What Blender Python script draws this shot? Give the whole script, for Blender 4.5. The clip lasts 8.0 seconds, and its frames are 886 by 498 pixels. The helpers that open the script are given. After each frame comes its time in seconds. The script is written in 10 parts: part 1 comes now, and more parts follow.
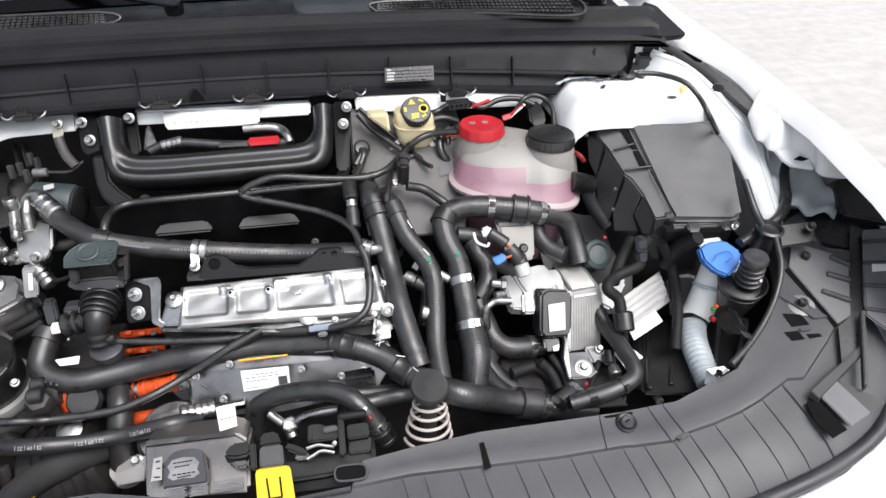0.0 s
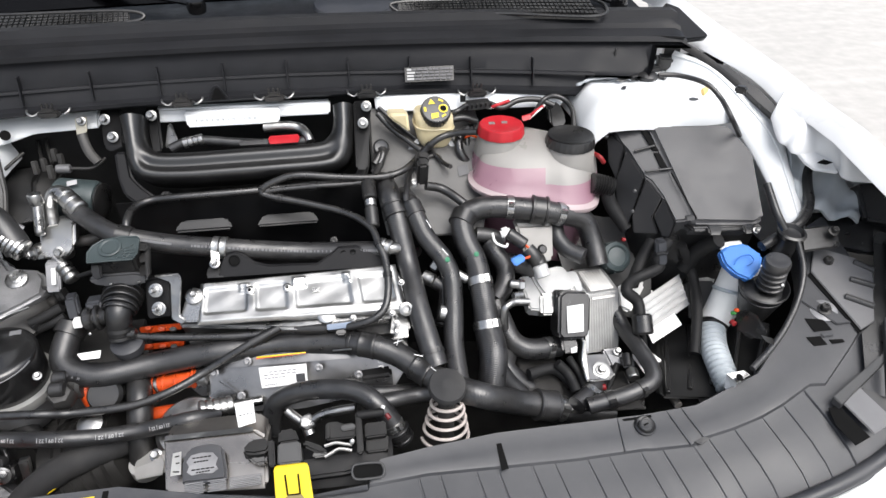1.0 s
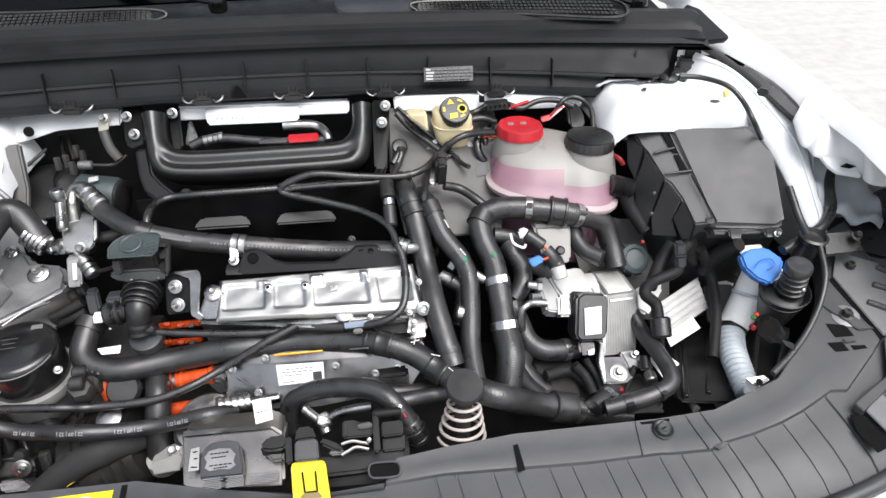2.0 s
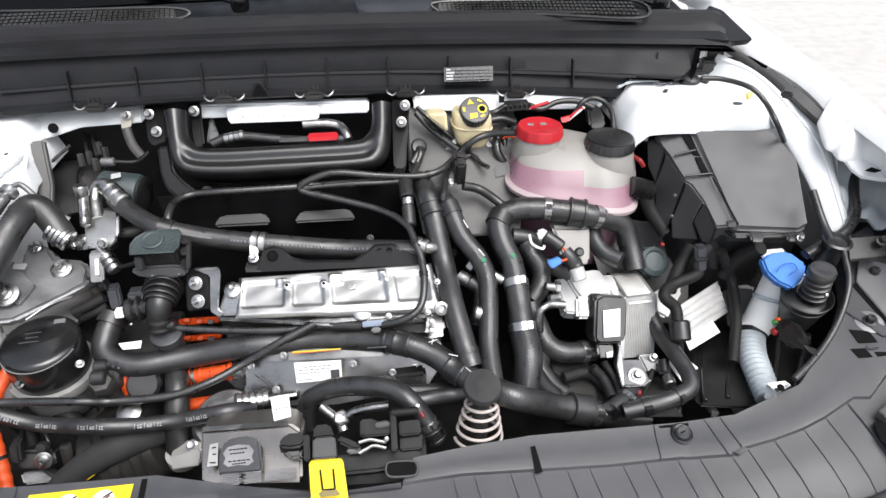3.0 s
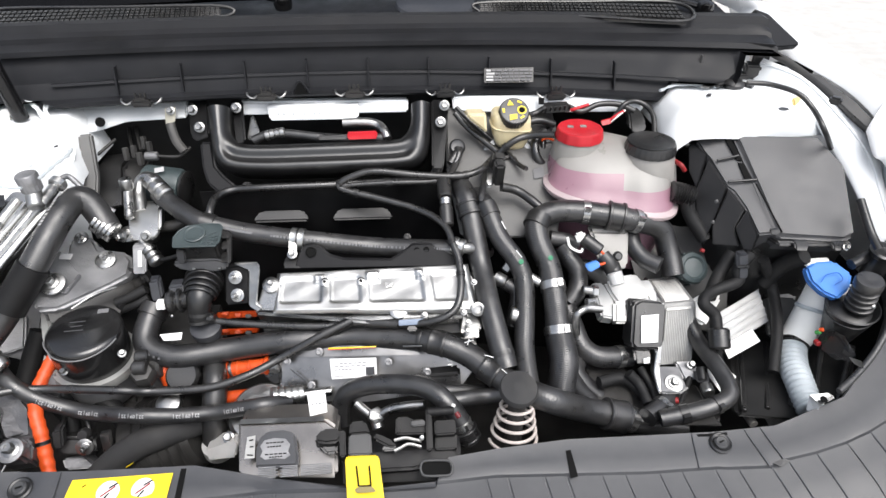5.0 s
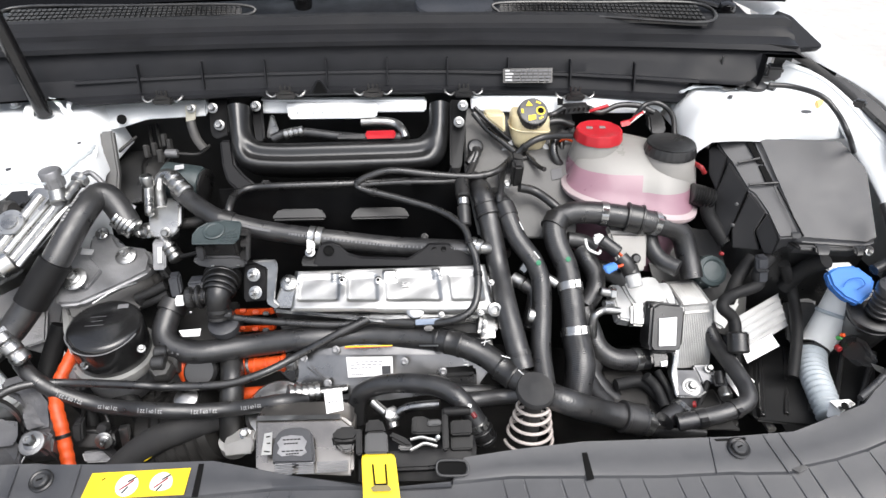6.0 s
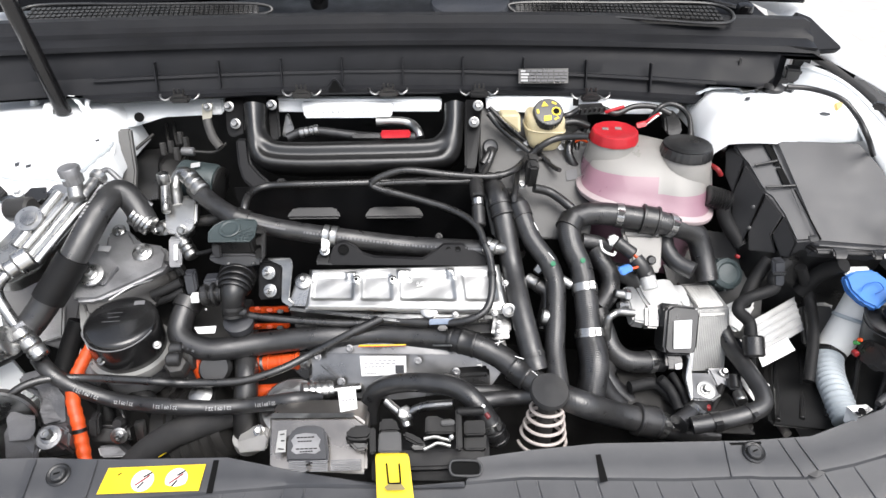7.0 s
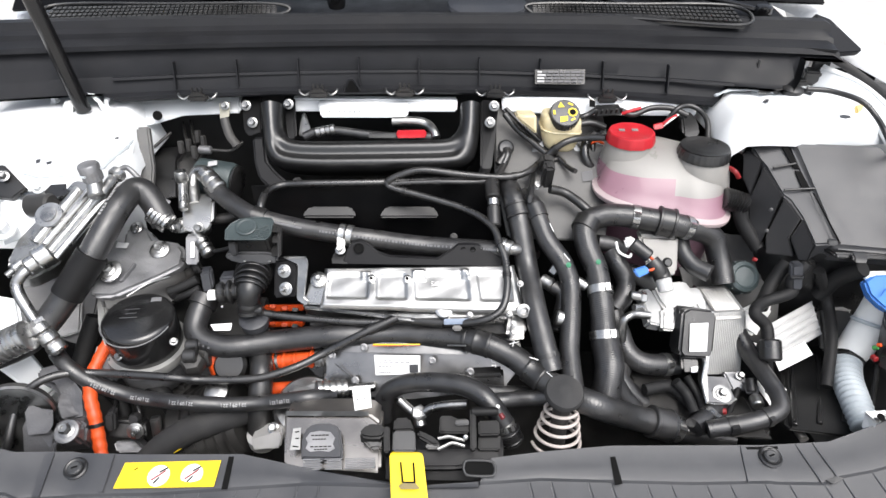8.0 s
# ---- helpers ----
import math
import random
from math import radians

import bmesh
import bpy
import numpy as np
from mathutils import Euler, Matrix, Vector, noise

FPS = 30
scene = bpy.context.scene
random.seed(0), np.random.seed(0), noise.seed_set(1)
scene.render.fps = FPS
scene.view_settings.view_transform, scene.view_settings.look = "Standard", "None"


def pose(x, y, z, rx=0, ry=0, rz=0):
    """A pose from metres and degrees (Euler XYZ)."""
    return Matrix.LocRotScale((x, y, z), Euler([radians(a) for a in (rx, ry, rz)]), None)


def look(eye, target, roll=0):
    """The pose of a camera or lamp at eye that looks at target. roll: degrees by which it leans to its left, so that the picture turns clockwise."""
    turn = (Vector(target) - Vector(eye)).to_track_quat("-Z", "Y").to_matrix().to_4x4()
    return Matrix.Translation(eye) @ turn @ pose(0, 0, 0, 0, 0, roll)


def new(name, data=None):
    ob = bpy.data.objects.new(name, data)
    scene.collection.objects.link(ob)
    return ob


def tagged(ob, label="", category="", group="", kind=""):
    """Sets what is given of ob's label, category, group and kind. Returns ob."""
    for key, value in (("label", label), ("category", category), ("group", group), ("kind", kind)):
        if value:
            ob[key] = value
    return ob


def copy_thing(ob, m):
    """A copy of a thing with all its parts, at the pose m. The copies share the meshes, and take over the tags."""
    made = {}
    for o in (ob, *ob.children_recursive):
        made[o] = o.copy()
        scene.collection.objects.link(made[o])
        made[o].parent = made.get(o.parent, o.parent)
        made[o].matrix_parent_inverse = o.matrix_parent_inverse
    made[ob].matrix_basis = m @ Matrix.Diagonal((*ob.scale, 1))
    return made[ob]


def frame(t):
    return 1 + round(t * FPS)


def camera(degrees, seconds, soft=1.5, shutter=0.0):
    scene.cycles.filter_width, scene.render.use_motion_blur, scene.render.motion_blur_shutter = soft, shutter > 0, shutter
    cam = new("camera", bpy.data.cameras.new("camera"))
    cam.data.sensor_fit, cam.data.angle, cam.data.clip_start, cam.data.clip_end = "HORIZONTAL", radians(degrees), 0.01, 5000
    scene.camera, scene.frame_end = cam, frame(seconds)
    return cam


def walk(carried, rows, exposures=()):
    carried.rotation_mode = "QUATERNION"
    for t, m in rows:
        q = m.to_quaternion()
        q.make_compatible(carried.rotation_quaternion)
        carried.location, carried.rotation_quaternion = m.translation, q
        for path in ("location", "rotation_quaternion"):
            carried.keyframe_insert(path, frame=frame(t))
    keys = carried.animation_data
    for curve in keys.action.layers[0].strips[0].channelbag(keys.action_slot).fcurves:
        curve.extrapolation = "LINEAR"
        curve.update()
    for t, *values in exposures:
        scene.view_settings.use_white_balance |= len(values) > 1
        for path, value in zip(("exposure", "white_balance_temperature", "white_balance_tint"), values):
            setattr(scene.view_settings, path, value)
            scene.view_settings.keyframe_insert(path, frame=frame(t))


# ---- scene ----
cam = camera(70.0, 8.0)
# seconds, eye x y z, yaw, pitch, lean
PATH = [
    (0.0, 0.093, -0.54, 1.6142, -10.927, -34.74, -0.054),
    (0.5, 0.0872, -0.5388, 1.613, -10.273, -34.704, -0.049),
    (1.0, 0.0823, -0.5385, 1.6125, -9.635, -34.657, -0.024),
    (1.5, 0.0764, -0.5382, 1.6111, -9.08, -34.576, -0.051),
    (3.0, 0.0624, -0.536, 1.6101, -7.035, -34.532, 0.047),
    (3.5, 0.056, -0.5358, 1.6098, -6.444, -34.495, 0.022),
    (4.0, 0.052, -0.5358, 1.6092, -5.69, -34.452, 0.075),
    (4.5, 0.0454, -0.5352, 1.6088, -5.144, -34.427, 0.05),
    (6.0, 0.032, -0.5342, 1.609, -3.159, -34.43, 0.141),
    (6.5, 0.027, -0.534, 1.6097, -2.711, -34.459, 0.112),
    (7.0, 0.0239, -0.5337, 1.6101, -2.148, -34.489, 0.157),
    (7.5, 0.0193, -0.5347, 1.6088, -1.621, -34.385, 0.158),
    (8.0, 0.0163, -0.535, 1.6086, -1.013, -34.365, 0.227),
]
# seconds, stops: the camera opens up as it turns away from the pale yard
EXPOSURES = [(0.0, 0.69), (1.5, 0.73), (3.0, 0.775), (4.5, 0.82), (6.0, 0.855), (8.0, 0.89)]
walk(cam, [(t, pose(x, y, z, 90 + pitch, 0, yaw) @ pose(0, 0, 0, 0, 0, -lean)) for t, x, y, z, yaw, pitch, lean in PATH], EXPOSURES)

# ---- light ----
world = bpy.data.worlds.new("sky")
scene.world = world
world.use_nodes = True
wn = world.node_tree.nodes
sky = wn.new("ShaderNodeTexSky")
sky.sky_type, sky.sun_disc = "NISHITA", False
sky.sun_elevation, sky.sun_rotation = radians(62), radians(150)
sky.air_density, sky.dust_density, sky.ozone_density = 1.0, 4.0, 0.6
haze = wn.new("ShaderNodeHueSaturation")
haze.inputs["Saturation"].default_value = 0.5
world.node_tree.links.new(sky.outputs["Color"], haze.inputs["Color"])
world.node_tree.links.new(haze.outputs["Color"], wn["Background"].inputs["Color"])
wn["Background"].inputs["Strength"].default_value = 0.15
sun_data = bpy.data.lights.new("sun", "SUN")
sun_data.energy, sun_data.angle, sun_data.color = 1.5, radians(50), (0.985, 0.99, 1.0)
sun = new("sun", sun_data)
sun.matrix_world = look((0.95, -1.345, 4.573), (0, 0.3, 1.0))


# ---- materials ----
def material(name, color, rough=0.5, metal=0.0, vary=0.12, scale=40.0, bump=0.15, grain=600.0, dust=0.0, coat=0.0, trans=0.0, alpha=1.0, sss=0.0, spec=0.5, rvary=0.12, wave=0.0, wave_scale=14.0):
    m = bpy.data.materials.new(name)
    m.use_nodes = True
    n, l = m.node_tree.nodes, m.node_tree.links
    b = n["Principled BSDF"]
    co = n.new("ShaderNodeTexCoord")
    big = n.new("ShaderNodeTexNoise")
    big.inputs["Scale"].default_value, big.inputs["Detail"].default_value = scale, 5
    fine = n.new("ShaderNodeTexNoise")
    fine.inputs["Scale"].default_value, fine.inputs["Detail"].default_value = grain, 3
    l.new(co.outputs["Object"], big.inputs["Vector"])
    l.new(co.outputs["Object"], fine.inputs["Vector"])
    ramp = n.new("ShaderNodeMapRange")
    ramp.inputs["From Min"].default_value, ramp.inputs["From Max"].default_value = 0.3, 0.7
    ramp.inputs["To Min"].default_value, ramp.inputs["To Max"].default_value = 1 - vary, 1 + vary
    l.new(big.outputs["Fac"], ramp.inputs["Value"])
    mul = n.new("ShaderNodeVectorMath")
    mul.operation = "SCALE"
    mul.inputs[0].default_value = color
    l.new(ramp.outputs["Result"], mul.inputs["Scale"])
    out = mul.outputs["Vector"]
    if dust:
        d = n.new("ShaderNodeTexNoise")
        d.inputs["Scale"].default_value, d.inputs["Detail"].default_value = 14, 8
        l.new(co.outputs["Object"], d.inputs["Vector"])
        dr = n.new("ShaderNodeMapRange")
        dr.inputs["From Min"].default_value, dr.inputs["From Max"].default_value = 0.42, 0.72
        dr.inputs["To Max"].default_value = dust
        l.new(d.outputs["Fac"], dr.inputs["Value"])
        mix = n.new("ShaderNodeMix")
        mix.data_type = "RGBA"
        mix.inputs["B"].default_value = (0.30, 0.28, 0.25, 1)
        l.new(dr.outputs["Result"], mix.inputs["Factor"])
        l.new(out, mix.inputs["A"])
        out = mix.outputs["Result"]
    l.new(out, b.inputs["Base Color"])
    rr = n.new("ShaderNodeMapRange")
    rr.inputs["From Min"].default_value, rr.inputs["From Max"].default_value = 0.3, 0.7
    rr.inputs["To Min"].default_value, rr.inputs["To Max"].default_value = max(0.02, rough - rvary), min(1, rough + rvary)
    l.new(big.outputs["Fac"], rr.inputs["Value"])
    l.new(rr.outputs["Result"], b.inputs["Roughness"])
    b.inputs["Metallic"].default_value = metal
    b.inputs["Specular IOR Level"].default_value = spec
    b.inputs["Coat Weight"].default_value, b.inputs["Coat Roughness"].default_value = coat, max(0.06, rough * 0.6)
    b.inputs["Transmission Weight"].default_value = trans
    b.inputs["Alpha"].default_value = alpha
    if sss:
        b.inputs["Subsurface Weight"].default_value = sss
        b.inputs["Subsurface Radius"].default_value = (0.03, 0.03, 0.03)
        b.inputs["Subsurface Scale"].default_value = 0.5
    if bump:
        bp = n.new("ShaderNodeBump")
        bp.inputs["Strength"].default_value, bp.inputs["Distance"].default_value = bump, 0.0006
        l.new(fine.outputs["Fac"], bp.inputs["Height"])
        l.new(bp.outputs["Normal"], b.inputs["Normal"])
        if wave:
            # dents and rolled streaks of thin sheet
            wv = n.new("ShaderNodeTexNoise")
            wv.inputs["Scale"].default_value, wv.inputs["Detail"].default_value = wave_scale, 2
            stretch = n.new("ShaderNodeMapping")
            stretch.inputs["Scale"].default_value = (0.6, 1.0, 1.6)
            l.new(co.outputs["Object"], stretch.inputs["Vector"])
            l.new(stretch.outputs["Vector"], wv.inputs["Vector"])
            wb = n.new("ShaderNodeBump")
            wb.inputs["Strength"].default_value, wb.inputs["Distance"].default_value = 1.0, wave
            l.new(wv.outputs["Fac"], wb.inputs["Height"])
            l.new(wb.outputs["Normal"], bp.inputs["Normal"])
    return m


def hose_material(name, color, rough, knit=0.0, pitch=0.0022, spec=0.7, dust=0.03):
    """Black rubber with scuffs, handling marks and, where knit is set, the relief of the braid below the skin."""
    m = material(name, color, rough, 0, 0.3, 60, 0.0, 500, dust=dust, spec=spec, rvary=0.12)
    n, l = m.node_tree.nodes, m.node_tree.links
    b = n["Principled BSDF"]
    co = n.new("ShaderNodeTexCoord")
    scuff = n.new("ShaderNodeTexNoise")
    scuff.inputs["Scale"].default_value, scuff.inputs["Detail"].default_value, scuff.inputs["Roughness"].default_value = 190, 6, 0.65
    l.new(co.outputs["Object"], scuff.inputs["Vector"])
    height = scuff.outputs["Fac"]
    if knit:
        split = n.new("ShaderNodeSeparateXYZ")
        l.new(co.outputs["UV"], split.inputs["Vector"])
        total = None
        for sign in (1, -1):
            a = n.new("ShaderNodeMath")
            a.operation = "MULTIPLY"
            a.inputs[1].default_value = 2 * math.pi / pitch
            l.new(split.outputs["X"], a.inputs[0])
            c = n.new("ShaderNodeMath")
            c.operation = "MULTIPLY_ADD"
            c.inputs[1].default_value = sign * 2 * math.pi * 9
            l.new(split.outputs["Y"], c.inputs[0])
            l.new(a.outputs["Value"], c.inputs[2])
            w = n.new("ShaderNodeMath")
            w.operation = "SINE"
            l.new(c.outputs["Value"], w.inputs[0])
            if total is None:
                total = w
            else:
                add = n.new("ShaderNodeMath")
                add.operation = "ADD"
                l.new(total.outputs["Value"], add.inputs[0])
                l.new(w.outputs["Value"], add.inputs[1])
                total = add
        mix = n.new("ShaderNodeMath")
        mix.operation = "MULTIPLY_ADD"
        mix.inputs[1].default_value = 0.25 * knit
        l.new(total.outputs["Value"], mix.inputs[0])
        l.new(height, mix.inputs[2])
        height = mix.outputs["Value"]
    bp = n.new("ShaderNodeBump")
    bp.inputs["Strength"].default_value, bp.inputs["Distance"].default_value = 0.45, 0.0007
    l.new(height, bp.inputs["Height"])
    l.new(bp.outputs["Normal"], b.inputs["Normal"])
    return m


M_PAINT = material("white_car_paint", (0.78, 0.79, 0.80), 0.3, 0, 0.03, 8, 0.02, coat=0.6)
M_PRIMER = material("white_primer_paint", (0.74, 0.76, 0.77), 0.45, 0, 0.06, 12, 0.06)
M_GREYPAINT = material("grey_seam_paint", (0.095, 0.094, 0.092), 0.5, 0, 0.2, 14, 0.15, dust=0.12)
M_PLASTIC = material("grained_black_plastic", (0.032, 0.033, 0.035), 0.52, 0, 0.18, 22, 0.35, 900, dust=0.06)
M_COWL = material("weathered_black_plastic", (0.0135, 0.014, 0.0160), 0.48, 0, 0.2, 16, 0.3, 900, dust=0.012, spec=0.18)
M_PANEL = material("dark_grey_cover_plastic", (0.0315, 0.033, 0.0378), 0.42, 0, 0.18, 14, 0.4, 1100, dust=0.05, spec=0.53)
# paler grey; on the front cover's end it stands in for sky gleam
M_PALEGREY = material("brightened_grey_plastic", (0.14, 0.14, 0.145), 0.5, 0, 0.12, 18, 0.35, 900, dust=0.08)
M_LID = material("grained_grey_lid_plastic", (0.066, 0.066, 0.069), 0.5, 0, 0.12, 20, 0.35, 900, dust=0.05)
# near-black plastic; on the fuse box walls it carries their shade
M_FACET = material("darkened_plastic", (0.012, 0.012, 0.013), 0.5, 0, 0.2, 22, 0.3, 900, dust=0.02, spec=0.25)
M_BLACK = material("smooth_black_plastic", (0.011, 0.011, 0.0115), 0.36, 0, 0.25, 30, 0.25, 700, dust=0.05, spec=0.7)
M_GLOSS = material("glossy_black_plastic", (0.006, 0.006, 0.0065), 0.15, 0, 0.2, 30, 0.03, dust=0.02, rvary=0.08)
M_DOME = material("smoked_black_plastic", (0.008, 0.008, 0.0085), 0.22, 0, 0.2, 20, 0.03, dust=0.02, rvary=0.08, spec=0.8)
M_SATIN = material("satin_black_steel", (0.0050, 0.0050, 0.0053), 0.36, 0, 0.25, 18, 0.06, 400, dust=0.006, spec=0.85, coat=0.1, rvary=0.06)
# near-black for the deep hollows and for the lock's shadow solid
M_VOID = material("black_void_and_shade", (0.013, 0.013, 0.013), 0.6, 0, 0.4, 20, 0.3, dust=0.015, spec=0.3)
M_SHIELD = material("black_moulded_sheet", (0.004, 0.004, 0.0045), 0.4, 0, 0.25, 18, 0.03, 400, dust=0.008, spec=0.4)
M_LACQUER = material("black_lacquered_steel", (0.004, 0.004, 0.0045), 0.42, 0, 0.25, 18, 0.03, 400, dust=0.01, spec=0.6, coat=0.0, rvary=0.05)
M_RUBBER = hose_material("black_rubber_hose", (0.017, 0.017, 0.018), 0.37, 0.35, 0.003, 0.85, 0.05)
M_RUBBER2 = hose_material("fine_ribbed_rubber", (0.015, 0.015, 0.016), 0.36, 0.8, 0.0026, 0.85, 0.05)
M_SKIN = hose_material("smooth_black_tube", (0.012, 0.012, 0.0125), 0.34, spec=0.9, dust=0.05)
M_TAPE = material("black_cloth_tape", (0.0095, 0.0095, 0.010), 0.62, 0, 0.25, 60, 0.5, 700, dust=0.02, spec=0.3)
M_FOAM = material("foam_rubber_seal", (0.022, 0.022, 0.023), 0.85, 0, 0.2, 50, 0.5, 500, dust=0.08)
M_DARK = material("dirty_dark_metal", (0.030, 0.029, 0.028), 0.5, 0.1, 0.4, 20, 0.3, dust=0.04)
M_STEEL = material("bright_steel", (0.40, 0.40, 0.395), 0.30, 0.95, 0.15, 60, 0.12)
M_ZINC = material("zinc_plated_steel", (0.30, 0.30, 0.295), 0.34, 1.0, 0.2, 50, 0.18)
M_ALU = material("cast_aluminium", (0.36, 0.36, 0.355), 0.34, 1.0, 0.22, 30, 0.7, 380, dust=0.10, wave=0.002, wave_scale=40)
M_ALUBRIGHT = material("bright_aluminium_sheet", (0.50, 0.50, 0.49), 0.28, 1.0, 0.10, 24, 0.12, 300, rvary=0.06)
M_MATTE_ALU = material("matte_grey_alloy", (0.235, 0.236, 0.243), 0.45, 0.6, 0.2, 26, 0.8, 320, dust=0.12, wave=0.003, wave_scale=30)
M_CAST = material("grubby_cast_alloy", (0.125, 0.125, 0.13), 0.42, 0.6, 0.25, 26, 0.8, 320, dust=0.06, wave=0.003, wave_scale=30)
M_CASTWHITE = material("pale_machined_alloy", (0.60, 0.60, 0.59), 0.40, 0.3, 0.08, 40, 0.15, 300)
M_BRUSHED = material("brushed_steel_cover", (0.36, 0.34, 0.32), 0.32, 0.95, 0.3, 9, 0.08, 500, dust=0.03, wave=0.003, wave_scale=9)
M_SHELL = material("pale_pressed_alloy", (0.50, 0.49, 0.47), 0.46, 0.4, 0.08, 30, 0.12, 420)
M_FIN = material("brushed_plate_alloy", (0.33, 0.33, 0.32), 0.42, 0.5, 0.15, 30, 0.1, 420)
M_CASE = material("brushed_case_alloy", (0.25, 0.246, 0.242), 0.30, 1.0, 0.3, 14, 0.05, 420, dust=0.04, rvary=0.08, wave=0.004, wave_scale=11)
M_COVER = material("pressed_cover_alloy", (0.56, 0.56, 0.55), 0.40, 1.0, 0.10, 30, 0.06, 240, rvary=0.08, wave=0.0008, wave_scale=16)
M_PRINT = material("faint_grey_print", (0.11, 0.11, 0.115), 0.6, 0, 0.2, 200, 0.0)
M_ORANGE = material("orange_cable_plastic", (0.58, 0.070, 0.010), 0.45, 0, 0.2, 60, 0.4)
M_RED = material("red_plastic", (0.42, 0.012, 0.020), 0.42, 0, 0.08, 40, 0.1)
M_BLUE = material("blue_plastic", (0.055, 0.20, 0.56), 0.55, 0, 0.06, 40, 0.12)
M_YELLOW = material("yellow_plastic", (0.78, 0.58, 0.012), 0.45, 0, 0.05, 40, 0.1)
M_LABELY = material("yellow_sticker", (0.80, 0.58, 0.015), 0.4, 0, 0.04, 30, 0.03)
M_WHITE = material("white_paper_label", (0.80, 0.80, 0.79), 0.55, 0, 0.04, 30, 0.05)
M_INK = material("black_ink", (0.006, 0.006, 0.006), 0.8, 0, 0.05, 30, 0.0, spec=0.08)
M_BRACKETBLK = material("matt_black_steel", (0.006, 0.006, 0.007), 0.5, 0, 0.2, 30, 0.05, 300, dust=0.01, spec=0.25)
# white primer toned down; on the wing apron the grey stands for shade
M_GREYEDWHITE = material("greyed_white_primer", (0.44, 0.47, 0.49), 0.4, 0, 0.12, 10, 0.06, spec=0.5)
M_STAMP = material("stamped_primer", (0.60, 0.62, 0.63), 0.5, 0, 0.1, 30, 0.0)
M_GREYINK = material("grey_print", (0.42, 0.42, 0.42), 0.55, 0, 0.1, 30, 0.0)
M_PALE = material("milky_plastic", (0.245, 0.236, 0.222), 0.36, 0, 0.06, 20, 0.1, sss=0.2)
M_PINK = material("pink_coolant_behind_plastic", (0.25, 0.138, 0.174), 0.34, 0, 0.06, 20, 0.05, sss=0.25)
M_AMBER = material("amber_milky_plastic", (0.66, 0.57, 0.36), 0.38, 0, 0.12, 20, 0.08, sss=0.25)
M_TUBEW = material("bluish_milky_tube", (0.42, 0.46, 0.485), 0.4, 0, 0.06, 30, 0.1, sss=0.2)
M_DULLRED = material("dull_red_plastic", (0.22, 0.010, 0.012), 0.5, 0, 0.1, 40, 0.1)
# dusty white foil, its base greyed for the shade deep in the bay
M_WRAP = material("dusty_shade_grey_foil", (0.46, 0.46, 0.455), 0.5, 0, 0.15, 20, 0.15, dust=0.2)
M_WHITEPL = material("white_plastic", (0.78, 0.78, 0.76), 0.45, 0, 0.04, 30, 0.05)
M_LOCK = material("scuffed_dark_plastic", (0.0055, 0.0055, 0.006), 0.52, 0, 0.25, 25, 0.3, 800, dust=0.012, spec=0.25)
M_GREENBLK = material("green_black_plastic", (0.040, 0.054, 0.056), 0.42, 0, 0.2, 30, 0.3)
M_BONNET = material("dark_bonnet_mat", (0.05, 0.05, 0.05), 0.8, 0, 0.2, 12, 0.4)
M_GLASS = material("dark_windscreen", (0.005, 0.005, 0.0055), 0.15, 0, 0.1, 5, 0.0, spec=0.12)


def ground_material():
    """Pale swept concrete with faint tyre streaks and fine pits."""
    m = material("pale_worn_concrete", (0.46, 0.445, 0.42), 0.85, 0, 0.10, 9.0, 0.6, 260)
    n, l = m.node_tree.nodes, m.node_tree.links
    b = n["Principled BSDF"]
    base = b.inputs["Base Color"].links[0].from_socket
    co = n.new("ShaderNodeTexCoord")
    st = n.new("ShaderNodeMapping")
    st.inputs["Scale"].default_value, st.inputs["Rotation"].default_value = (0.5, 2.2, 1.0), (0, 0, radians(6))
    l.new(co.outputs["Object"], st.inputs["Vector"])
    streak = n.new("ShaderNodeTexNoise")
    streak.inputs["Scale"].default_value, streak.inputs["Detail"].default_value, streak.inputs["Roughness"].default_value = 1.6, 7, 0.6
    l.new(st.outputs["Vector"], streak.inputs["Vector"])
    r = n.new("ShaderNodeMapRange")
    r.inputs["From Min"].default_value, r.inputs["From Max"].default_value = 0.35, 0.65
    r.inputs["To Min"].default_value, r.inputs["To Max"].default_value = 0.93, 1.04
    l.new(streak.outputs["Fac"], r.inputs["Value"])
    mul = n.new("ShaderNodeVectorMath")
    mul.operation = "SCALE"
    l.new(base, mul.inputs[0])
    l.new(r.outputs["Result"], mul.inputs["Scale"])
    l.new(mul.outputs["Vector"], b.inputs["Base Color"])
    return m


# ---- shape helpers ----
def V(p):
    return Vector(p)


def finish(bm, smooth=True, angle=40):
    bmesh.ops.recalc_face_normals(bm, faces=bm.faces)
    for f in bm.faces:
        f.smooth = smooth
    if smooth:
        for e in bm.edges:
            if len(e.link_faces) == 2 and e.calc_face_angle(0) > radians(angle):
                e.smooth = False


def part(name, bm, mat, parent=None, label="", smooth=True, angle=40):
    """Links a bmesh as one mesh object under a thing or a part."""
    finish(bm, smooth, angle)
    me = bpy.data.meshes.new(name)
    bm.to_mesh(me)
    bm.free()
    for m in (mat if isinstance(mat, (list, tuple)) else [mat]):
        me.materials.append(m)
    ob = new(name, me)
    if parent:
        ob.parent = parent
        ob.matrix_parent_inverse = parent.matrix_basis.inverted()
        if parent.parent:
            ob.matrix_parent_inverse = Matrix.Identity(4)
    return tagged(ob, label)


def thing(name, label, category, at=(0, 0, 0), group="", kind=""):
    ob = new(name)
    ob.empty_display_size = 0.02
    ob.matrix_basis = Matrix.Translation(at)
    return tagged(ob, label, category, group, kind)


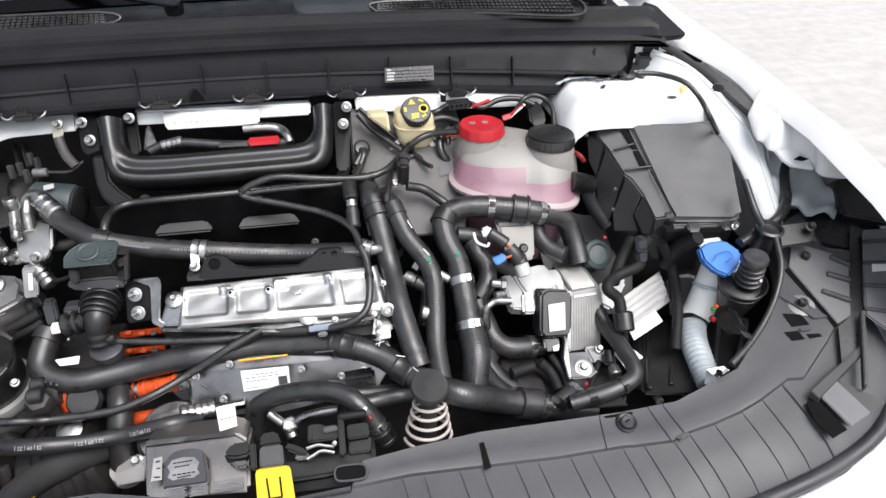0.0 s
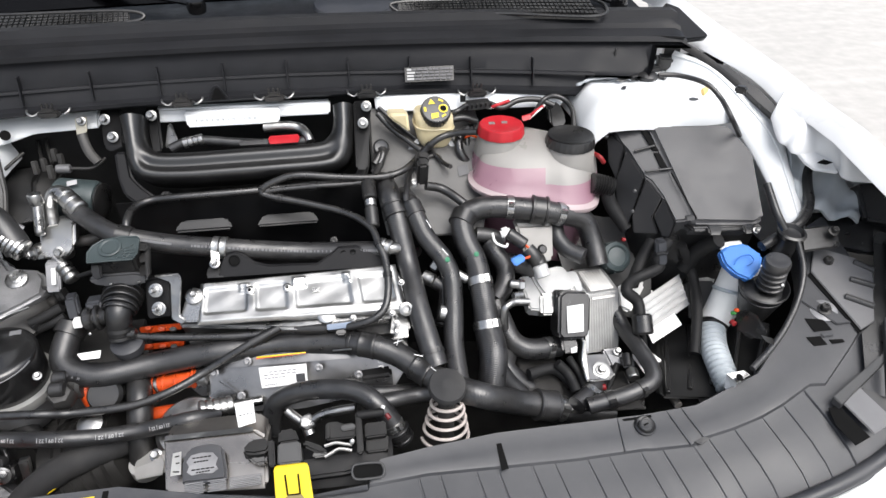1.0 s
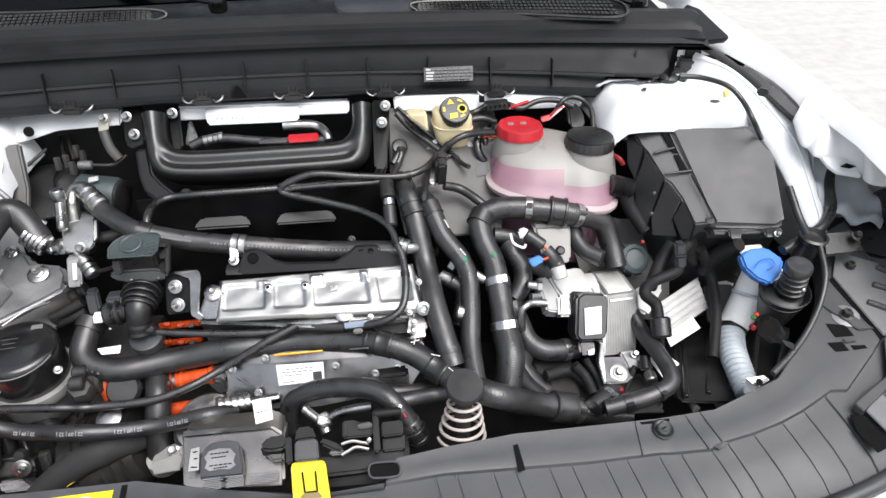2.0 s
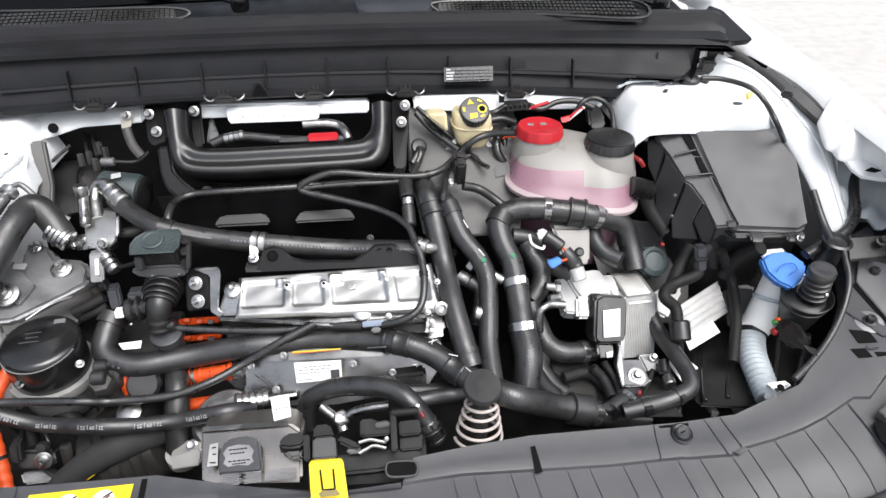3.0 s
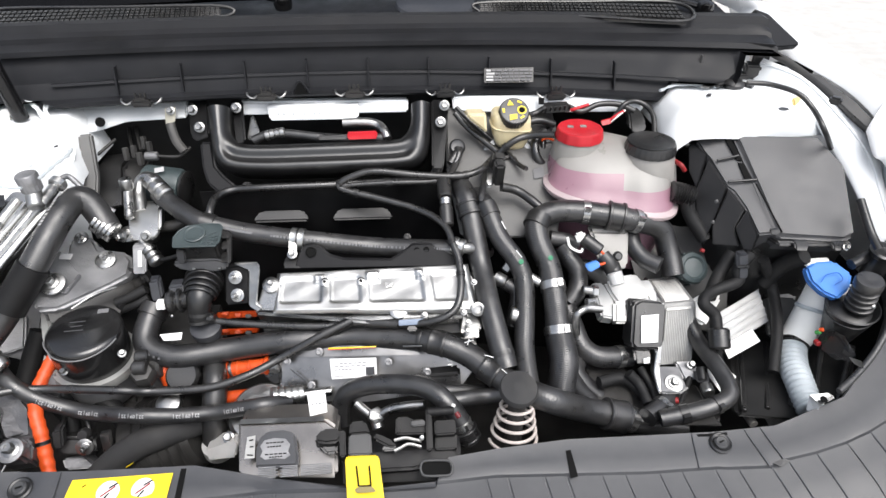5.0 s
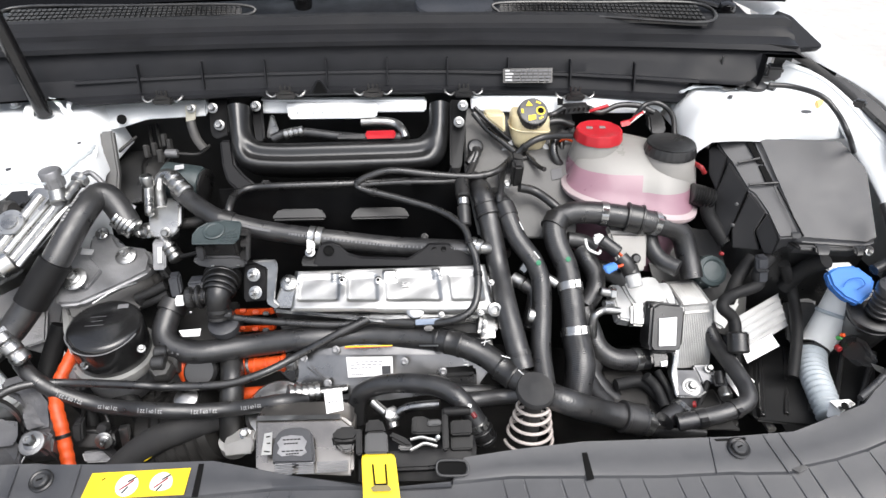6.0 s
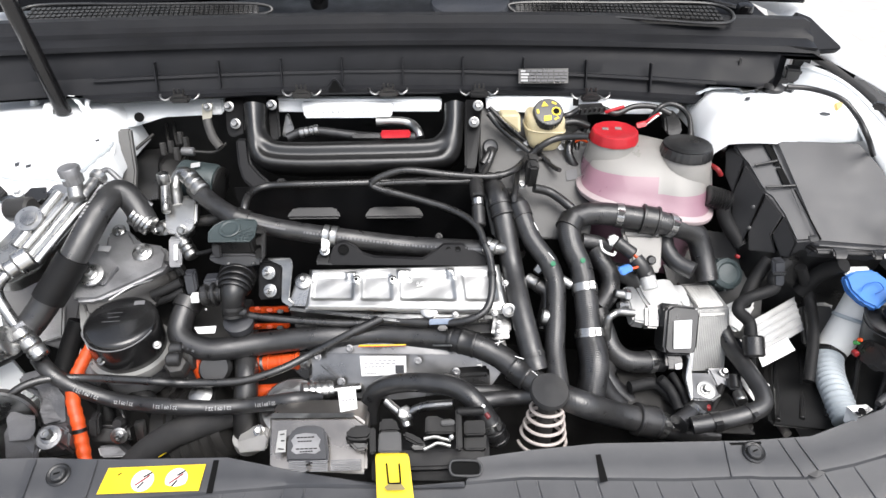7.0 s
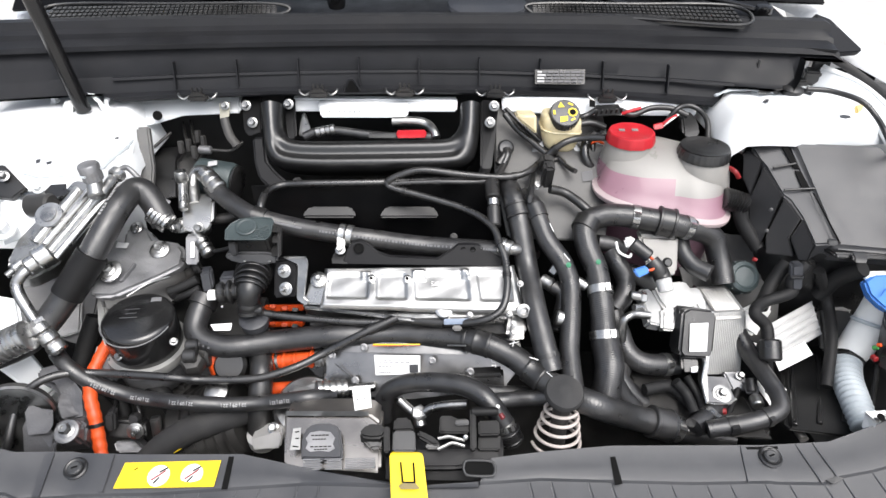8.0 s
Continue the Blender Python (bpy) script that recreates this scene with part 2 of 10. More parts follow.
def spline(pts, step=8):
    """Smooth points through the given ones."""
    p = [V(q) for q in pts]
    if len(p) < 3:
        return [p[0].lerp(p[-1], i / step) for i in range(step + 1)]
    p = [2 * p[0] - p[1]] + p + [2 * p[-1] - p[-2]]
    out = []
    for i in range(1, len(p) - 2):
        a, b, c, d = p[i - 1:i + 3]
        for k in range(step):
            t = k / step
            out.append(0.5 * ((2 * b) + (c - a) * t + (2 * a - 5 * b + 4 * c - d) * t * t + (3 * b - a - 3 * c + d) * t ** 3))
    out.append(p[-2])
    return out


def sweep(bm, path, radius, seg=14, flat=1.0):
    """A round sleeve along a path; radius is a number or a function of the share of the way."""
    n = len(path)
    tang = [(path[min(i + 1, n - 1)] - path[max(i - 1, 0)]).normalized() for i in range(n)]
    up = Vector((0, 0, 1)) if abs(tang[0].z) < 0.9 else Vector((0, 1, 0))
    u = tang[0].cross(up).normalized()
    rings = []
    for i in range(n):
        u = (u - tang[i] * u.dot(tang[i])).normalized()
        w = tang[i].cross(u)
        r = radius(i / (n - 1)) if callable(radius) else radius
        rings.append([bm.verts.new(path[i] + r * (math.cos(a) * u + flat * math.sin(a) * w)) for a in (2 * math.pi * k / seg for k in range(seg))])
    uv = bm.loops.layers.uv.verify()
    run = [0.0]
    for p, q in zip(path, path[1:]):
        run.append(run[-1] + (q - p).length)
    for i, (a, b) in enumerate(zip(rings, rings[1:])):
        for k in range(seg):
            f = bm.faces.new((a[k], a[(k + 1) % seg], b[(k + 1) % seg], b[k]))
            for lp, (s, w) in zip(f.loops, ((i, k), (i, k + 1), (i + 1, k + 1), (i + 1, k))):
                lp[uv].uv = (run[s], w / seg)
    bm.faces.new(rings[0])
    bm.faces.new(rings[-1])
    return bm


def tube(pts, r, seg=16, step=8, flat=1.0):
    return sweep(bmesh.new(), spline(pts, step), r, seg, flat)


def frame_of(axis):
    z = V(axis).normalized()
    return z.to_track_quat("Z", "Y").to_matrix().to_4x4()


def lathe(profile, at, axis=(0, 0, 1), seg=32, bm=None, lobes=0, depth=0.0):
    """Turns (radius, height) pairs round an axis; lobes and depth give a fluted rim."""
    bm = bm or bmesh.new()
    m = Matrix.Translation(at) @ frame_of(axis)
    rings = []
    for r, h in profile:
        ring = []
        for k in range(seg):
            a = 2 * math.pi * k / seg
            q = r * (1 - depth * (0.5 + 0.5 * math.cos(lobes * a))) if lobes else r
            ring.append(bm.verts.new(m @ Vector((q * math.cos(a), q * math.sin(a), h))))
        rings.append(ring)
    for a, b in zip(rings, rings[1:]):
        for k in range(seg):
            bm.faces.new((a[k], a[(k + 1) % seg], b[(k + 1) % seg], b[k]))
    bm.faces.new(rings[0])
    bm.faces.new(rings[-1])
    return bm


def prism(pts, vec, bevel=0.0, bm=None, seg=2, top=1.0):
    """A polygon in space pushed along a vector into a solid, its far end scaled by top."""
    own = bmesh.new()
    vec = V(vec)
    mid = sum((V(p) for p in pts), Vector()) / len(pts)
    a = [own.verts.new(p) for p in pts]
    b = [own.verts.new(mid + (V(p) - mid) * top + vec) for p in pts]
    n = len(pts)
    own.faces.new(a)
    own.faces.new(b[::-1])
    for i in range(n):
        own.faces.new((a[i], b[i], b[(i + 1) % n], a[(i + 1) % n]))
    bmesh.ops.recalc_face_normals(own, faces=own.faces)
    if bevel:
        bmesh.ops.bevel(own, geom=own.edges[:], offset=bevel, segments=seg, affect="EDGES", clamp_overlap=True)
    return merge(bm, own)


def merge(bm, own):
    if bm is None:
        return own
    me = bpy.data.meshes.new("tmp")
    own.to_mesh(me)
    own.free()
    bm.from_mesh(me)
    bpy.data.meshes.remove(me)
    return bm


def block(at, size, rot=(0, 0, 0), bevel=0.003, bm=None, seg=2):
    own = bmesh.new()
    bmesh.ops.create_cube(own, size=1)
    m = pose(*at, *rot) @ Matrix.Diagonal((*size, 1))
    bmesh.ops.transform(own, matrix=m, verts=own.verts)
    if bevel:
        bmesh.ops.bevel(own, geom=own.edges[:], offset=bevel, segments=seg, affect="EDGES", clamp_overlap=True)
    return merge(bm, own)


def sheet(rows, thick=0.003, way=(0, 0, -1), bm=None):
    """A grid of points as a plate with thickness."""
    bm = bm or bmesh.new()
    w = V(way).normalized() * thick
    a = [[bm.verts.new(p) for p in r] for r in rows]
    b = [[bm.verts.new(V(p) + w) for p in r] for r in rows]
    nr, nc = len(rows), len(rows[0])
    for i in range(nr - 1):
        for j in range(nc - 1):
            bm.faces.new((a[i][j], a[i][j + 1], a[i + 1][j + 1], a[i + 1][j]))
            bm.faces.new((b[i][j], b[i + 1][j], b[i + 1][j + 1], b[i][j + 1]))
    for j in range(nc - 1):
        bm.faces.new((a[0][j], b[0][j], b[0][j + 1], a[0][j + 1]))
        bm.faces.new((a[-1][j], a[-1][j + 1], b[-1][j + 1], b[-1][j]))
    for i in range(nr - 1):
        bm.faces.new((a[i][0], a[i + 1][0], b[i + 1][0], b[i][0]))
        bm.faces.new((a[i][-1], b[i][-1], b[i + 1][-1], a[i + 1][-1]))
    return bm


def lerp(a, b, t):
    return a + (b - a) * t


def interp(x, xs, ys):
    return float(np.interp(x, xs, ys))


def bolt(parent, at, axis=(0, -0.5, 0.85), r=0.008, mat=None, name="bolt"):
    """A flanged hexagon bolt head."""
    r = r * 0.88
    bm = lathe([(r, 0), (r, r * 0.22), (r * 0.72, r * 0.34)], at, axis, 20)
    up = V(axis).normalized()
    lathe([(r * 0.68, 0), (r * 0.68, r * 0.8), (r * 0.56, r * 0.95), (r * 0.3, r * 0.93), (r * 0.28, r * 0.75)], V(at) + up * r * 0.3, axis, 6, bm)
    return part(name, bm, mat or M_ZINC, parent, angle=30)


def band(parent, path, at, r, width=0.012, mat=None, ear=True, name="clamp", label="bright steel hose clamp"):
    """A clamp round a hose at a share of its way."""
    i = max(1, min(len(path) - 2, int(at * (len(path) - 1))))
    p, d = path[i], (path[i + 1] - path[i - 1]).normalized()
    bm = lathe([(r * 0.98, -width / 2), (r * 1.07, -width / 2), (r * 1.07, width / 2), (r * 0.98, width / 2)], p, d, 24)
    if ear:
        side = d.cross(Vector((0.35, -0.75, 0.6))).cross(d).normalized()
        m = Matrix.Translation(p + side * r * 1.1) @ frame_of(d)
        own = bmesh.new()
        bmesh.ops.create_cube(own, size=1)
        bmesh.ops.transform(own, matrix=m @ Matrix.Diagonal((0.007, 0.007, width * 0.9, 1)), verts=own.verts)
        bm = merge(bm, own)
    return part(name, bm, mat or M_STEEL, parent, label)


def sleeve(parent, path, at, r, width, mat=None, name="collar", label="", lip=0.0):
    """A thicker collar round a hose."""
    i = max(1, min(len(path) - 2, int(at * (len(path) - 1))))
    p, d = path[i], (path[i + 1] - path[i - 1]).normalized()
    h = width / 2
    prof = [(r * 0.9, -h), (r, -h), (r + lip, -h + 0.001), (r + lip, -h + 0.004), (r, -h + 0.005), (r, h - 0.005), (r + lip, h - 0.004), (r + lip, h - 0.001), (r, h), (r * 0.9, h)]
    return part(name, lathe(prof, p, d, 24), mat or M_BLACK, parent, label)


def hose(name, pts, r, mat, label, category="hose", step=8, seg=18, radius=None):
    """A bent hose as a thing with one body. Returns the thing and its smooth path."""
    path = spline(pts, step)
    low = min(path, key=lambda p: p.z)
    ob = thing(name, label, category, low)
    part("hose_body", sweep(bmesh.new(), path, radius or r, seg), mat, ob)
    return ob, path


def rod(a, b, r, seg=20, bm=None, lip=0.0):
    """A straight round bar with softened ends."""
    a, b = V(a), V(b)
    h = (b - a).length
    e = min(r * 0.2, h * 0.3)
    return lathe([(r - e, 0), (r, e), (r + lip, h * 0.5), (r, h - e), (r - e, h)], a, b - a, seg, bm)


def ferrule(parent, a, b, r, rings=3, mat=None, name="ferrule", label="crimped aluminium ferrule"):
    """A crimped metal sleeve on a hose end."""
    a, b = V(a), V(b)
    h = (b - a).length
    prof = [(r * 0.8, 0)]
    for i in range(rings):
        t0, t1 = i / rings, (i + 1) / rings
        prof += [(r, h * lerp(t0, t1, 0.08)), (r * 1.06, h * lerp(t0, t1, 0.16)), (r * 1.06, h * lerp(t0, t1, 0.74)), (r, h * lerp(t0, t1, 0.82)), (r * 0.91, h * lerp(t0, t1, 0.92))]
    prof.append((r * 0.7, h))
    return part(name, lathe(prof, a, b - a, 24), mat or M_STEEL, parent, label, angle=25)


def lettering(name, text, at, along, facing, size, mat, parent, spread=1.0):
    """Printed characters as thin raised meshes."""
    cu = bpy.data.curves.new("letters", "FONT")
    cu.body, cu.size, cu.align_x, cu.align_y, cu.extrude = text, size, "CENTER", "CENTER", 0.0002
    cu.space_character = spread
    cu.resolution_u = 3
    tmp = new("letters", cu)
    me = bpy.data.meshes.new_from_object(tmp.evaluated_get(bpy.context.evaluated_depsgraph_get()))
    bpy.data.objects.remove(tmp)
    n = V(facing).normalized()
    x = (V(along) - n * V(along).dot(n)).normalized()
    y = n.cross(x)
    m = Matrix(((x.x, y.x, n.x, at[0]), (x.y, y.y, n.y, at[1]), (x.z, y.z, n.z, at[2]), (0, 0, 0, 1)))
    me.transform(m)
    me.materials.clear()
    me.materials.append(mat)
    ob = new(name, me)
    ob.parent = parent
    ob.matrix_parent_inverse = Matrix.Identity(4) if parent.parent else parent.matrix_basis.inverted()
    return ob


EYE_AT = Vector((0.05, -0.54, 1.61))


def print_line(parent, path, start, stop, r, n, text=None, size=0.009, flip=True, mat=None, low=0.0):
    """White print along a hose, on its upper front side."""
    for k in range(n):
        s = lerp(start, stop, (k + 0.5) / n)
        i = max(1, min(len(path) - 2, int(s * (len(path) - 1))))
        p, d = path[i].lerp(path[i + 1], min(1, max(0, s * (len(path) - 1) - i))), (path[i + 1] - path[i - 1]).normalized()
        out = (Vector((0.0, -0.75 - low, 0.66 - low))).normalized()
        out = (out - d * out.dot(d)).normalized()
        if d.x < 0:
            d = -d
        if text:
            lettering("print_mark", text, p + out * (r + 0.0006), -d if flip else d, out, size, mat or M_WHITE, parent)
        else:
            w = random.uniform(0.0018, 0.0042)
            q = p + out * (r + 0.0004)
            u = out.cross(d)
            h = size * 0.2
            part("print_mark", prism([q - d * w / 2 - u * h, q + d * w / 2 - u * h, q + d * w / 2 + u * h, q - d * w / 2 + u * h], out * 0.0003), mat or M_PRINT, parent)


def sticker(parent, pts, mat, lines=0, name="label", label="", ink=None, thick=0.0008):
    """A flat label from four corners (top left, top right, bottom right, bottom left) with bars for its print."""
    p = [V(q) for q in pts]
    n = (p[1] - p[0]).cross(p[3] - p[0]).normalized()
    if n.dot(EYE_AT - p[0]) < 0:
        n = -n
    ob = part(name, prism(p, n * thick), mat, parent, label)
    for k in range(lines):
        v = (k + 0.7) / (lines + 0.4)
        u0, u1 = 0.07, random.uniform(0.55, 0.93)
        h = 0.24 / (lines + 0.4)
        at = lambda u, w: p[0].lerp(p[1], u).lerp(p[3].lerp(p[2], u), w) + n * (thick + 0.0004)
        part("print_bar", prism([at(u0, v - h), at(u1, v - h), at(u1, v + h), at(u0, v + h)], n * 0.0002), ink or M_INK, ob if not parent or not parent.parent else parent)
    return ob

# ---- ground ----
gb = bmesh.new()
steps = [-400, -60, -15, -6, -3, -1, 0, 1, 2, 3, 4, 6, 9, 15, 40, 120, 400]
gv = [[gb.verts.new((x, y, 0.0)) for x in steps] for y in steps]
for i in range(len(steps) - 1):
    for j in range(len(steps) - 1):
        gb.faces.new((gv[i][j], gv[i][j + 1], gv[i + 1][j + 1], gv[i + 1][j]))
tagged(part("ground", gb, ground_material()), "pale worn concrete yard beside the car", "ground", kind="structure")


# ---- cowl ----
def cowl_y(x, k=1.0):
    return 0.577 - (0.22 if x > -0.1 else 0.15) * k * (x + 0.1) ** 2


body = thing("car_body", "white painted car body shell with open engine bay", "car", (0, 0.3, 0.2))

# fender crest and its inner flange, from the windscreen to the headlamp
def crest(t):
    """The fender's upper edge, t from the rear to the front."""
    return Vector((interp(t, [0, 0.35, 0.7, 1], [0.80, 0.815, 0.85, 0.90]), lerp(1.05, -0.02, t), interp(t, [0, 0.3, 0.55, 0.75, 0.9, 1], [1.30, 1.282, 1.25, 1.215, 1.163, 1.06])))


def fender(side):
    rows = []
    for i in range(33):
        t = i / 32
        c = crest(t)
        fl = 0.045 + 0.012 * math.sin(t * 19) if t < 0.68 else 0.03
        prof = [(-fl, -0.022), (-fl * 0.6, -0.008), (-0.012, -0.001), (0, 0), (0.02, -0.006), (0.05, -0.03), (0.09, -0.10), (0.105, -0.25), (0.10, -0.55)]
        rows.append([(side * (c.x + dx), c.y, c.z + dz) for dx, dz in prof])
    return part("fender", sheet(rows, 0.0015, (-side * 0.4, 0, -1)), M_PAINT, body, "white painted front fender")


fender(1)
fender(-1)

# floor of the bay and walls behind the parts
part("undertray", sheet([[(x, y, 0.45 + 0.02 * math.sin(9 * x)) for x in np.linspace(-0.85, 0.85, 9)] for y in (-0.3, 0.2, 0.7)], 0.01), M_DARK, body, "dark dirty undertray below the parts")
part("firewall", sheet([[(x, 0.60 + 0.1 * (1.3 - z), z) for x in np.linspace(-0.85, 0.85, 9)] for z in (1.22, 1.0, 0.7, 0.4)], 0.004, (0, 1, 0)), M_VOID, body, "dark firewall")
for s in (1, -1):
    part("inner_wing", sheet([[(s * (0.86 + 0.02 * (1.2 - z)), y, z) for y in np.linspace(0.7, -0.05, 8)] for z in (0.92, 0.8, 0.65, 0.4)], 0.004, (s, 0, 0)), M_VOID, body, "dark inner wing")

# windscreen and what stands before it
part("windscreen", sheet([[(x, 0.86 + 0.9 * t - 0.15 * x * x, 1.30 + 0.62 * t) for x in np.linspace(-0.8, 0.8, 13)] for t in (0, 0.5, 1)], 0.006, (0, 0.6, -0.8)), M_GLASS, body, "dark raked windscreen")
part("scuttle", sheet([[(x, cowl_y(x) + dy, z) for x in np.linspace(-0.70, 0.695, 25)] for dy, z in ((0.07, 1.285), (0.16, 1.275), (0.36, 1.30))], 0.003), M_FACET, body, "black plastic scuttle panel")

prof = [(0.014, 1.190), (0.0, 1.192), (-0.006, 1.197), (-0.006, 1.203), (0.004, 1.207), (0.011, 1.228), (0.014, 1.232), (0.016, 1.250), (0.022, 1.262), (0.026, 1.272),
        (0.012, 1.276), (0.012, 1.284), (0.020, 1.288), (0.030, 1.292), (0.030, 1.300), (0.040, 1.306), (0.046, 1.318), (0.060, 1.320), (0.068, 1.314), (0.070, 1.285)]
xs = np.linspace(-0.74, 0.70, 145)


def cowl_pt(x, dy, z):
    # beside the strut towers the skirt ends higher up
    k = min(1.0, max(0.0, (x - 0.50) / 0.02)) if x > 0 else min(1.0, max(0.0, (-x - 0.535) / 0.02))
    z = max(z, 1.19 + (0.036 if x > 0 else 0.018) * k)
    if x > 0.69 and z > 1.25:
        z -= (x - 0.69) * 0.5
    if x > 0.625:
        z = max(z, 1.226 + 0.045 * min(1.0, (x - 0.625) / 0.015))
    bow = interp(z, [1.20, 1.30], [1.0, 0.45])
    return (x, cowl_y(x, bow) + dy, z)


cowl = part("cowl_panel", sheet([[cowl_pt(x, dy, z) for x in xs] for dy, z in prof], 0.003, (0, 1, -0.3)), M_COWL, body, "black ribbed plastic cowl panel under the windscreen", angle=25)

# the open bonnet above the bay
bon = []
for i in range(13):
    t = i / 12
    a = radians(75)
    row = []
    for x in np.linspace(-0.74, 0.74, 15):
        d = 0.98 * t * (1 - 0.12 * (x / 0.74) ** 2)
        row.append((x * (1 - 0.06 * t), 0.70 - d * math.cos(a) + 0.03 * math.sin(t * math.pi), 1.35 + d * math.sin(a) + 0.03 * math.sin(t * math.pi)))
    bon.append(row)
part("bonnet", sheet(bon, 0.012, (0, 0.85, 0.5)), M_PRIMER, body, "raised bonnet with a white painted underside")
# mat out of view, added so the front cover's middle reflects something dark
pad_rows = [[V(p) + Vector((0, -0.014, -0.006)) for p in row[1:-1]] for row in bon[1:-1]]
part("unseen_bonnet_mat", sheet(pad_rows, 0.008, (0, 0.85, 0.5)), M_BONNET, body, "unseen dark mat added under the raised bonnet to darken reflections")



# ---- front cover over the lock carrier ----
def front_z(x, y):
    return 0.90 + 0.2 * max(0.0, abs(x) - 0.46) + (0.3 * y if y > 0 else 0.25 * y)


def panel_back(x):
    if x > 0:
        return interp(x, [0, 0.075, 0.082, 0.159, 0.252, 0.46, 0.54, 0.64, 0.72, 0.775, 0.80, 0.86], [-0.03, -0.03, 0.006, 0.014, 0.020, 0.017, 0.010, 0.030, 0.089, 0.154, 0.23, 0.25])
    return interp(-x, [0, 0.045, 0.09, 0.143, 0.189, 0.244, 0.38, 0.47, 0.54, 0.64, 0.72, 0.775, 0.80, 0.86], [-0.03, -0.024, -0.014, -0.005, 0.006, 0.018, 0.020, 0.024, 0.016, 0.030, 0.089, 0.154, 0.23, 0.25])


def panel_step(x):
    return interp(abs(x), [0, 0.15, 0.35, 0.45, 0.515, 0.53, 0.575, 0.616, 0.65, 0.70, 0.72, 0.78, 0.86], [-0.03, -0.023, -0.032, -0.032, -0.042, -0.037, -0.035, -0.030, -0.022, -0.005, -0.01, 0.03, 0.09])


def panel_front(x):
    return interp(abs(x), [0, 0.3, 0.555, 0.63, 0.716, 0.787, 0.84, 0.88], [-0.19, -0.175, -0.138, -0.131, -0.119, -0.093, -0.055, -0.01])


cover = thing("front_cover", "dark grey plastic cover along the front edge of the engine bay", "trim panel", (0, -0.05, 0.85))
rows = []
rib_x = [0.1375, 0.1659, 0.2146, 0.2442, 0.2909, 0.3218, 0.368, 0.3988, 0.4445, 0.4747, 0.5156, 0.5387, 0.5765, 0.6194, 0.6534, 0.6905]
cover_x = sorted(set(round(v, 5) for v in list(np.linspace(-0.86, 0.86, 173)) + [sg * (r + d) for sg in (1, -1) for r in rib_x for d in (-0.0022, -0.0012, 0.0, 0.0012)]))
for x in cover_x:
    b, s, f = panel_back(x), panel_step(x), panel_front(x)
    pts = [(x, b, front_z(x, b) - 0.03), (x, b - 0.001, front_z(x, b) - 0.004), (x, b - 0.004, front_z(x, b))]
    for t in (0.3, 0.6, 0.92):
        y = lerp(b, s, t)
        pts.append((x, y, front_z(x, y)))
    # each rib field steps down a little to the next one
    off = min(abs(abs(x) - r - d) for r in rib_x for d in (-0.0012, 0.0))
    groove = -0.0016 if off < 0.0004 and 0.12 < abs(x) < 0.70 else 0.0
    pts += [(x, s, front_z(x, s) - 0.001), (x, s - 0.002, front_z(x, s) - 0.005)]
    for t in (0.04, 0.25, 0.5, 0.75, 0.96, 1.0):
        y = lerp(s - 0.002, f, t)
        lean = math.copysign(0.024 * t, x) * interp(abs(x), [0.10, 0.13, 0.70, 0.76], [0, 1, 1, 0])
        pts.append((x + lean, y, front_z(x, y) - 0.005 + (groove if 0.0 < t < 0.97 else 0.0) - 0.02 * t ** 4))
    pts.append((x + math.copysign(0.024, x) * interp(abs(x), [0.10, 0.13, 0.70, 0.76], [0, 1, 1, 0]), f - 0.004, front_z(x, f) - 0.05))
    rows.append(pts)
part("cover_body", sheet(rows, 0.003, (0, 0, -1)), M_PANEL, cover, angle=24)

bump_rows = []
for x in np.linspace(-0.95, 0.95, 60):
    f = panel_front(x) if abs(x) < 0.88 else -0.01 + (abs(x) - 0.88) * 2.0
    z0 = front_z(x, f) - 0.045
    bump_rows.append([(x, f + 0.01, z0 - 0.01), (x, f - 0.012, z0), (x, f - 0.05, z0 - 0.012), (x, f - 0.09, z0 - 0.05), (x, f - 0.12, z0 - 0.14), (x, f - 0.13, z0 - 0.4)])
part("front_bumper", sheet(bump_rows, 0.003, (0, 1, 0)), M_PAINT, body, "white painted front bumper edge")

# ---- black tubular frame under the cowl ----
sub = thing("subframe_brace", "black painted steel brace frame bolted below the cowl", "brace", (-0.09, 0.5, 1.0))
inner = [(-0.2504, 0.5399, 1.1917), (-0.2500, 0.5208, 1.1700), (-0.2477, 0.5085, 1.1561), (-0.2396, 0.5003, 1.1468), (-0.2247, 0.4955, 1.1413), (-0.1870, 0.4939, 1.1394), (-0.1078, 0.4939, 1.1395), (-0.0284, 0.4940, 1.1396), (0.0363, 0.4948, 1.1405), (0.0533, 0.4994, 1.1458), (0.0625, 0.5075, 1.1549), (0.0669, 0.5197, 1.1688), (0.0684, 0.5375, 1.1891)]
outer = [(-0.2872, 0.5401, 1.1920), (-0.2826, 0.5176, 1.1664), (-0.2789, 0.4925, 1.1379), (-0.2695, 0.4737, 1.1165), (-0.2456, 0.4621, 1.1034), (-0.1866, 0.4576, 1.0983), (-0.1078, 0.4570, 1.0975), (-0.0289, 0.4570, 1.0976), (0.0453, 0.4577, 1.0984), (0.0752, 0.4629, 1.1042), (0.0925, 0.4761, 1.1193), (0.0993, 0.5011, 1.1477), (0.1025, 0.5373, 1.1888)]
near = Vector((0.0, -0.80, 0.60))
step_profile = ((0.0, -0.05), (0.0, -0.006), (0.04, 0.0), (0.10, 0.005), (0.17, 0.0078), (0.24, 0.0085), (0.31, 0.0075), (0.37, 0.0055), (0.44, 0.0045), (0.50, 0.0055), (0.56, 0.0095), (0.63, 0.0135), (0.72, 0.0155), (0.82, 0.0135), (0.91, 0.0075), (0.97, 0.0), (1.0, -0.008), (1.0, -0.05))
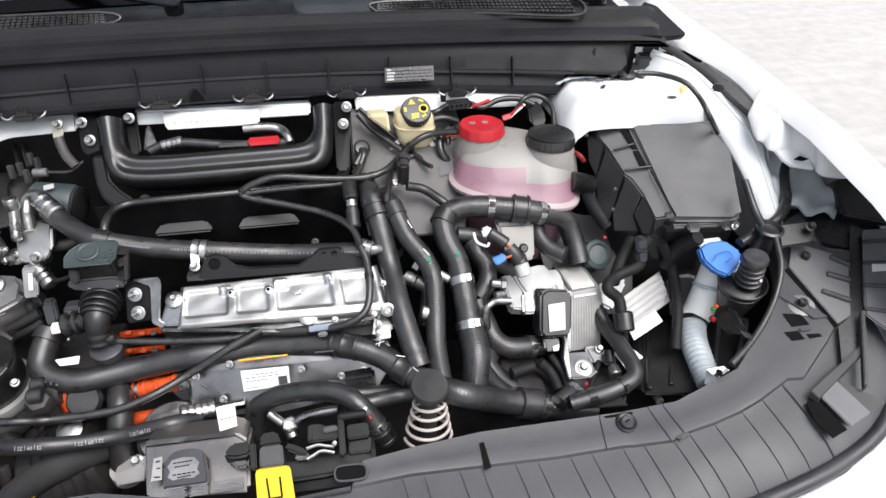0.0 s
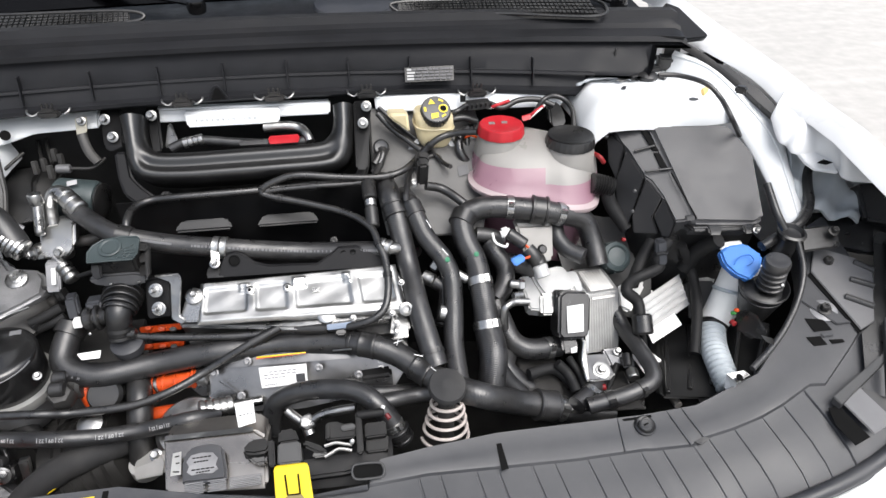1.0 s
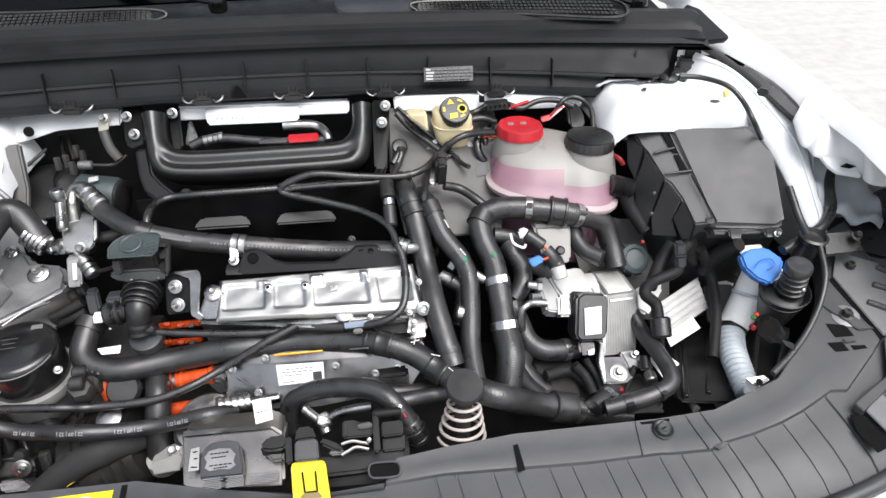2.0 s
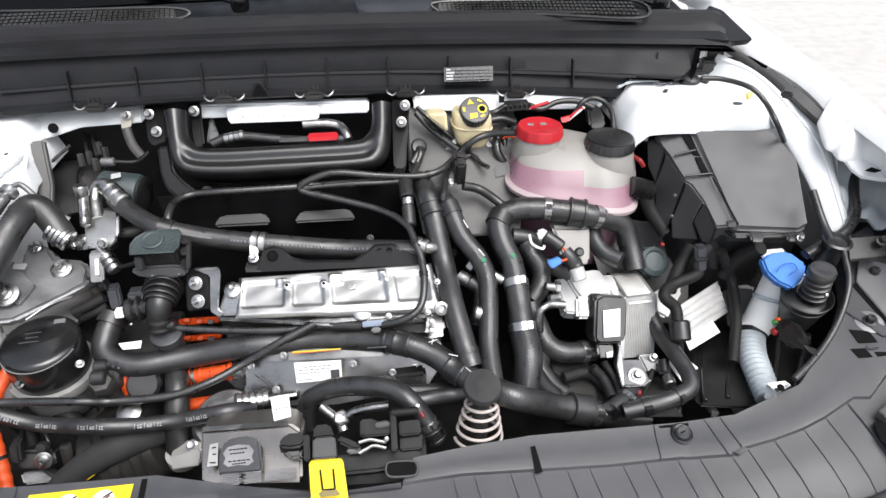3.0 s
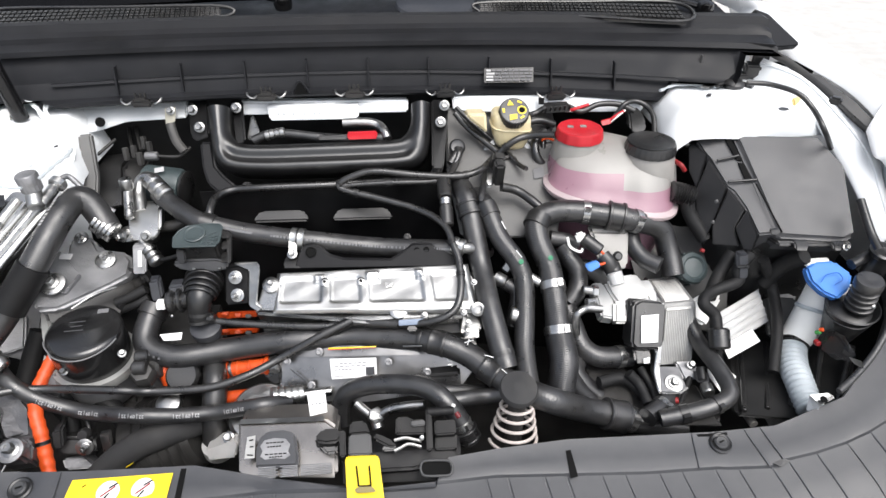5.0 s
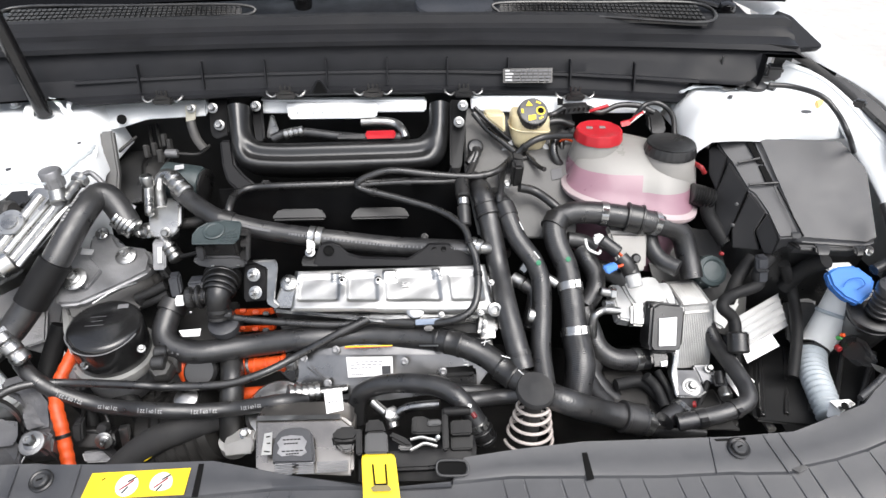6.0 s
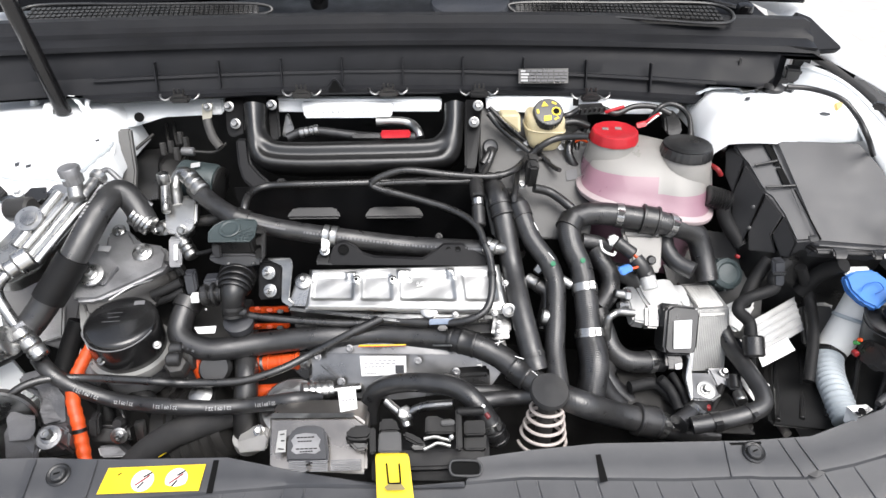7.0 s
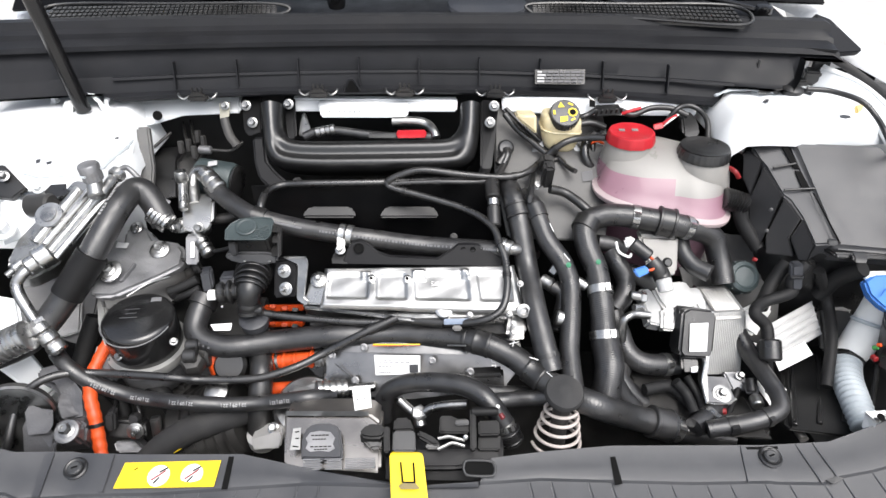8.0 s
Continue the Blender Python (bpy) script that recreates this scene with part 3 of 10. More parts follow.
ia, oa = spline(inner, 7), spline(outer, 7)
def bar_bulge(i, u, c):
    """The stepped section of the bar fades into a plain round one along the two legs."""
    t = i / (len(ia) - 1)
    k = min(1.0, max(0.0, (min(t, 1 - t) - 0.17) / 0.14))
    plain = c if c < -0.01 else 0.017 * math.sin(math.pi * min(1, max(0, u))) ** 0.8 - 0.004
    return lerp(plain, c, k * k * (3 - 2 * k))


part("pressed_bar", sheet([[a.lerp(b, u) + near * bar_bulge(i, u, c) for i, (a, b) in enumerate(zip(ia, oa))] for u, c in step_profile], 0.002, -near), M_SATIN, sub, "satin black stepped steel pressing", angle=60)

# ---- black pressed cover behind the drive unit ----
shield = thing("heat_shield", "glossy black pressed cover under the brace", "cover", (-0.09, 0.45, 0.9))
rows = []
for i in range(46):
    x = lerp(-0.30, 0.145, i / 45)
    rows.append([(x, 0.446 + 0.02 * (1 - abs(2 * t - 1)) * 0.2 + 0.004 * math.cos((x + 0.09) * 14) + 0.03 * max(0, t - 0.62) ** 2, lerp(1.078, 0.86, t)) for t in np.linspace(0, 1, 14)])
part("cover_sheet", sheet(rows, 0.003, (0, 1, 0)), M_SHIELD, shield, angle=50)
for q in ([(-0.1993, 0.4281, 1.0451), (-0.1291, 0.4273, 1.0445), (-0.1220, 0.4231, 1.0411), (-0.1177, 0.4107, 1.0312), (-0.2141, 0.4117, 1.0321), (-0.2089, 0.4232, 1.0412)], [(-0.0656, 0.4266, 1.0439), (0.0157, 0.4257, 1.0432), (0.0216, 0.4215, 1.0399), (0.0273, 0.4091, 1.0300), (-0.0793, 0.4103, 1.0309), (-0.0725, 0.4217, 1.0400)]):
    # a sloping ledge pressed out of the upright sheet
    part("louvre", prism(q, (0, 0.016, -0.016), 0.004, seg=4, top=0.86), M_LACQUER, shield, "glossy pressed ledge", angle=80)
part("side_leg", prism([(-0.3033, 0.5102, 1.1399), (-0.2824, 0.5101, 1.1397), (-0.2766, 0.4815, 1.1072), (-0.2624, 0.4692, 1.0933), (-0.2402, 0.4563, 1.0786), (-0.2401, 0.4483, 1.0694), (-0.2697, 0.4485, 1.0697), (-0.2899, 0.4607, 1.0836), (-0.2984, 0.4783, 1.1036)], (0, 0.012, -0.008), 0.004, seg=3), M_BRACKETBLK, sub, "black pressed leg", angle=50)
part("side_leg", prism([(0.1042, 0.5119, 1.1418), (0.1265, 0.5145, 1.1447), (0.1230, 0.4749, 1.0997), (0.1123, 0.4560, 1.0783), (0.0880, 0.4482, 1.0693), (0.0883, 0.4562, 1.0785), (0.1028, 0.4710, 1.0953)], (0, 0.012, -0.008), 0.004, seg=3), M_BRACKETBLK, sub, "black pressed leg", angle=50)
for p in ((-0.262, 0.363, 1.016), (0.050, 0.345, 1.031)):
    bolt(shield, p, (0, -0.8, 0.6), 0.007, M_DARK)

# ---- coolant reservoir ----
M_RIM = material("pinkish_milky_rim", (0.40, 0.325, 0.33), 0.36, 0, 0.06, 20, 0.1, sss=0.2)


def coolant_tank():
    ob = thing("coolant_reservoir", "milky coolant reservoir half full of pink coolant, two caps", "reservoir", (0.40, 0.42, 1.0))
    yaw = radians(-19)
    ux, uy = Vector((math.cos(yaw), math.sin(yaw), 0)), Vector((-math.sin(yaw), math.cos(yaw), 0))
    mid = Vector((0.404, 0.404, 0))
    bm = bmesh.new()
    rings = []
    secs = [(0.95, 0.085, 0.05, 0), (1.02, 0.096, 0.062, 0), (1.064, 0.100, 0.068, 0), (1.072, 0.112, 0.083, 0), (1.076, 0.1145, 0.0855, 0), (1.081, 0.1145, 0.0855, 0), (1.085, 0.107, 0.077, 0), (1.10, 0.103, 0.070, 0.006), (1.12, 0.096, 0.062, 0.014), (1.133, 0.088, 0.052, 0.020), (1.144, 0.074, 0.040, 0.026), (1.151, 0.055, 0.028, 0.030), (1.153, 0.03, 0.015, 0.030)]
    for z, a, b, back in secs:
        ring = []
        for k in range(48):
            q = 2 * math.pi * k / 48
            c, s = math.cos(q), math.sin(q)
            e = 0.62
            px, py = a * math.copysign(abs(c) ** e, c), b * math.copysign(abs(s) ** e, s)
            # a waist between the two chambers
            w = 1 - 0.10 * math.exp(-((px - 0.02) / 0.022) ** 2) * (1 if py < 0 else 0.5) * (0.4 if 1.07 < z < 1.083 else 1)
            tilt = -0.109 * px
            ring.append(bm.verts.new(mid + ux * px + uy * (py * w + back) + Vector((0, 0, z + tilt))))
        rings.append(ring)
    for a, b in zip(rings, rings[1:]):
        for k in range(48):
            bm.faces.new((a[k], a[(k + 1) % 48], b[(k + 1) % 48], b[k]))
    bm.faces.new(rings[0])
    bm.faces.new(rings[-1])
    red, black = Vector((0.349, 0.440, 1.157)), Vector((0.461, 0.402, 1.146))
    for c, h, k in ((red, 0.085, 1.0), (black, 0.075, 1.06)):
        lathe([(0.054 * k, -h), (0.0505 * k, -h * 0.7), (0.0455 * k, -h * 0.38), (0.0415 * k, -0.012), (0.0385 * k, -0.003), (0.034, 0.012)], c, (0, 0, 1), 40, bm)
    lev_l, lev_r = 1.124, 1.103
    for co, no in (((0, 0, lev_l), (0, 0, 1)), ((0, 0, lev_r), (0, 0, 1)), ((0.4165, 0.4, 1.1), (0.97, -0.2, 0))):
        bmesh.ops.bisect_plane(bm, geom=bm.verts[:] + bm.edges[:] + bm.faces[:], plane_co=co, plane_no=no)
    bmesh.ops.recalc_face_normals(bm, faces=bm.faces)
    for f in bm.faces:
        c = f.calc_center_median()
        wet = lev_l if (c - Vector((0.4165, 0.4, 1.1))).dot(Vector((0.97, -0.2, 0))) < 0 else lev_r
        f.material_index = 2 if 1.069 < c.z + 0.109 * (c - mid).dot(ux) < 1.0835 else 1 if c.z < wet else 0
    part("tank", bm, [M_PALE, M_PINK, M_RIM], ob, "milky plastic tank with pink coolant", angle=50)
    for nm, c, m, lab in (("red_cap", red, M_RED, "red screw cap"), ("black_cap", black, M_BLACK, "black fluted screw cap")):
        r, h, n_lobe = (0.0405, 0.018, 12) if m is M_RED else (0.0428, 0.017, 26)
        bm = lathe([(r * 0.9, 0.0), (r, 0.0005), (r, 0.004), (r * 0.985, 0.007), (r * 0.955, h - 0.004), (r * 0.93, h - 0.001), (r * 0.88, h), (r * 0.80, h - 0.0012), (r * 0.3, h - 0.0016)], c, (0, 0, 1), 104, None, n_lobe, 0.022)
        cap = part(nm, bm, m, ob, lab, angle=35)
        if m is M_RED:
            for dx in (-0.011, 0.011):
                part("cap_mark", block(c + Vector((dx - 0.004, 0.006, 0.0172)), (0.010, 0.008, 0.0012), (0, 0, -8), 0.0), M_PALE, cap)
        else:
            part("rim", lathe([(0.030, 0.0145), (0.037, 0.0167), (0.0385, 0.018), (0.034, 0.0173), (0.030, 0.0155)], c, (0, 0, 1), 40), M_BLACK, cap)
    return ob


coolant_tank()

# ---- fuse box ----
fuse = thing("fuse_box", "dark grey plastic fuse box with a sloping lid", "fuse box", (0.64, 0.33, 0.95))
lid = [(0.604, 0.410, 1.168), (0.729, 0.373, 1.177), (0.754, 0.323, 1.148), (0.741, 0.231, 1.075), (0.722, 0.224, 1.069), (0.623, 0.241, 1.071), (0.614, 0.326, 1.119)]
n_lid = Vector((0.05, -0.45, 0.89)).normalized()
part("lid", prism(lid, -n_lid * 0.045, 0.006, seg=3), M_LID, fuse, "flat grained lid", angle=50)
ledge = [(0.549, 0.424, 1.151), (0.596, 0.412, 1.163), (0.618, 0.331, 1.115), (0.635, 0.254, 1.076), (0.630, 0.249, 1.072), (0.600, 0.258, 1.064), (0.594, 0.300, 1.088), (0.583, 0.327, 1.104), (0.573, 0.334, 1.109), (0.559, 0.378, 1.136), (0.553, 0.398, 1.142)]
part("shoulder", prism(ledge, (0.008, 0.02, -0.05), 0.003, seg=2), M_LID, fuse, "sloping shoulder beside the lid", angle=50)
# walls are the lid's plastic; their shade is put into a darker colour
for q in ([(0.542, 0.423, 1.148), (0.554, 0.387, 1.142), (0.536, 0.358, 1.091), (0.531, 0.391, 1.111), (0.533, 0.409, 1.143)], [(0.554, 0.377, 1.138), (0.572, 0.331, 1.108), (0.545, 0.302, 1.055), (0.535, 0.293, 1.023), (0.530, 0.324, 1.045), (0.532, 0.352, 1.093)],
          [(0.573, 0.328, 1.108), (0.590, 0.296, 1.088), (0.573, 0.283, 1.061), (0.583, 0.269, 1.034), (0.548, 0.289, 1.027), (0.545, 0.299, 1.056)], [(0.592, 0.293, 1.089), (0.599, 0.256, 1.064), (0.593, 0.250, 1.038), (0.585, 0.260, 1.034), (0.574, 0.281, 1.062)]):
    part("side_facet", prism(q, (0.03, 0.035, -0.015), 0.002, seg=2), M_FACET, fuse, "stepped side wall, darkened for its shade", angle=50)
for q in ([(0.588, 0.407, 1.161), (0.597, 0.406, 1.161), (0.608, 0.366, 1.137), (0.598, 0.370, 1.138)], [(0.599, 0.366, 1.135), (0.608, 0.363, 1.135), (0.614, 0.333, 1.118), (0.603, 0.336, 1.117)]):
    part("hinge_recess", prism(q, (0, -0.0008, 0.0012)), M_INK, fuse, "dark hinge recess")
part("housing", prism([(0.557, 0.381, 1.097), (0.631, 0.408, 1.121), (0.762, 0.354, 1.132), (0.748, 0.243, 1.059), (0.623, 0.256, 1.052), (0.566, 0.313, 1.038)], (0, 0.01, -0.16), 0.006, top=0.9), M_BLACK, fuse, angle=50)

# ---- silver cover of the power electronics ----
inv = thing("power_electronics", "silver aluminium power electronics unit with a ribbed cover", "power unit", (-0.05, 0.24, 0.8))
lid2 = [(-0.195, 0.245, 0.969), (-0.184, 0.278, 0.991), (-0.158, 0.302, 1.003), (0.143, 0.284, 1.016), (0.158, 0.241, 1.009), (0.151, 0.198, 0.981), (-0.013, 0.206, 0.972)]
part("cover_base", prism([V(p) + Vector((0, 0.004, -0.006)) for p in lid2], (0.0, 0.012, -0.024), 0.004, seg=2), M_ALU, inv, "aluminium flange", angle=50)


def cover_relief(u, v):
    """Height of the pressed cover over its base; u along, v from the rear to the front."""
    h = 0.006 * min(1, max(0, min(u, 1 - u) / 0.02)) * min(1, max(0, min(v, 1 - v) / 0.05))
    for a, b in ((0.022, 0.248), (0.272, 0.443), (0.467, 0.757), (0.788, 0.965)):
        k = min(1, max(0, min(u - a, b - u) / 0.022)) * min(1, max(0, min(v - 0.15, 0.83 - v) / 0.10))
        h -= 0.0034 * k * k * (3 - 2 * k)
    h -= 0.0025 * min(1, max(0, (v - 0.84) / 0.05)) * min(1, max(0, (u - 0.42) / 0.05))
    for a, c, w, d in ((0.225, 0.24, 0.028, 0.11), (0.50, 0.23, 0.035, 0.13), (0.74, 0.22, 0.02, 0.12)):
        k = min(1, max(0, (w - abs(u - a)) / 0.008)) * min(1, max(0, (d - abs(v - c)) / 0.04))
        h += 0.003 * k
    return h + 0.0005 * math.sin(u * 23 + 4 * v) * math.sin(v * 9 + u * 5)


c_tl, c_tr, c_br, c_bl = (V(p) for p in ((-0.161, 0.299, 1.003), (0.144, 0.281, 1.017), (0.153, 0.201, 0.984), (-0.163, 0.233, 0.975)))
c_up = (c_br - c_bl).cross(c_tl - c_bl).normalized()
rows = []
for j in range(56):
    v = j / 55
    rows.append([c_tl.lerp(c_tr, i / 170).lerp(c_bl.lerp(c_br, i / 170), v) + c_up * cover_relief(i / 170, v) for i in range(171)])
part("cover_plate", sheet(rows, 0.002, -c_up), M_COVER, inv, "bright pressed aluminium cover", angle=70)
face = [(-0.162, 0.229, 0.914), (0.147, 0.192, 0.937), (0.153, 0.168, 0.911), (0.121, 0.146, 0.875), (-0.021, 0.153, 0.849), (-0.163, 0.169, 0.846)]
part("case_front", prism(face, (0.0, 0.10, 0.0), 0.004), M_CASE, inv, "grey brushed aluminium case", angle=50)

# ---- hoses ----
main_hose, main_path = hose("coolant_hose", [(-0.358, 0.284, 0.958), (-0.366, 0.262, 0.945), (-0.367, 0.236, 0.930), (-0.346, 0.219, 0.920), (-0.304, 0.213, 0.915), (-0.229, 0.225, 0.915), (-0.140, 0.222, 0.927), (-0.052, 0.226, 0.925), (0.038, 0.203, 0.937), (0.089, 0.178, 0.946), (0.132, 0.159, 0.937), (0.169, 0.126, 0.927), (0.201, 0.095, 0.926), (0.241, 0.067, 0.928), (0.298, 0.082, 0.887), (0.354, 0.085, 0.864), (0.390, 0.082, 0.852), (0.453, 0.064, 0.854)], 0.0185, M_RUBBER, "thick black rubber coolant hose across the drive unit")
hose_a, path_a = hose("coolant_hose", [(0.143, 0.455, 1.076), (0.146, 0.414, 1.085), (0.148, 0.371, 1.092), (0.154, 0.343, 1.076), (0.157, 0.321, 1.057), (0.165, 0.280, 1.013), (0.170, 0.212, 0.987), (0.178, 0.163, 0.961), (0.187, 0.127, 0.934)], 0.0175, M_RUBBER, "upright black rubber coolant hose")
hose_b, path_b = hose("coolant_hose", [(0.173, 0.408, 1.069), (0.176, 0.367, 1.082), (0.181, 0.342, 1.083), (0.197, 0.302, 1.051), (0.220, 0.270, 1.027), (0.230, 0.247, 1.000), (0.224, 0.198, 0.971), (0.217, 0.153, 0.944), (0.215, 0.093, 0.923)], 0.0155, M_RUBBER2, "black ribbed rubber hose")
hose_c, path_c = hose("coolant_hose", [(0.489, 0.277, 0.976), (0.484, 0.306, 1.009), (0.468, 0.320, 1.043), (0.415, 0.315, 1.065), (0.378, 0.321, 1.072), (0.319, 0.331, 1.077), (0.282, 0.334, 1.073), (0.259, 0.317, 1.065), (0.260, 0.291, 1.043), (0.272, 0.264, 1.017), (0.274, 0.217, 0.986), (0.276, 0.182, 0.947), (0.276, 0.139, 0.929), (0.266, 0.107, 0.891)], 0.0185, M_RUBBER2, "black rubber hose bent over the reservoir", radius=lambda t: interp(t, [0, 0.80, 0.86, 1], [0.0185, 0.0185, 0.0222, 0.0215]))
u_hose, path_u = hose("vent_hose", [(-0.066, 0.125, 0.838), (-0.064, 0.136, 0.864), (-0.051, 0.141, 0.889), (-0.016, 0.134, 0.910), (0.035, 0.116, 0.926), (0.071, 0.098, 0.931), (0.093, 0.079, 0.924), (0.112, 0.065, 0.898), (0.126, 0.055, 0.867)], 0.0145, M_RUBBER, "black rubber hose bent like a hoop")
ac_hose, path_ac = hose("refrigerant_hose", [(-0.367, 0.439, 1.081), (-0.340, 0.413, 1.074), (-0.286, 0.357, 1.074), (-0.238, 0.348, 1.061), (-0.180, 0.340, 1.051), (-0.091, 0.328, 1.042), (-0.002, 0.338, 1.020), (0.100, 0.314, 1.026), (0.136, 0.303, 1.029)], 0.0155, M_RUBBER, "black refrigerant hose with a printed line")
thin1, path_t1 = hose("breather_tube", [(-0.274, 0.249, 0.956), (-0.190, 0.236, 0.952), (-0.093, 0.224, 0.952), (-0.031, 0.222, 0.957), (0.039, 0.205, 0.964), (0.086, 0.191, 0.980), (0.116, 0.198, 0.994), (0.127, 0.223, 1.014), (0.128, 0.266, 1.036), (0.121, 0.291, 1.050), (0.110, 0.326, 1.064), (0.073, 0.364, 1.071), (0.007, 0.394, 1.079), (-0.050, 0.412, 1.087), (-0.060, 0.418, 1.094), (-0.044, 0.420, 1.106), (-0.001, 0.420, 1.117), (0.070, 0.413, 1.111), (0.136, 0.408, 1.108), (0.176, 0.419, 1.111), (0.209, 0.460, 1.115), (0.240, 0.463, 1.142), (0.269, 0.465, 1.151), (0.309, 0.447, 1.160)], 0.0058, M_SKIN, "thin black breather tube looping over the drive unit", "tube")
thin2, path_t2 = hose("breather_tube", [(-0.053, 0.221, 0.957), (-0.101, 0.207, 0.941), (-0.156, 0.197, 0.914), (-0.205, 0.174, 0.904), (-0.263, 0.162, 0.895), (-0.346, 0.162, 0.895), (-0.386, 0.153, 0.910), (-0.493, 0.166, 0.908), (-0.543, 0.152, 0.921), (-0.576, 0.134, 0.918), (-0.599, 0.114, 0.895), (-0.607, 0.074, 0.856), (-0.626, 0.054, 0.806)], 0.0062, M_SKIN, "thin black tube crossing the bay", "tube")
front_ac, path_f = hose("refrigerant_hose", [(-0.141, 0.142, 0.876), (-0.178, 0.122, 0.894), (-0.243, 0.134, 0.872), (-0.301, 0.129, 0.875), (-0.357, 0.125, 0.885), (-0.417, 0.143, 0.874), (-0.463, 0.153, 0.876), (-0.509, 0.157, 0.900), (-0.540, 0.166, 0.923), (-0.569, 0.193, 0.926)], 0.0115, M_RUBBER, "black refrigerant hose with white date print")
chill_hose, path_ch = hose("coolant_hose", [(0.500, 0.212, 0.929), (0.504, 0.177, 0.917), (0.508, 0.128, 0.919), (0.511, 0.089, 0.916), (0.504, 0.068, 0.911), (0.478, 0.057, 0.907), (0.439, 0.053, 0.899), (0.401, 0.054, 0.890)], 0.0125, M_RUBBER, "black rubber hose curving below the chiller")
hose_e, path_e = hose("coolant_hose", [(0.296, 0.228, 0.964), (0.306, 0.203, 0.938), (0.317, 0.181, 0.918), (0.341, 0.165, 0.910), (0.394, 0.171, 0.902)], 0.0165, M_RUBBER2, "short black elbow hose to the chiller")

# ---- washer filler ----
wash = thing("washer_filler", "milky corrugated washer filler neck with a blue cap", "filler neck", (0.63, 0.1, 0.85))
wpath = spline([(0.703, 0.197, 1.017), (0.688, 0.188, 0.974), (0.671, 0.179, 0.930), (0.656, 0.168, 0.910), (0.638, 0.129, 0.904), (0.624, 0.084, 0.906), (0.618, 0.043, 0.899)], 30)
w_half = len(wpath) // 2
# upper half coloured white to carry the daylight that reaches it
part("neck", sweep(bmesh.new(), wpath[:w_half + 1], lambda t: 0.030 - 0.0065 * min(1, t / 0.9), 28), M_WHITEPL, wash, "milky upper tube, whitened for the daylight on it", angle=80)
part("corrugated_tube", sweep(bmesh.new(), wpath[w_half - 1:], lambda t: 0.0205 - 0.003 * t + 0.0021 * math.sin(t * 92), 28), M_TUBEW, wash, "bluish corrugated lower tube", angle=80)
cap_top = [(0.649, 0.195, 1.043), (0.666, 0.203, 1.047), (0.696, 0.200, 1.050), (0.702, 0.186, 1.046), (0.712, 0.176, 1.042), (0.697, 0.153, 1.032), (0.673, 0.140, 1.024), (0.657, 0.153, 1.027), (0.647, 0.173, 1.034)]
part("blue_cap", prism(cap_top, (0.006, 0.012, -0.014), 0.004, seg=3), M_BLUE, wash, "blue snap cap", angle=50)
part("cap_lip", prism([V(p) + Vector((0.006, 0.012, -0.013)) for p in cap_top], (0.002, 0.004, -0.005), 0.002), M_BLUE, wash)


# ---- cowl details ----
for i in range(11):
    x = -0.652 + 0.1077 * i
    y = cowl_y(x)
    if i < 1:
        continue
    if i > 1:
        part("rib", prism([(x - 0.0012, y - 0.002, 1.210), (x + 0.0012, y - 0.002, 1.210), (x + 0.0012, y + 0.010, 1.254), (x - 0.0012, y + 0.010, 1.254)], (0, 0.014, 0.0)), M_COWL, cowl)
    part("crease", prism([(x + 0.002, y + 0.0085, 1.2285), (x + 0.1055, cowl_y(x + 0.1077) + 0.0085, 1.2285), (x + 0.1055, cowl_y(x + 0.1077) + 0.011, 1.2325), (x + 0.002, y + 0.011, 1.2325)], (0, 0.006, 0)), M_COWL, cowl)


def cowl_clip(x):
    y = cowl_y(x)
    ob = thing("cowl_clip", "black plastic clip with pale metal claws under the cowl edge", "clip", (x, y, 1.19), "clips along the cowl edge")
    bm = block((x, y - 0.010, 1.197), (0.034, 0.012, 0.012), (0, 0, 0), 0.003)
    block((x, y - 0.012, 1.204), (0.020, 0.006, 0.008), (0, 0, 0), 0.002, bm)
    for dx in (-0.008, 0.0, 0.008):
        block((x + dx, y - 0.008, 1.210), (0.0035, 0.004, 0.010), (0, 0, 0), 0.001, bm)
    part("clip_body", bm, M_BLACK, ob)
    for s in (-1, 1):
        part("claw", tube([(x + s * 0.016, y - 0.008, 1.199), (x + s * 0.024, y - 0.015, 1.197), (x + s * 0.032, y - 0.012, 1.201), (x + s * 0.034, y - 0.006, 1.204)], 0.0019, 8, 4), M_ALU, ob, "pale zinc claw")


for p in ((-0.399, 0.562, 1.199), (-0.187, 0.543, 1.200), (-0.032, 0.532, 1.203), (0.130, 0.536, 1.200), (0.325, 0.521, 1.205)):
    cowl_clip(p[0])
notch = (-0.127, 0.578, 1.206)
nx, ny = notch[0], cowl_y(notch[0])
part("notch_dark", prism([(nx - 0.012, ny - 0.0075, 1.199), (nx + 0.012, ny - 0.0075, 1.199), (nx + 0.003, ny - 0.006, 1.219), (nx - 0.003, ny - 0.006, 1.219)], (0, -0.0006, 0)), M_INK, cowl)
part("notch_arch", tube([(nx - 0.017, ny - 0.007, 1.199), (nx - 0.006, ny - 0.007, 1.219), (nx, ny - 0.006, 1.223), (nx + 0.006, ny - 0.007, 1.219), (nx + 0.017, ny - 0.007, 1.199)], 0.002, 8), M_COWL, cowl)

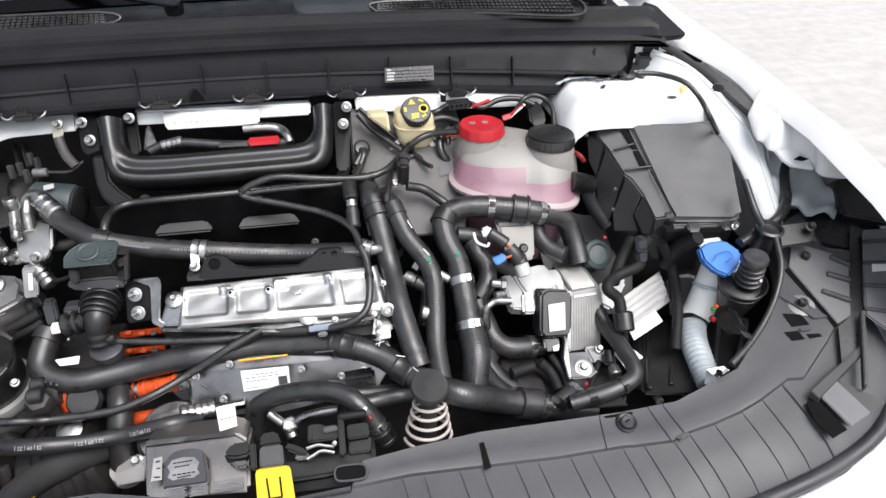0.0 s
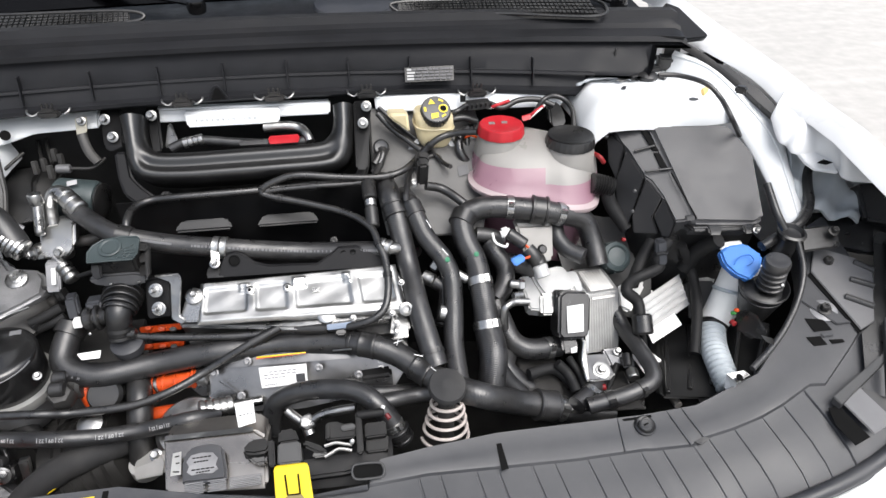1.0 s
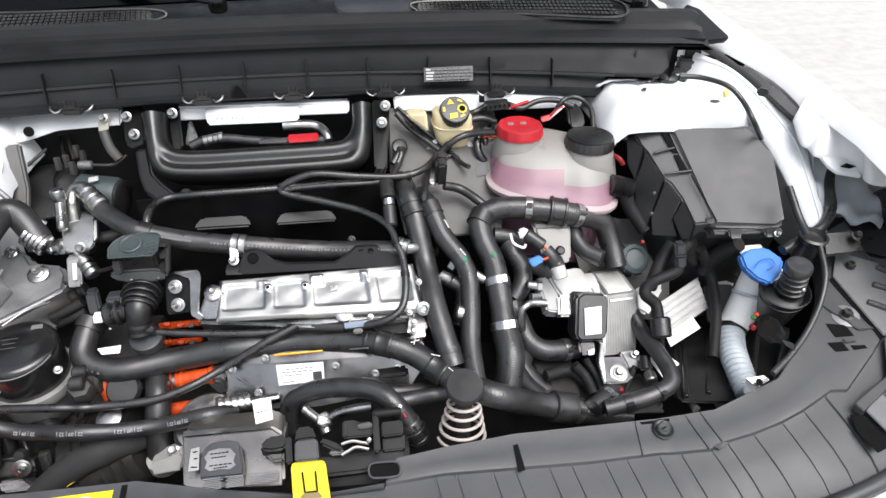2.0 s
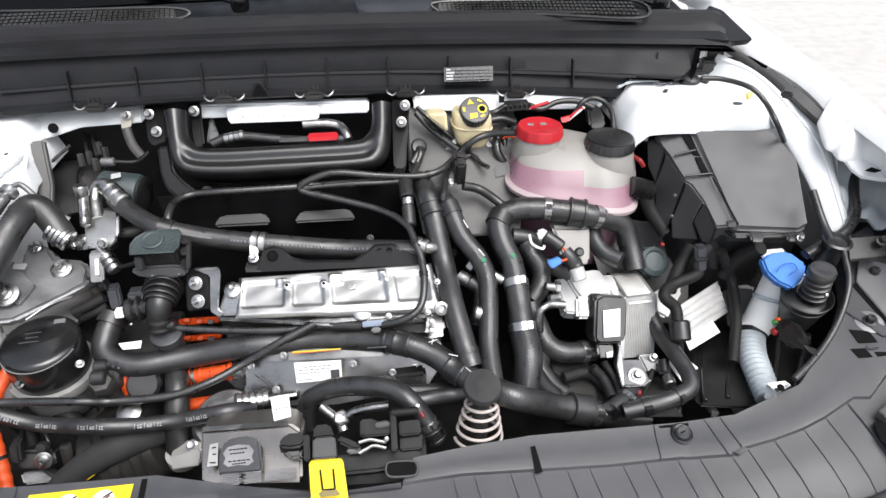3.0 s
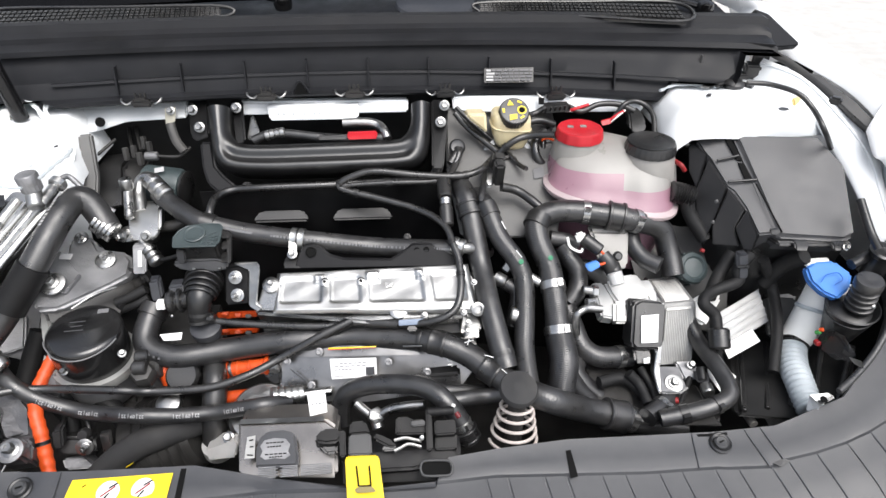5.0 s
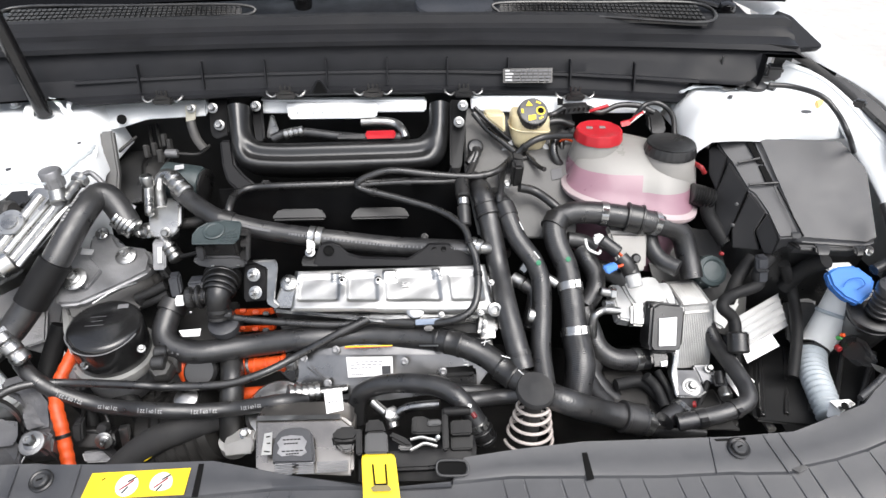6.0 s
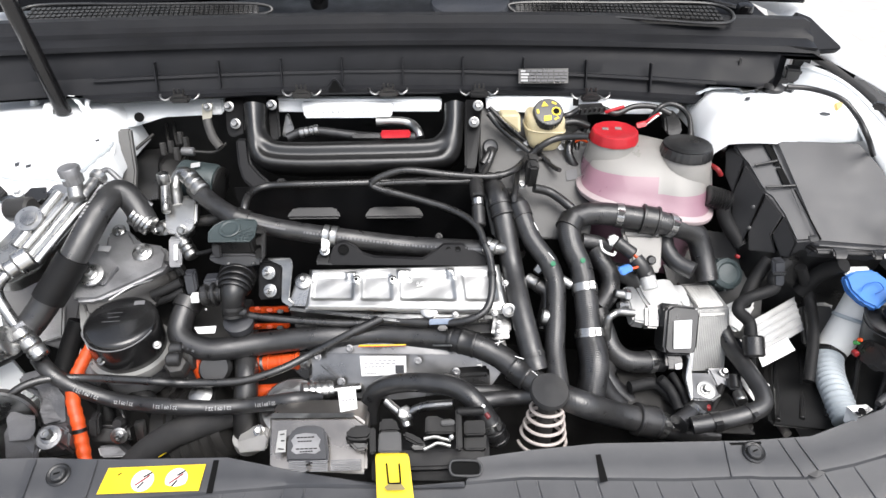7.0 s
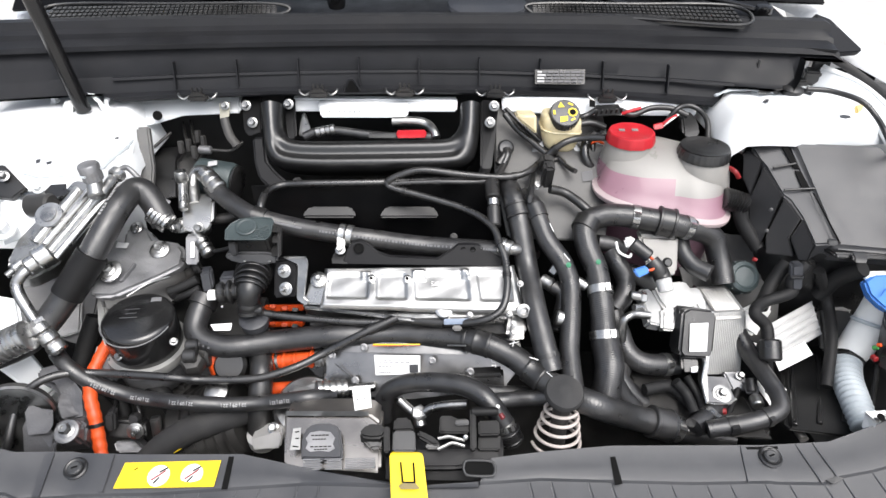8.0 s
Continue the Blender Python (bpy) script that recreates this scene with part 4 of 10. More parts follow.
lab = sticker(cowl, [(0.200, 0.564, 1.238), (0.287, 0.557, 1.240), (0.284, 0.535, 1.221), (0.198, 0.542, 1.220)], M_BLACK, 0, "information_label", "grey printed information label")
a, b, c, d = (V(q) for q in ((0.200, 0.563, 1.239), (0.287, 0.556, 1.240), (0.284, 0.534, 1.222), (0.198, 0.541, 1.221)))
random.seed(4)
for row in range(4):
    u = 0.04
    while u < 0.93:
        w = random.uniform(0.05, 0.16) if row > 1 else random.uniform(0.06, 0.2)
        w = min(w, 0.97 - u)
        v0, v1 = 0.10 + row * 0.22, 0.24 + row * 0.22
        at = lambda s, t: a.lerp(b, s).lerp(d.lerp(c, s), t) + Vector((0, -0.0012, 0.0006))
        part("print_bar", prism([at(u, v0), at(u + w, v0), at(u + w, v1), at(u, v1)], (0, -0.0003, 0.0001)), M_GREYINK if u < 0.15 else M_PRINT, cowl)
        u += w + 0.02


def scuttle_grille(x0, x1, flip):
    ob = thing("air_intake_grille", "black plastic air intake grille at the windscreen foot", "grille", ((x0 + x1) / 2, 0.68, 1.3), "scuttle air grilles")
    def at(u, v):
        x = lerp(x0, x1, u)
        w = 0.052 * (1 - (u if flip else 1 - u) * 0.85)
        return Vector((x, cowl_y(x) + 0.078 + v * (w + 0.004), 1.3135 + 0.012 * v))
    bm = bmesh.new()
    n = 46
    for i in range(n):
        for j in range(4):
            u0, u1 = (i + 0.12) / n, (i + 0.88) / n
            v0, v1 = (j + 0.12) / 4, (j + 0.80) / 4
            q = [at(u0, v0), at(u1, v0), at(u1, v1), at(u0, v1)]
            vs = [bm.verts.new(p + Vector((0, 0, 0.004))) for p in q] + [bm.verts.new(p + Vector((0, 0.002, -0.001))) for p in q]
            for f in ((0, 1, 2, 3), (0, 4, 5, 1), (1, 5, 6, 2), (2, 6, 7, 3), (3, 7, 4, 0)):
                bm.faces.new([vs[m] for m in f])
    part("lattice", bm, M_BLACK, ob, "fine raised lattice", smooth=False)
    rim = [at(0, -0.1), at(0.5, -0.1), at(1, -0.1), at(1, 1.1), at(0.5, 1.1), at(0, 1.1), at(0, -0.1)]
    part("rim", tube([p + Vector((0, 0, 0.003)) for p in rim], 0.003, 8, 10), M_BLACK, ob)
    part("tray", sheet([[at(i / 20, v) + Vector((0, 0, -0.001)) for i in range(21)] for v in (-0.1, 0.5, 1.1)], 0.004), M_BLACK, ob)


scuttle_grille(-0.66, -0.262, True)
scuttle_grille(0.20, 0.55, False)

# dark oval plate and wiper arms on the scuttle
ov = V((0.126, 0.740, 1.307))
oval = thing("scuttle_oval", "dark rounded plate between the wipers", "cover", ov)
bm = lathe([(0.075, -0.006), (0.078, 0.0), (0.075, 0.005), (0.06, 0.008), (0.02, 0.009)], (0, 0, 0), (0, -0.15, 1), 40)
bmesh.ops.transform(bm, matrix=Matrix.Translation(ov) @ Matrix.Diagonal((1.0, 0.8, 1, 1)), verts=bm.verts)
part("cover_shell", bm, M_PANEL, oval)


def wiper(pts, r, label):
    ob = thing("windscreen_wiper", label, "wiper", pts[0], "windscreen wipers")
    part("arm", tube(pts, r, 10, 6, 0.6), M_GLOSS, ob)
    part("blade", tube([V(p) + Vector((0.0, 0.018, -0.004)) for p in pts], r * 0.6, 8, 6), M_RUBBER, ob)
    part("pivot", lathe([(0.016, -0.01), (0.018, 0.0), (0.014, 0.012), (0.005, 0.015)], pts[-1], (0, -0.2, 1), 20), M_GLOSS, ob)


wiper([(-0.444, 0.900, 1.336), (-0.303, 0.820, 1.329), (-0.182, 0.750, 1.322), (-0.164, 0.740, 1.316)], 0.010, "black wiper arm lying near the windscreen foot")
wiper([(0.472, 0.850, 1.322), (0.543, 0.780, 1.315), (0.623, 0.720, 1.305), (0.648, 0.700, 1.299)], 0.009, "black wiper arm beside the fender")
wiper([(0.261, 0.860, 1.311), (0.370, 0.800, 1.303), (0.435, 0.770, 1.296), (0.596, 0.780, 1.294)], 0.008, "long black wiper arm across the scuttle")

part("end_tip", prism([(0.723, 0.653, 1.309), (0.742, 0.634, 1.304), (0.774, 0.566, 1.269), (0.769, 0.559, 1.267), (0.732, 0.559, 1.265), (0.700, 0.563, 1.262)], (0, 0.012, -0.012), 0.002), M_COWL, cowl, "pointed cowl end")
# end bracket of the cowl by the fender
brk = thing("cowl_end_bracket", "black stepped plastic end bracket of the cowl", "bracket", (0.636, 0.466, 1.269))
bm = block((0.695, 0.547, 1.248), (0.028, 0.03, 0.024), (0, 0, -20), 0.003)
block((0.676, 0.529, 1.234), (0.026, 0.03, 0.024), (0, 0, -20), 0.003, bm)
block((0.654, 0.526, 1.223), (0.030, 0.02, 0.016), (0, 0, -10), 0.003, bm)
part("bracket_body", bm, M_BLACK, brk)
for p in ((0.576, 0.521, 1.230),):
    part("peg", rod(p, V(p) + Vector((0, 0.004, 0.035)), 0.0022, 8), M_BLACK, brk)

# ---- white cross member under the cowl ----
cross = [(-0.555, 0.593, 1.175), (-0.338, 0.595, 1.178), (-0.336, 0.574, 1.158), (-0.441, 0.570, 1.156), (-0.492, 0.555, 1.145), (-0.532, 0.546, 1.144)]
part("cross_member", prism(cross, (0, 0.03, 0.0), 0.003), M_PRIMER, body, "white painted cross member")
hole = V((-0.479, 0.555, 1.164))
part("round_hole", lathe([(0.0085, 0), (0.0085, 0.002), (0.006, 0.0021)], hole, (0, -0.9, 0.4), 20), M_INK, body, "dark round hole")
part("cross_member", prism([(-0.244, 0.597, 1.177), (0.064, 0.572, 1.180), (0.062, 0.559, 1.162), (-0.246, 0.583, 1.157)], (0, 0.02, 0), 0.003), M_PRIMER, body, "white painted cross member")
part("cross_member", prism([(0.143, 0.558, 1.189), (0.478, 0.513, 1.202), (0.477, 0.495, 1.176), (0.259, 0.522, 1.169), (0.144, 0.544, 1.168)], (0, 0.02, 0), 0.003), M_PRIMER, body, "white painted cross member")
part("square_hole", prism([(0.293, 0.524, 1.197), (0.303, 0.523, 1.197), (0.301, 0.513, 1.188), (0.292, 0.514, 1.188)], (0, -0.002, 0.001)), M_INK, body, "dark square hole")
wb = [(-0.193, 0.574, 1.176), (-0.025, 0.560, 1.178), (-0.027, 0.537, 1.161), (-0.185, 0.549, 1.158)]
bar_ob = thing("white_bracket", "white painted angle bracket with stamped letters", "bracket", wb[3])
part("plate", prism(wb, (0, 0.016, 0), 0.003), M_PRIMER, bar_ob)
for i in range(12):
    u = 0.12 + 0.035 * i * 1.6
    p = V(wb[0]).lerp(V(wb[1]), u).lerp(V(wb[3]).lerp(V(wb[2]), u), 0.55) + Vector((0, -0.0015, 0))
    part("stamped_mark", block(p, (0.0035 + 0.0022 * (i % 3 == 1), 0.0012, 0.007), (0, 0, 0), 0.0), M_STAMP, bar_ob)

# grey panel right of the brace
wall = [(0.130, 0.561, 1.169), (0.325, 0.540, 1.165), (0.340, 0.459, 1.085), (0.297, 0.319, 1.034), (0.139, 0.333, 1.034), (0.126, 0.461, 1.094)]
part("bulkhead_panel", prism(wall, (0, 0.02, -0.01), 0.004), M_GREYPAINT, body, "grey sealed bulkhead panel")
part("bulkhead_panel", prism([(-0.5029, 0.5104, 1.1604), (-0.4839, 0.5170, 1.1595), (-0.4772, 0.4800, 1.0963), (-0.4812, 0.4540, 1.0572), (-0.4974, 0.4549, 1.0683)], (0, 0.012, -0.006), 0.003), M_GREYPAINT, body, "grey sealed bulkhead panel")

# brackets and bolts of the brace
for q in ([(-0.333, 0.586, 1.185), (-0.295, 0.583, 1.185), (-0.287, 0.518, 1.145), (-0.309, 0.514, 1.137), (-0.320, 0.521, 1.145)], [(0.104, 0.543, 1.188), (0.136, 0.540, 1.188), (0.128, 0.488, 1.152), (0.117, 0.428, 1.111), (0.098, 0.430, 1.111)], [(-0.258, 0.584, 1.183), (-0.235, 0.582, 1.183), (-0.227, 0.516, 1.132), (-0.243, 0.516, 1.130)]):
    part("mounting_plate", prism(q, (0, 0.012, 0), 0.003), M_SHIELD, sub, "black steel mounting plate")
for p in ((-0.320, 0.565, 1.177), (-0.304, 0.532, 1.158), (-0.243, 0.564, 1.179), (0.126, 0.525, 1.187), (0.117, 0.495, 1.169)):
    bolt(sub, p, (0, -0.85, 0.5), 0.0105)
part("stay", prism([(-0.370, 0.572, 1.180), (-0.350, 0.571, 1.182), (-0.352, 0.556, 1.160), (-0.370, 0.557, 1.154)], (0, 0.003, -0.001), 0.001), material("cream_primer", (0.42, 0.40, 0.33), 0.5, 0, 0.15, 20, 0.1), sub, "cream painted strap end")
part("stay", tube([(-0.361, 0.557, 1.157), (-0.358, 0.549, 1.146), (-0.351, 0.538, 1.130), (-0.338, 0.527, 1.116)], 0.008, 10, 6, 0.4), M_DARK, sub, "dark bent steel strap")
bolt(sub, (-0.358, 0.565, 1.177), (0, -0.85, 0.5), 0.009)
for p in ((-0.220, 0.449, 1.083), (0.003, 0.465, 1.098), (0.021, 0.452, 1.079)):
    part("pipe_clip", block(p, (0.016, 0.012, 0.012), (25, 0, 0), 0.003), M_BLACK, sub)

pipe, ppath = hose("coolant_pipe", [(-0.270, 0.361, 1.062), (-0.269, 0.382, 1.079), (-0.265, 0.416, 1.083), (-0.242, 0.437, 1.083), (-0.189, 0.433, 1.087), (-0.085, 0.436, 1.086), (0.031, 0.448, 1.081), (0.117, 0.409, 1.101)], 0.0062, M_SKIN, "slim black pipe clipped to the brace", "pipe")

# refrigerant pipes behind the brace
rp, rpath = hose("refrigerant_pipe", [(-0.055, 0.540, 1.154), (-0.014, 0.537, 1.155), (0.008, 0.532, 1.151), (0.019, 0.515, 1.145), (0.023, 0.503, 1.137)], 0.0085, M_ALU, "grey aluminium pipe behind the brace", "pipe")
rh, rhpath = hose("refrigerant_hose", [(-0.215, 0.527, 1.132), (-0.190, 0.531, 1.140), (-0.155, 0.529, 1.142), (-0.105, 0.521, 1.138), (-0.045, 0.514, 1.135), (0.020, 0.509, 1.137)], 0.008, M_RUBBER, "short black hose behind the brace")
ferrule(rh, (-0.192, 0.525, 1.141), (-0.157, 0.526, 1.147), 0.0085, 4)
tagp = thing("red_tag", "bright red plastic tag on the hose", "tag", (-0.022, 0.500, 1.139))
part("tag_body", prism([(-0.047, 0.505, 1.148), (0.006, 0.501, 1.150), (0.006, 0.490, 1.143), (-0.046, 0.494, 1.141)], (0, 0.012, 0), 0.002), M_RED, tagp)
part("tag_strip", prism([(-0.098, 0.509, 1.143), (-0.047, 0.506, 1.145), (-0.046, 0.499, 1.139), (-0.098, 0.503, 1.138)], (0, 0.008, 0), 0.002), M_BLACK, tagp)
lever = thing("valve_lever", "grey metal lever behind the brace", "lever", (-0.210, 0.515, 1.137))
part("lever_arm", prism([(-0.223, 0.570, 1.157), (-0.216, 0.569, 1.157), (-0.205, 0.542, 1.138), (-0.212, 0.536, 1.128), (-0.228, 0.538, 1.128)], (0, 0.01, 0), 0.002), M_ZINC, lever)

# ---- brake fluid reservoir ----
br = thing("brake_fluid_reservoir", "amber milky brake fluid reservoir with a black cap", "reservoir", (0.216, 0.471, 1.140))
bm = bmesh.new()
rings = []
b_mid = V((0.240, 0.494, 0.0))
for z, a, b in ((1.118, 0.012, 0.010), (1.120, 0.020, 0.016), (1.126, 0.026, 0.021), (1.135, 0.030, 0.024), (1.150, 0.0335, 0.027), (1.168, 0.0345, 0.028), (1.180, 0.0335, 0.027), (1.185, 0.030, 0.024), (1.187, 0.020, 0.016)):
    ring = []
    for k in range(36):
        q = 2 * math.pi * k / 36
        c, e = math.cos(q), math.sin(q)
        ring.append(bm.verts.new(b_mid + Vector((a * math.copysign(abs(c) ** 0.55, c), b * math.copysign(abs(e) ** 0.55, e), z - 0.12 * a * c))))
    rings.append(ring)
for a, b in zip(rings, rings[1:]):
    for k in range(36):
        bm.faces.new((a[k], a[(k + 1) % 36], b[(k + 1) % 36], b[k]))
bm.faces.new(rings[0])
bm.faces.new(rings[-1])
part("tank", bm, M_AMBER, br, "amber milky tank", angle=60)
part("side_chamber", prism([(0.1569, 0.4700, 1.1926), (0.1932, 0.4700, 1.1921), (0.1962, 0.4700, 1.1551), (0.1816, 0.4700, 1.1678), (0.1633, 0.4700, 1.1824)], (0, 0.035, -0.004), 0.004, seg=3), M_AMBER, br, "amber side chamber", angle=50)
part("seam", sweep(bmesh.new(), [b_mid + Vector((0.0352 * math.copysign(abs(math.cos(q)) ** 0.55, math.cos(q)), 0.0287 * math.copysign(abs(math.sin(q)) ** 0.55, math.sin(q)), 1.160 - 0.0042 * math.cos(q))) for q in (2 * math.pi * k / 40 for k in range(41))], 0.0014, 8), M_AMBER, br)
part("neck", lathe([(0.021, -0.034), (0.0215, -0.02), (0.022, -0.012)], (0.242, 0.474, 1.194), (0.04, -0.62, 0.78), 28), M_AMBER, br)
b_at, b_ax = V((0.242, 0.474, 1.194)), Vector((0.04, -0.62, 0.78))
bcap = part("black_cap", lathe([(0.022, -0.018), (0.0265, -0.016), (0.0265, -0.003), (0.0255, 0.0), (0.024, 0.001), (0.008, 0.001)], b_at, b_ax, 60, None, 30, 0.03), M_BLACK, br, "black ribbed cap with yellow symbols", angle=35)
fr = Matrix.Translation(b_at) @ frame_of(b_ax)
top = 0.0016
rt = fr.to_3x3() @ Vector((1, 0, 0))
flipx = 1 if rt.x > 0 else -1
upv = fr.to_3x3() @ Vector((0, 1, 0))
flipy = 1 if upv.z > 0 else -1
def cap_poly(pts):
    return [fr @ Vector((x * flipx, y * flipy, top)) for x, y in pts]
bx = b_ax.normalized() * 0.0004
part("symbol", lathe([(0.0085, 0), (0.0085, 0.0006), (0.002, 0.0007)], fr @ Vector((0.0125 * flipx, 0.0, 0.0012)), b_ax, 8), M_YELLOW, bcap, "yellow printed ring")
part("symbol", prism(cap_poly([(-0.012, 0.010), (0.0, 0.010), (-0.006, 0.020)]), bx), M_YELLOW, bcap, "yellow triangle")
part("symbol", prism(cap_poly([(-0.011, -0.018), (0.002, -0.016), (0.003, -0.007), (-0.010, -0.008)]), bx), M_YELLOW, bcap, "yellow block")
part("symbol", prism(cap_poly([(-0.021, -0.003), (-0.017, -0.003), (-0.017, 0.005), (-0.021, 0.005)]), bx), M_YELLOW, bcap)
part("symbol", prism(cap_poly([(0.008, -0.017), (0.016, -0.013), (0.014, -0.010), (0.007, -0.014)]), bx), M_YELLOW, bcap)
part("symbol", prism(cap_poly([(0.006, 0.016), (0.014, 0.012), (0.015, 0.015), (0.008, 0.019)]), bx), M_YELLOW, bcap)
part("symbol", lathe([(0.0055, 0), (0.0055, 0.0005), (0.004, 0.0006)], fr @ Vector((0.0125 * flipx, 0.0, 0.0018)), b_ax, 16), M_INK, bcap)

# wiring behind the coolant reservoir
def cable(name, pts, r, mat, label, category="cable"):
    return hose(name, pts, r, mat, label, category, 6, 10)[0]


cable("wiring_cable", [(0.263, 0.504, 1.171), (0.284, 0.499, 1.178), (0.307, 0.514, 1.182), (0.339, 0.501, 1.188), (0.362, 0.489, 1.183), (0.394, 0.498, 1.191), (0.429, 0.496, 1.191), (0.456, 0.483, 1.183)], 0.005, M_BLACK, "black taped wiring behind the reservoir")
cable("wiring_cable", [(0.424, 0.487, 1.172), (0.437, 0.490, 1.192), (0.459, 0.498, 1.195), (0.478, 0.490, 1.189), (0.485, 0.468, 1.178), (0.479, 0.434, 1.156)], 0.0045, M_BLACK, "black cable arched behind the reservoir")
cable("red_wire", [(0.344, 0.492, 1.184), (0.356, 0.490, 1.189), (0.376, 0.494, 1.193)], 0.003, M_RED, "thin red wire behind the reservoir")
cable("red_wire", [(0.400, 0.468, 1.166), (0.417, 0.469, 1.180), (0.432, 0.472, 1.188)], 0.0028, M_RED, "thin red wire beside the reservoir")
cable("white_wire", [(0.407, 0.469, 1.167), (0.421, 0.467, 1.181), (0.435, 0.473, 1.189)], 0.0018, M_WHITEPL, "thin white wire behind the reservoir")
con = thing("wiring_connector", "black ribbed wiring connector behind the reservoir", "connector", (0.324, 0.495, 1.178))
bm = prism([(0.301, 0.509, 1.186), (0.344, 0.494, 1.194), (0.343, 0.479, 1.186), (0.300, 0.494, 1.177)], (0, 0.02, 0.0), 0.003)
for i in range(6):
    p = V((0.302, 0.499, 1.183)).lerp(V((0.340, 0.486, 1.191)), i / 5)
    part("rib", block(p, (0.003, 0.004, 0.016), (30, 0, 0), 0.001), M_BLACK, con)
part("connector_body", bm, M_BLACK, con)
dl = thing("wiring_connector", "black block connector beside the strut tower", "connector", (0.459, 0.459, 1.162))
part("connector_body", prism([(0.445, 0.478, 1.180), (0.469, 0.481, 1.182), (0.471, 0.451, 1.168), (0.459, 0.435, 1.156), (0.441, 0.446, 1.161)], (0, 0.03, 0), 0.003), M_BLACK, dl)
part("red_lock", prism([(0.389, 0.454, 1.178), (0.405, 0.456, 1.181), (0.406, 0.450, 1.175), (0.390, 0.448, 1.172)], (0, 0.006, 0), 0.001), M_RED, dl)
gm = thing("metal_flange", "grey round metal flange on the bulkhead", "flange", (0.252, 0.456, 1.090))
part("ring", lathe([(0.050, 0), (0.054, 0.004), (0.050, 0.008), (0.042, 0.008), (0.040, 0.002)], (0.236, 0.473, 1.094), (-0.1, -0.8, 0.5), 36), M_ZINC, gm)
part("booster", lathe([(0.040, -0.02), (0.040, 0.0), (0.02, 0.004)], (0.262, 0.491, 1.106), (-0.1, -0.8, 0.5), 28), M_DARK, gm)
for p in ((0.192, 0.403, 1.094), (0.257, 0.480, 1.161)):
    bolt(gm, p, (0, -0.8, 0.6), 0.008)
part("small_label", prism([(0.273, 0.437, 1.100), (0.292, 0.437, 1.103), (0.291, 0.419, 1.095), (0.273, 0.419, 1.091)], (0, 0.004, 0)), M_PALEGREY, gm, "grey label")
for pts, r, lab in (([(0.145, 0.521, 1.174), (0.165, 0.503, 1.154), (0.193, 0.481, 1.136), (0.213, 0.462, 1.125)], 0.0055, "black brake line below the reservoir"), ([(0.149, 0.545, 1.175), (0.187, 0.514, 1.145), (0.222, 0.484, 1.125), (0.248, 0.441, 1.110), (0.258, 0.418, 1.112)], 0.004, "thin black line below the reservoir"),
                    ([(0.130, 0.449, 1.111), (0.144, 0.465, 1.124), (0.153, 0.481, 1.125)], 0.0075, "short black hose end on the bulkhead"), ([(0.115, 0.383, 1.082), (0.123, 0.408, 1.102), (0.140, 0.447, 1.112), (0.149, 0.466, 1.126)], 0.006, "black line to the bulkhead"),
                    ([(0.209, 0.378, 1.101), (0.238, 0.379, 1.091), (0.267, 0.354, 1.077), (0.292, 0.345, 1.051)], 0.0075, "black hose under the reservoir"), ([(0.177, 0.366, 1.110), (0.171, 0.344, 1.101), (0.191, 0.442, 1.101)], 0.005, "short black line on the bulkhead")):
    cable("brake_line", pts, r, M_BLACK, lab, "line")
jn = thing("line_joint", "black plastic line joint on the bulkhead", "joint", (0.202, 0.368, 1.118))
bm = block((0.210, 0.435, 1.119), (0.022, 0.02, 0.03), (20, 10, 0), 0.004)
block((0.205, 0.389, 1.122), (0.018, 0.02, 0.05), (20, 0, 0), 0.004, bm)
part("joint_body", bm, M_BLACK, jn)
jr = thing("hose_coupling", "black and silver quick coupling", "coupling", (0.116, 0.335, 1.067))
part("sleeve_low", rod((0.115, 0.327, 1.061), (0.115, 0.357, 1.081), 0.011), M_BLACK, jr)
part("metal_ring", rod((0.115, 0.357, 1.082), (0.115, 0.367, 1.091), 0.0095), M_STEEL, jr)
part("sleeve_top", rod((0.115, 0.367, 1.091), (0.115, 0.400, 1.105), 0.012), M_BLACK, jr)

# hoses, grommet and loops on the bulkhead
gr = thing("bulkhead_grommet", "black rubber grommet ring on the bulkhead", "grommet", (0.1460, 0.4843, 1.1191))
part("ring", lathe([(0.009, -0.004), (0.0135, -0.003), (0.014, 0.003), (0.011, 0.006), (0.008, 0.005)], (0.1447, 0.4769, 1.1292), (0, -0.8, 0.6), 28), M_RUBBER, gr)
part("spout", tube([(0.1442, 0.4720, 1.1293), (0.1460, 0.4587, 1.1249), (0.1376, 0.4463, 1.1117), (0.1259, 0.4399, 1.0999)], 0.0055, 12), M_SKIN, gr)
cable("vacuum_hose", [(0.3017, 0.4920, 1.1460), (0.2839, 0.4745, 1.1393), (0.2818, 0.4572, 1.1196), (0.2947, 0.4512, 1.1017), (0.3151, 0.4583, 1.0944)], 0.0075, M_SKIN, "black vacuum hose looping beside the reservoir", "hose")
cable("vacuum_hose", [(0.3156, 0.5087, 1.1449), (0.3009, 0.4904, 1.1339), (0.2999, 0.4753, 1.1170), (0.3120, 0.4686, 1.1048)], 0.006, M_SKIN, "thin black hose behind the reservoir", "hose")
cable("wiring_cable", [(0.2599, 0.4941, 1.1488), (0.2708, 0.4962, 1.1616), (0.2947, 0.4984, 1.1646), (0.3200, 0.4991, 1.1555)], 0.0065, M_BLACK, "black taped cable beside the brake reservoir")
cable("brown_wire", [(0.2948, 0.4806, 1.1341), (0.3038, 0.4792, 1.1390), (0.3167, 0.4805, 1.1339)], 0.0022, M_ORANGE, "short brown orange wire by the reservoir", "wire")
bk = thing("line_bracket", "grey steel line bracket bolted to the bulkhead", "bracket", (0.1945, 0.4375, 1.0567))
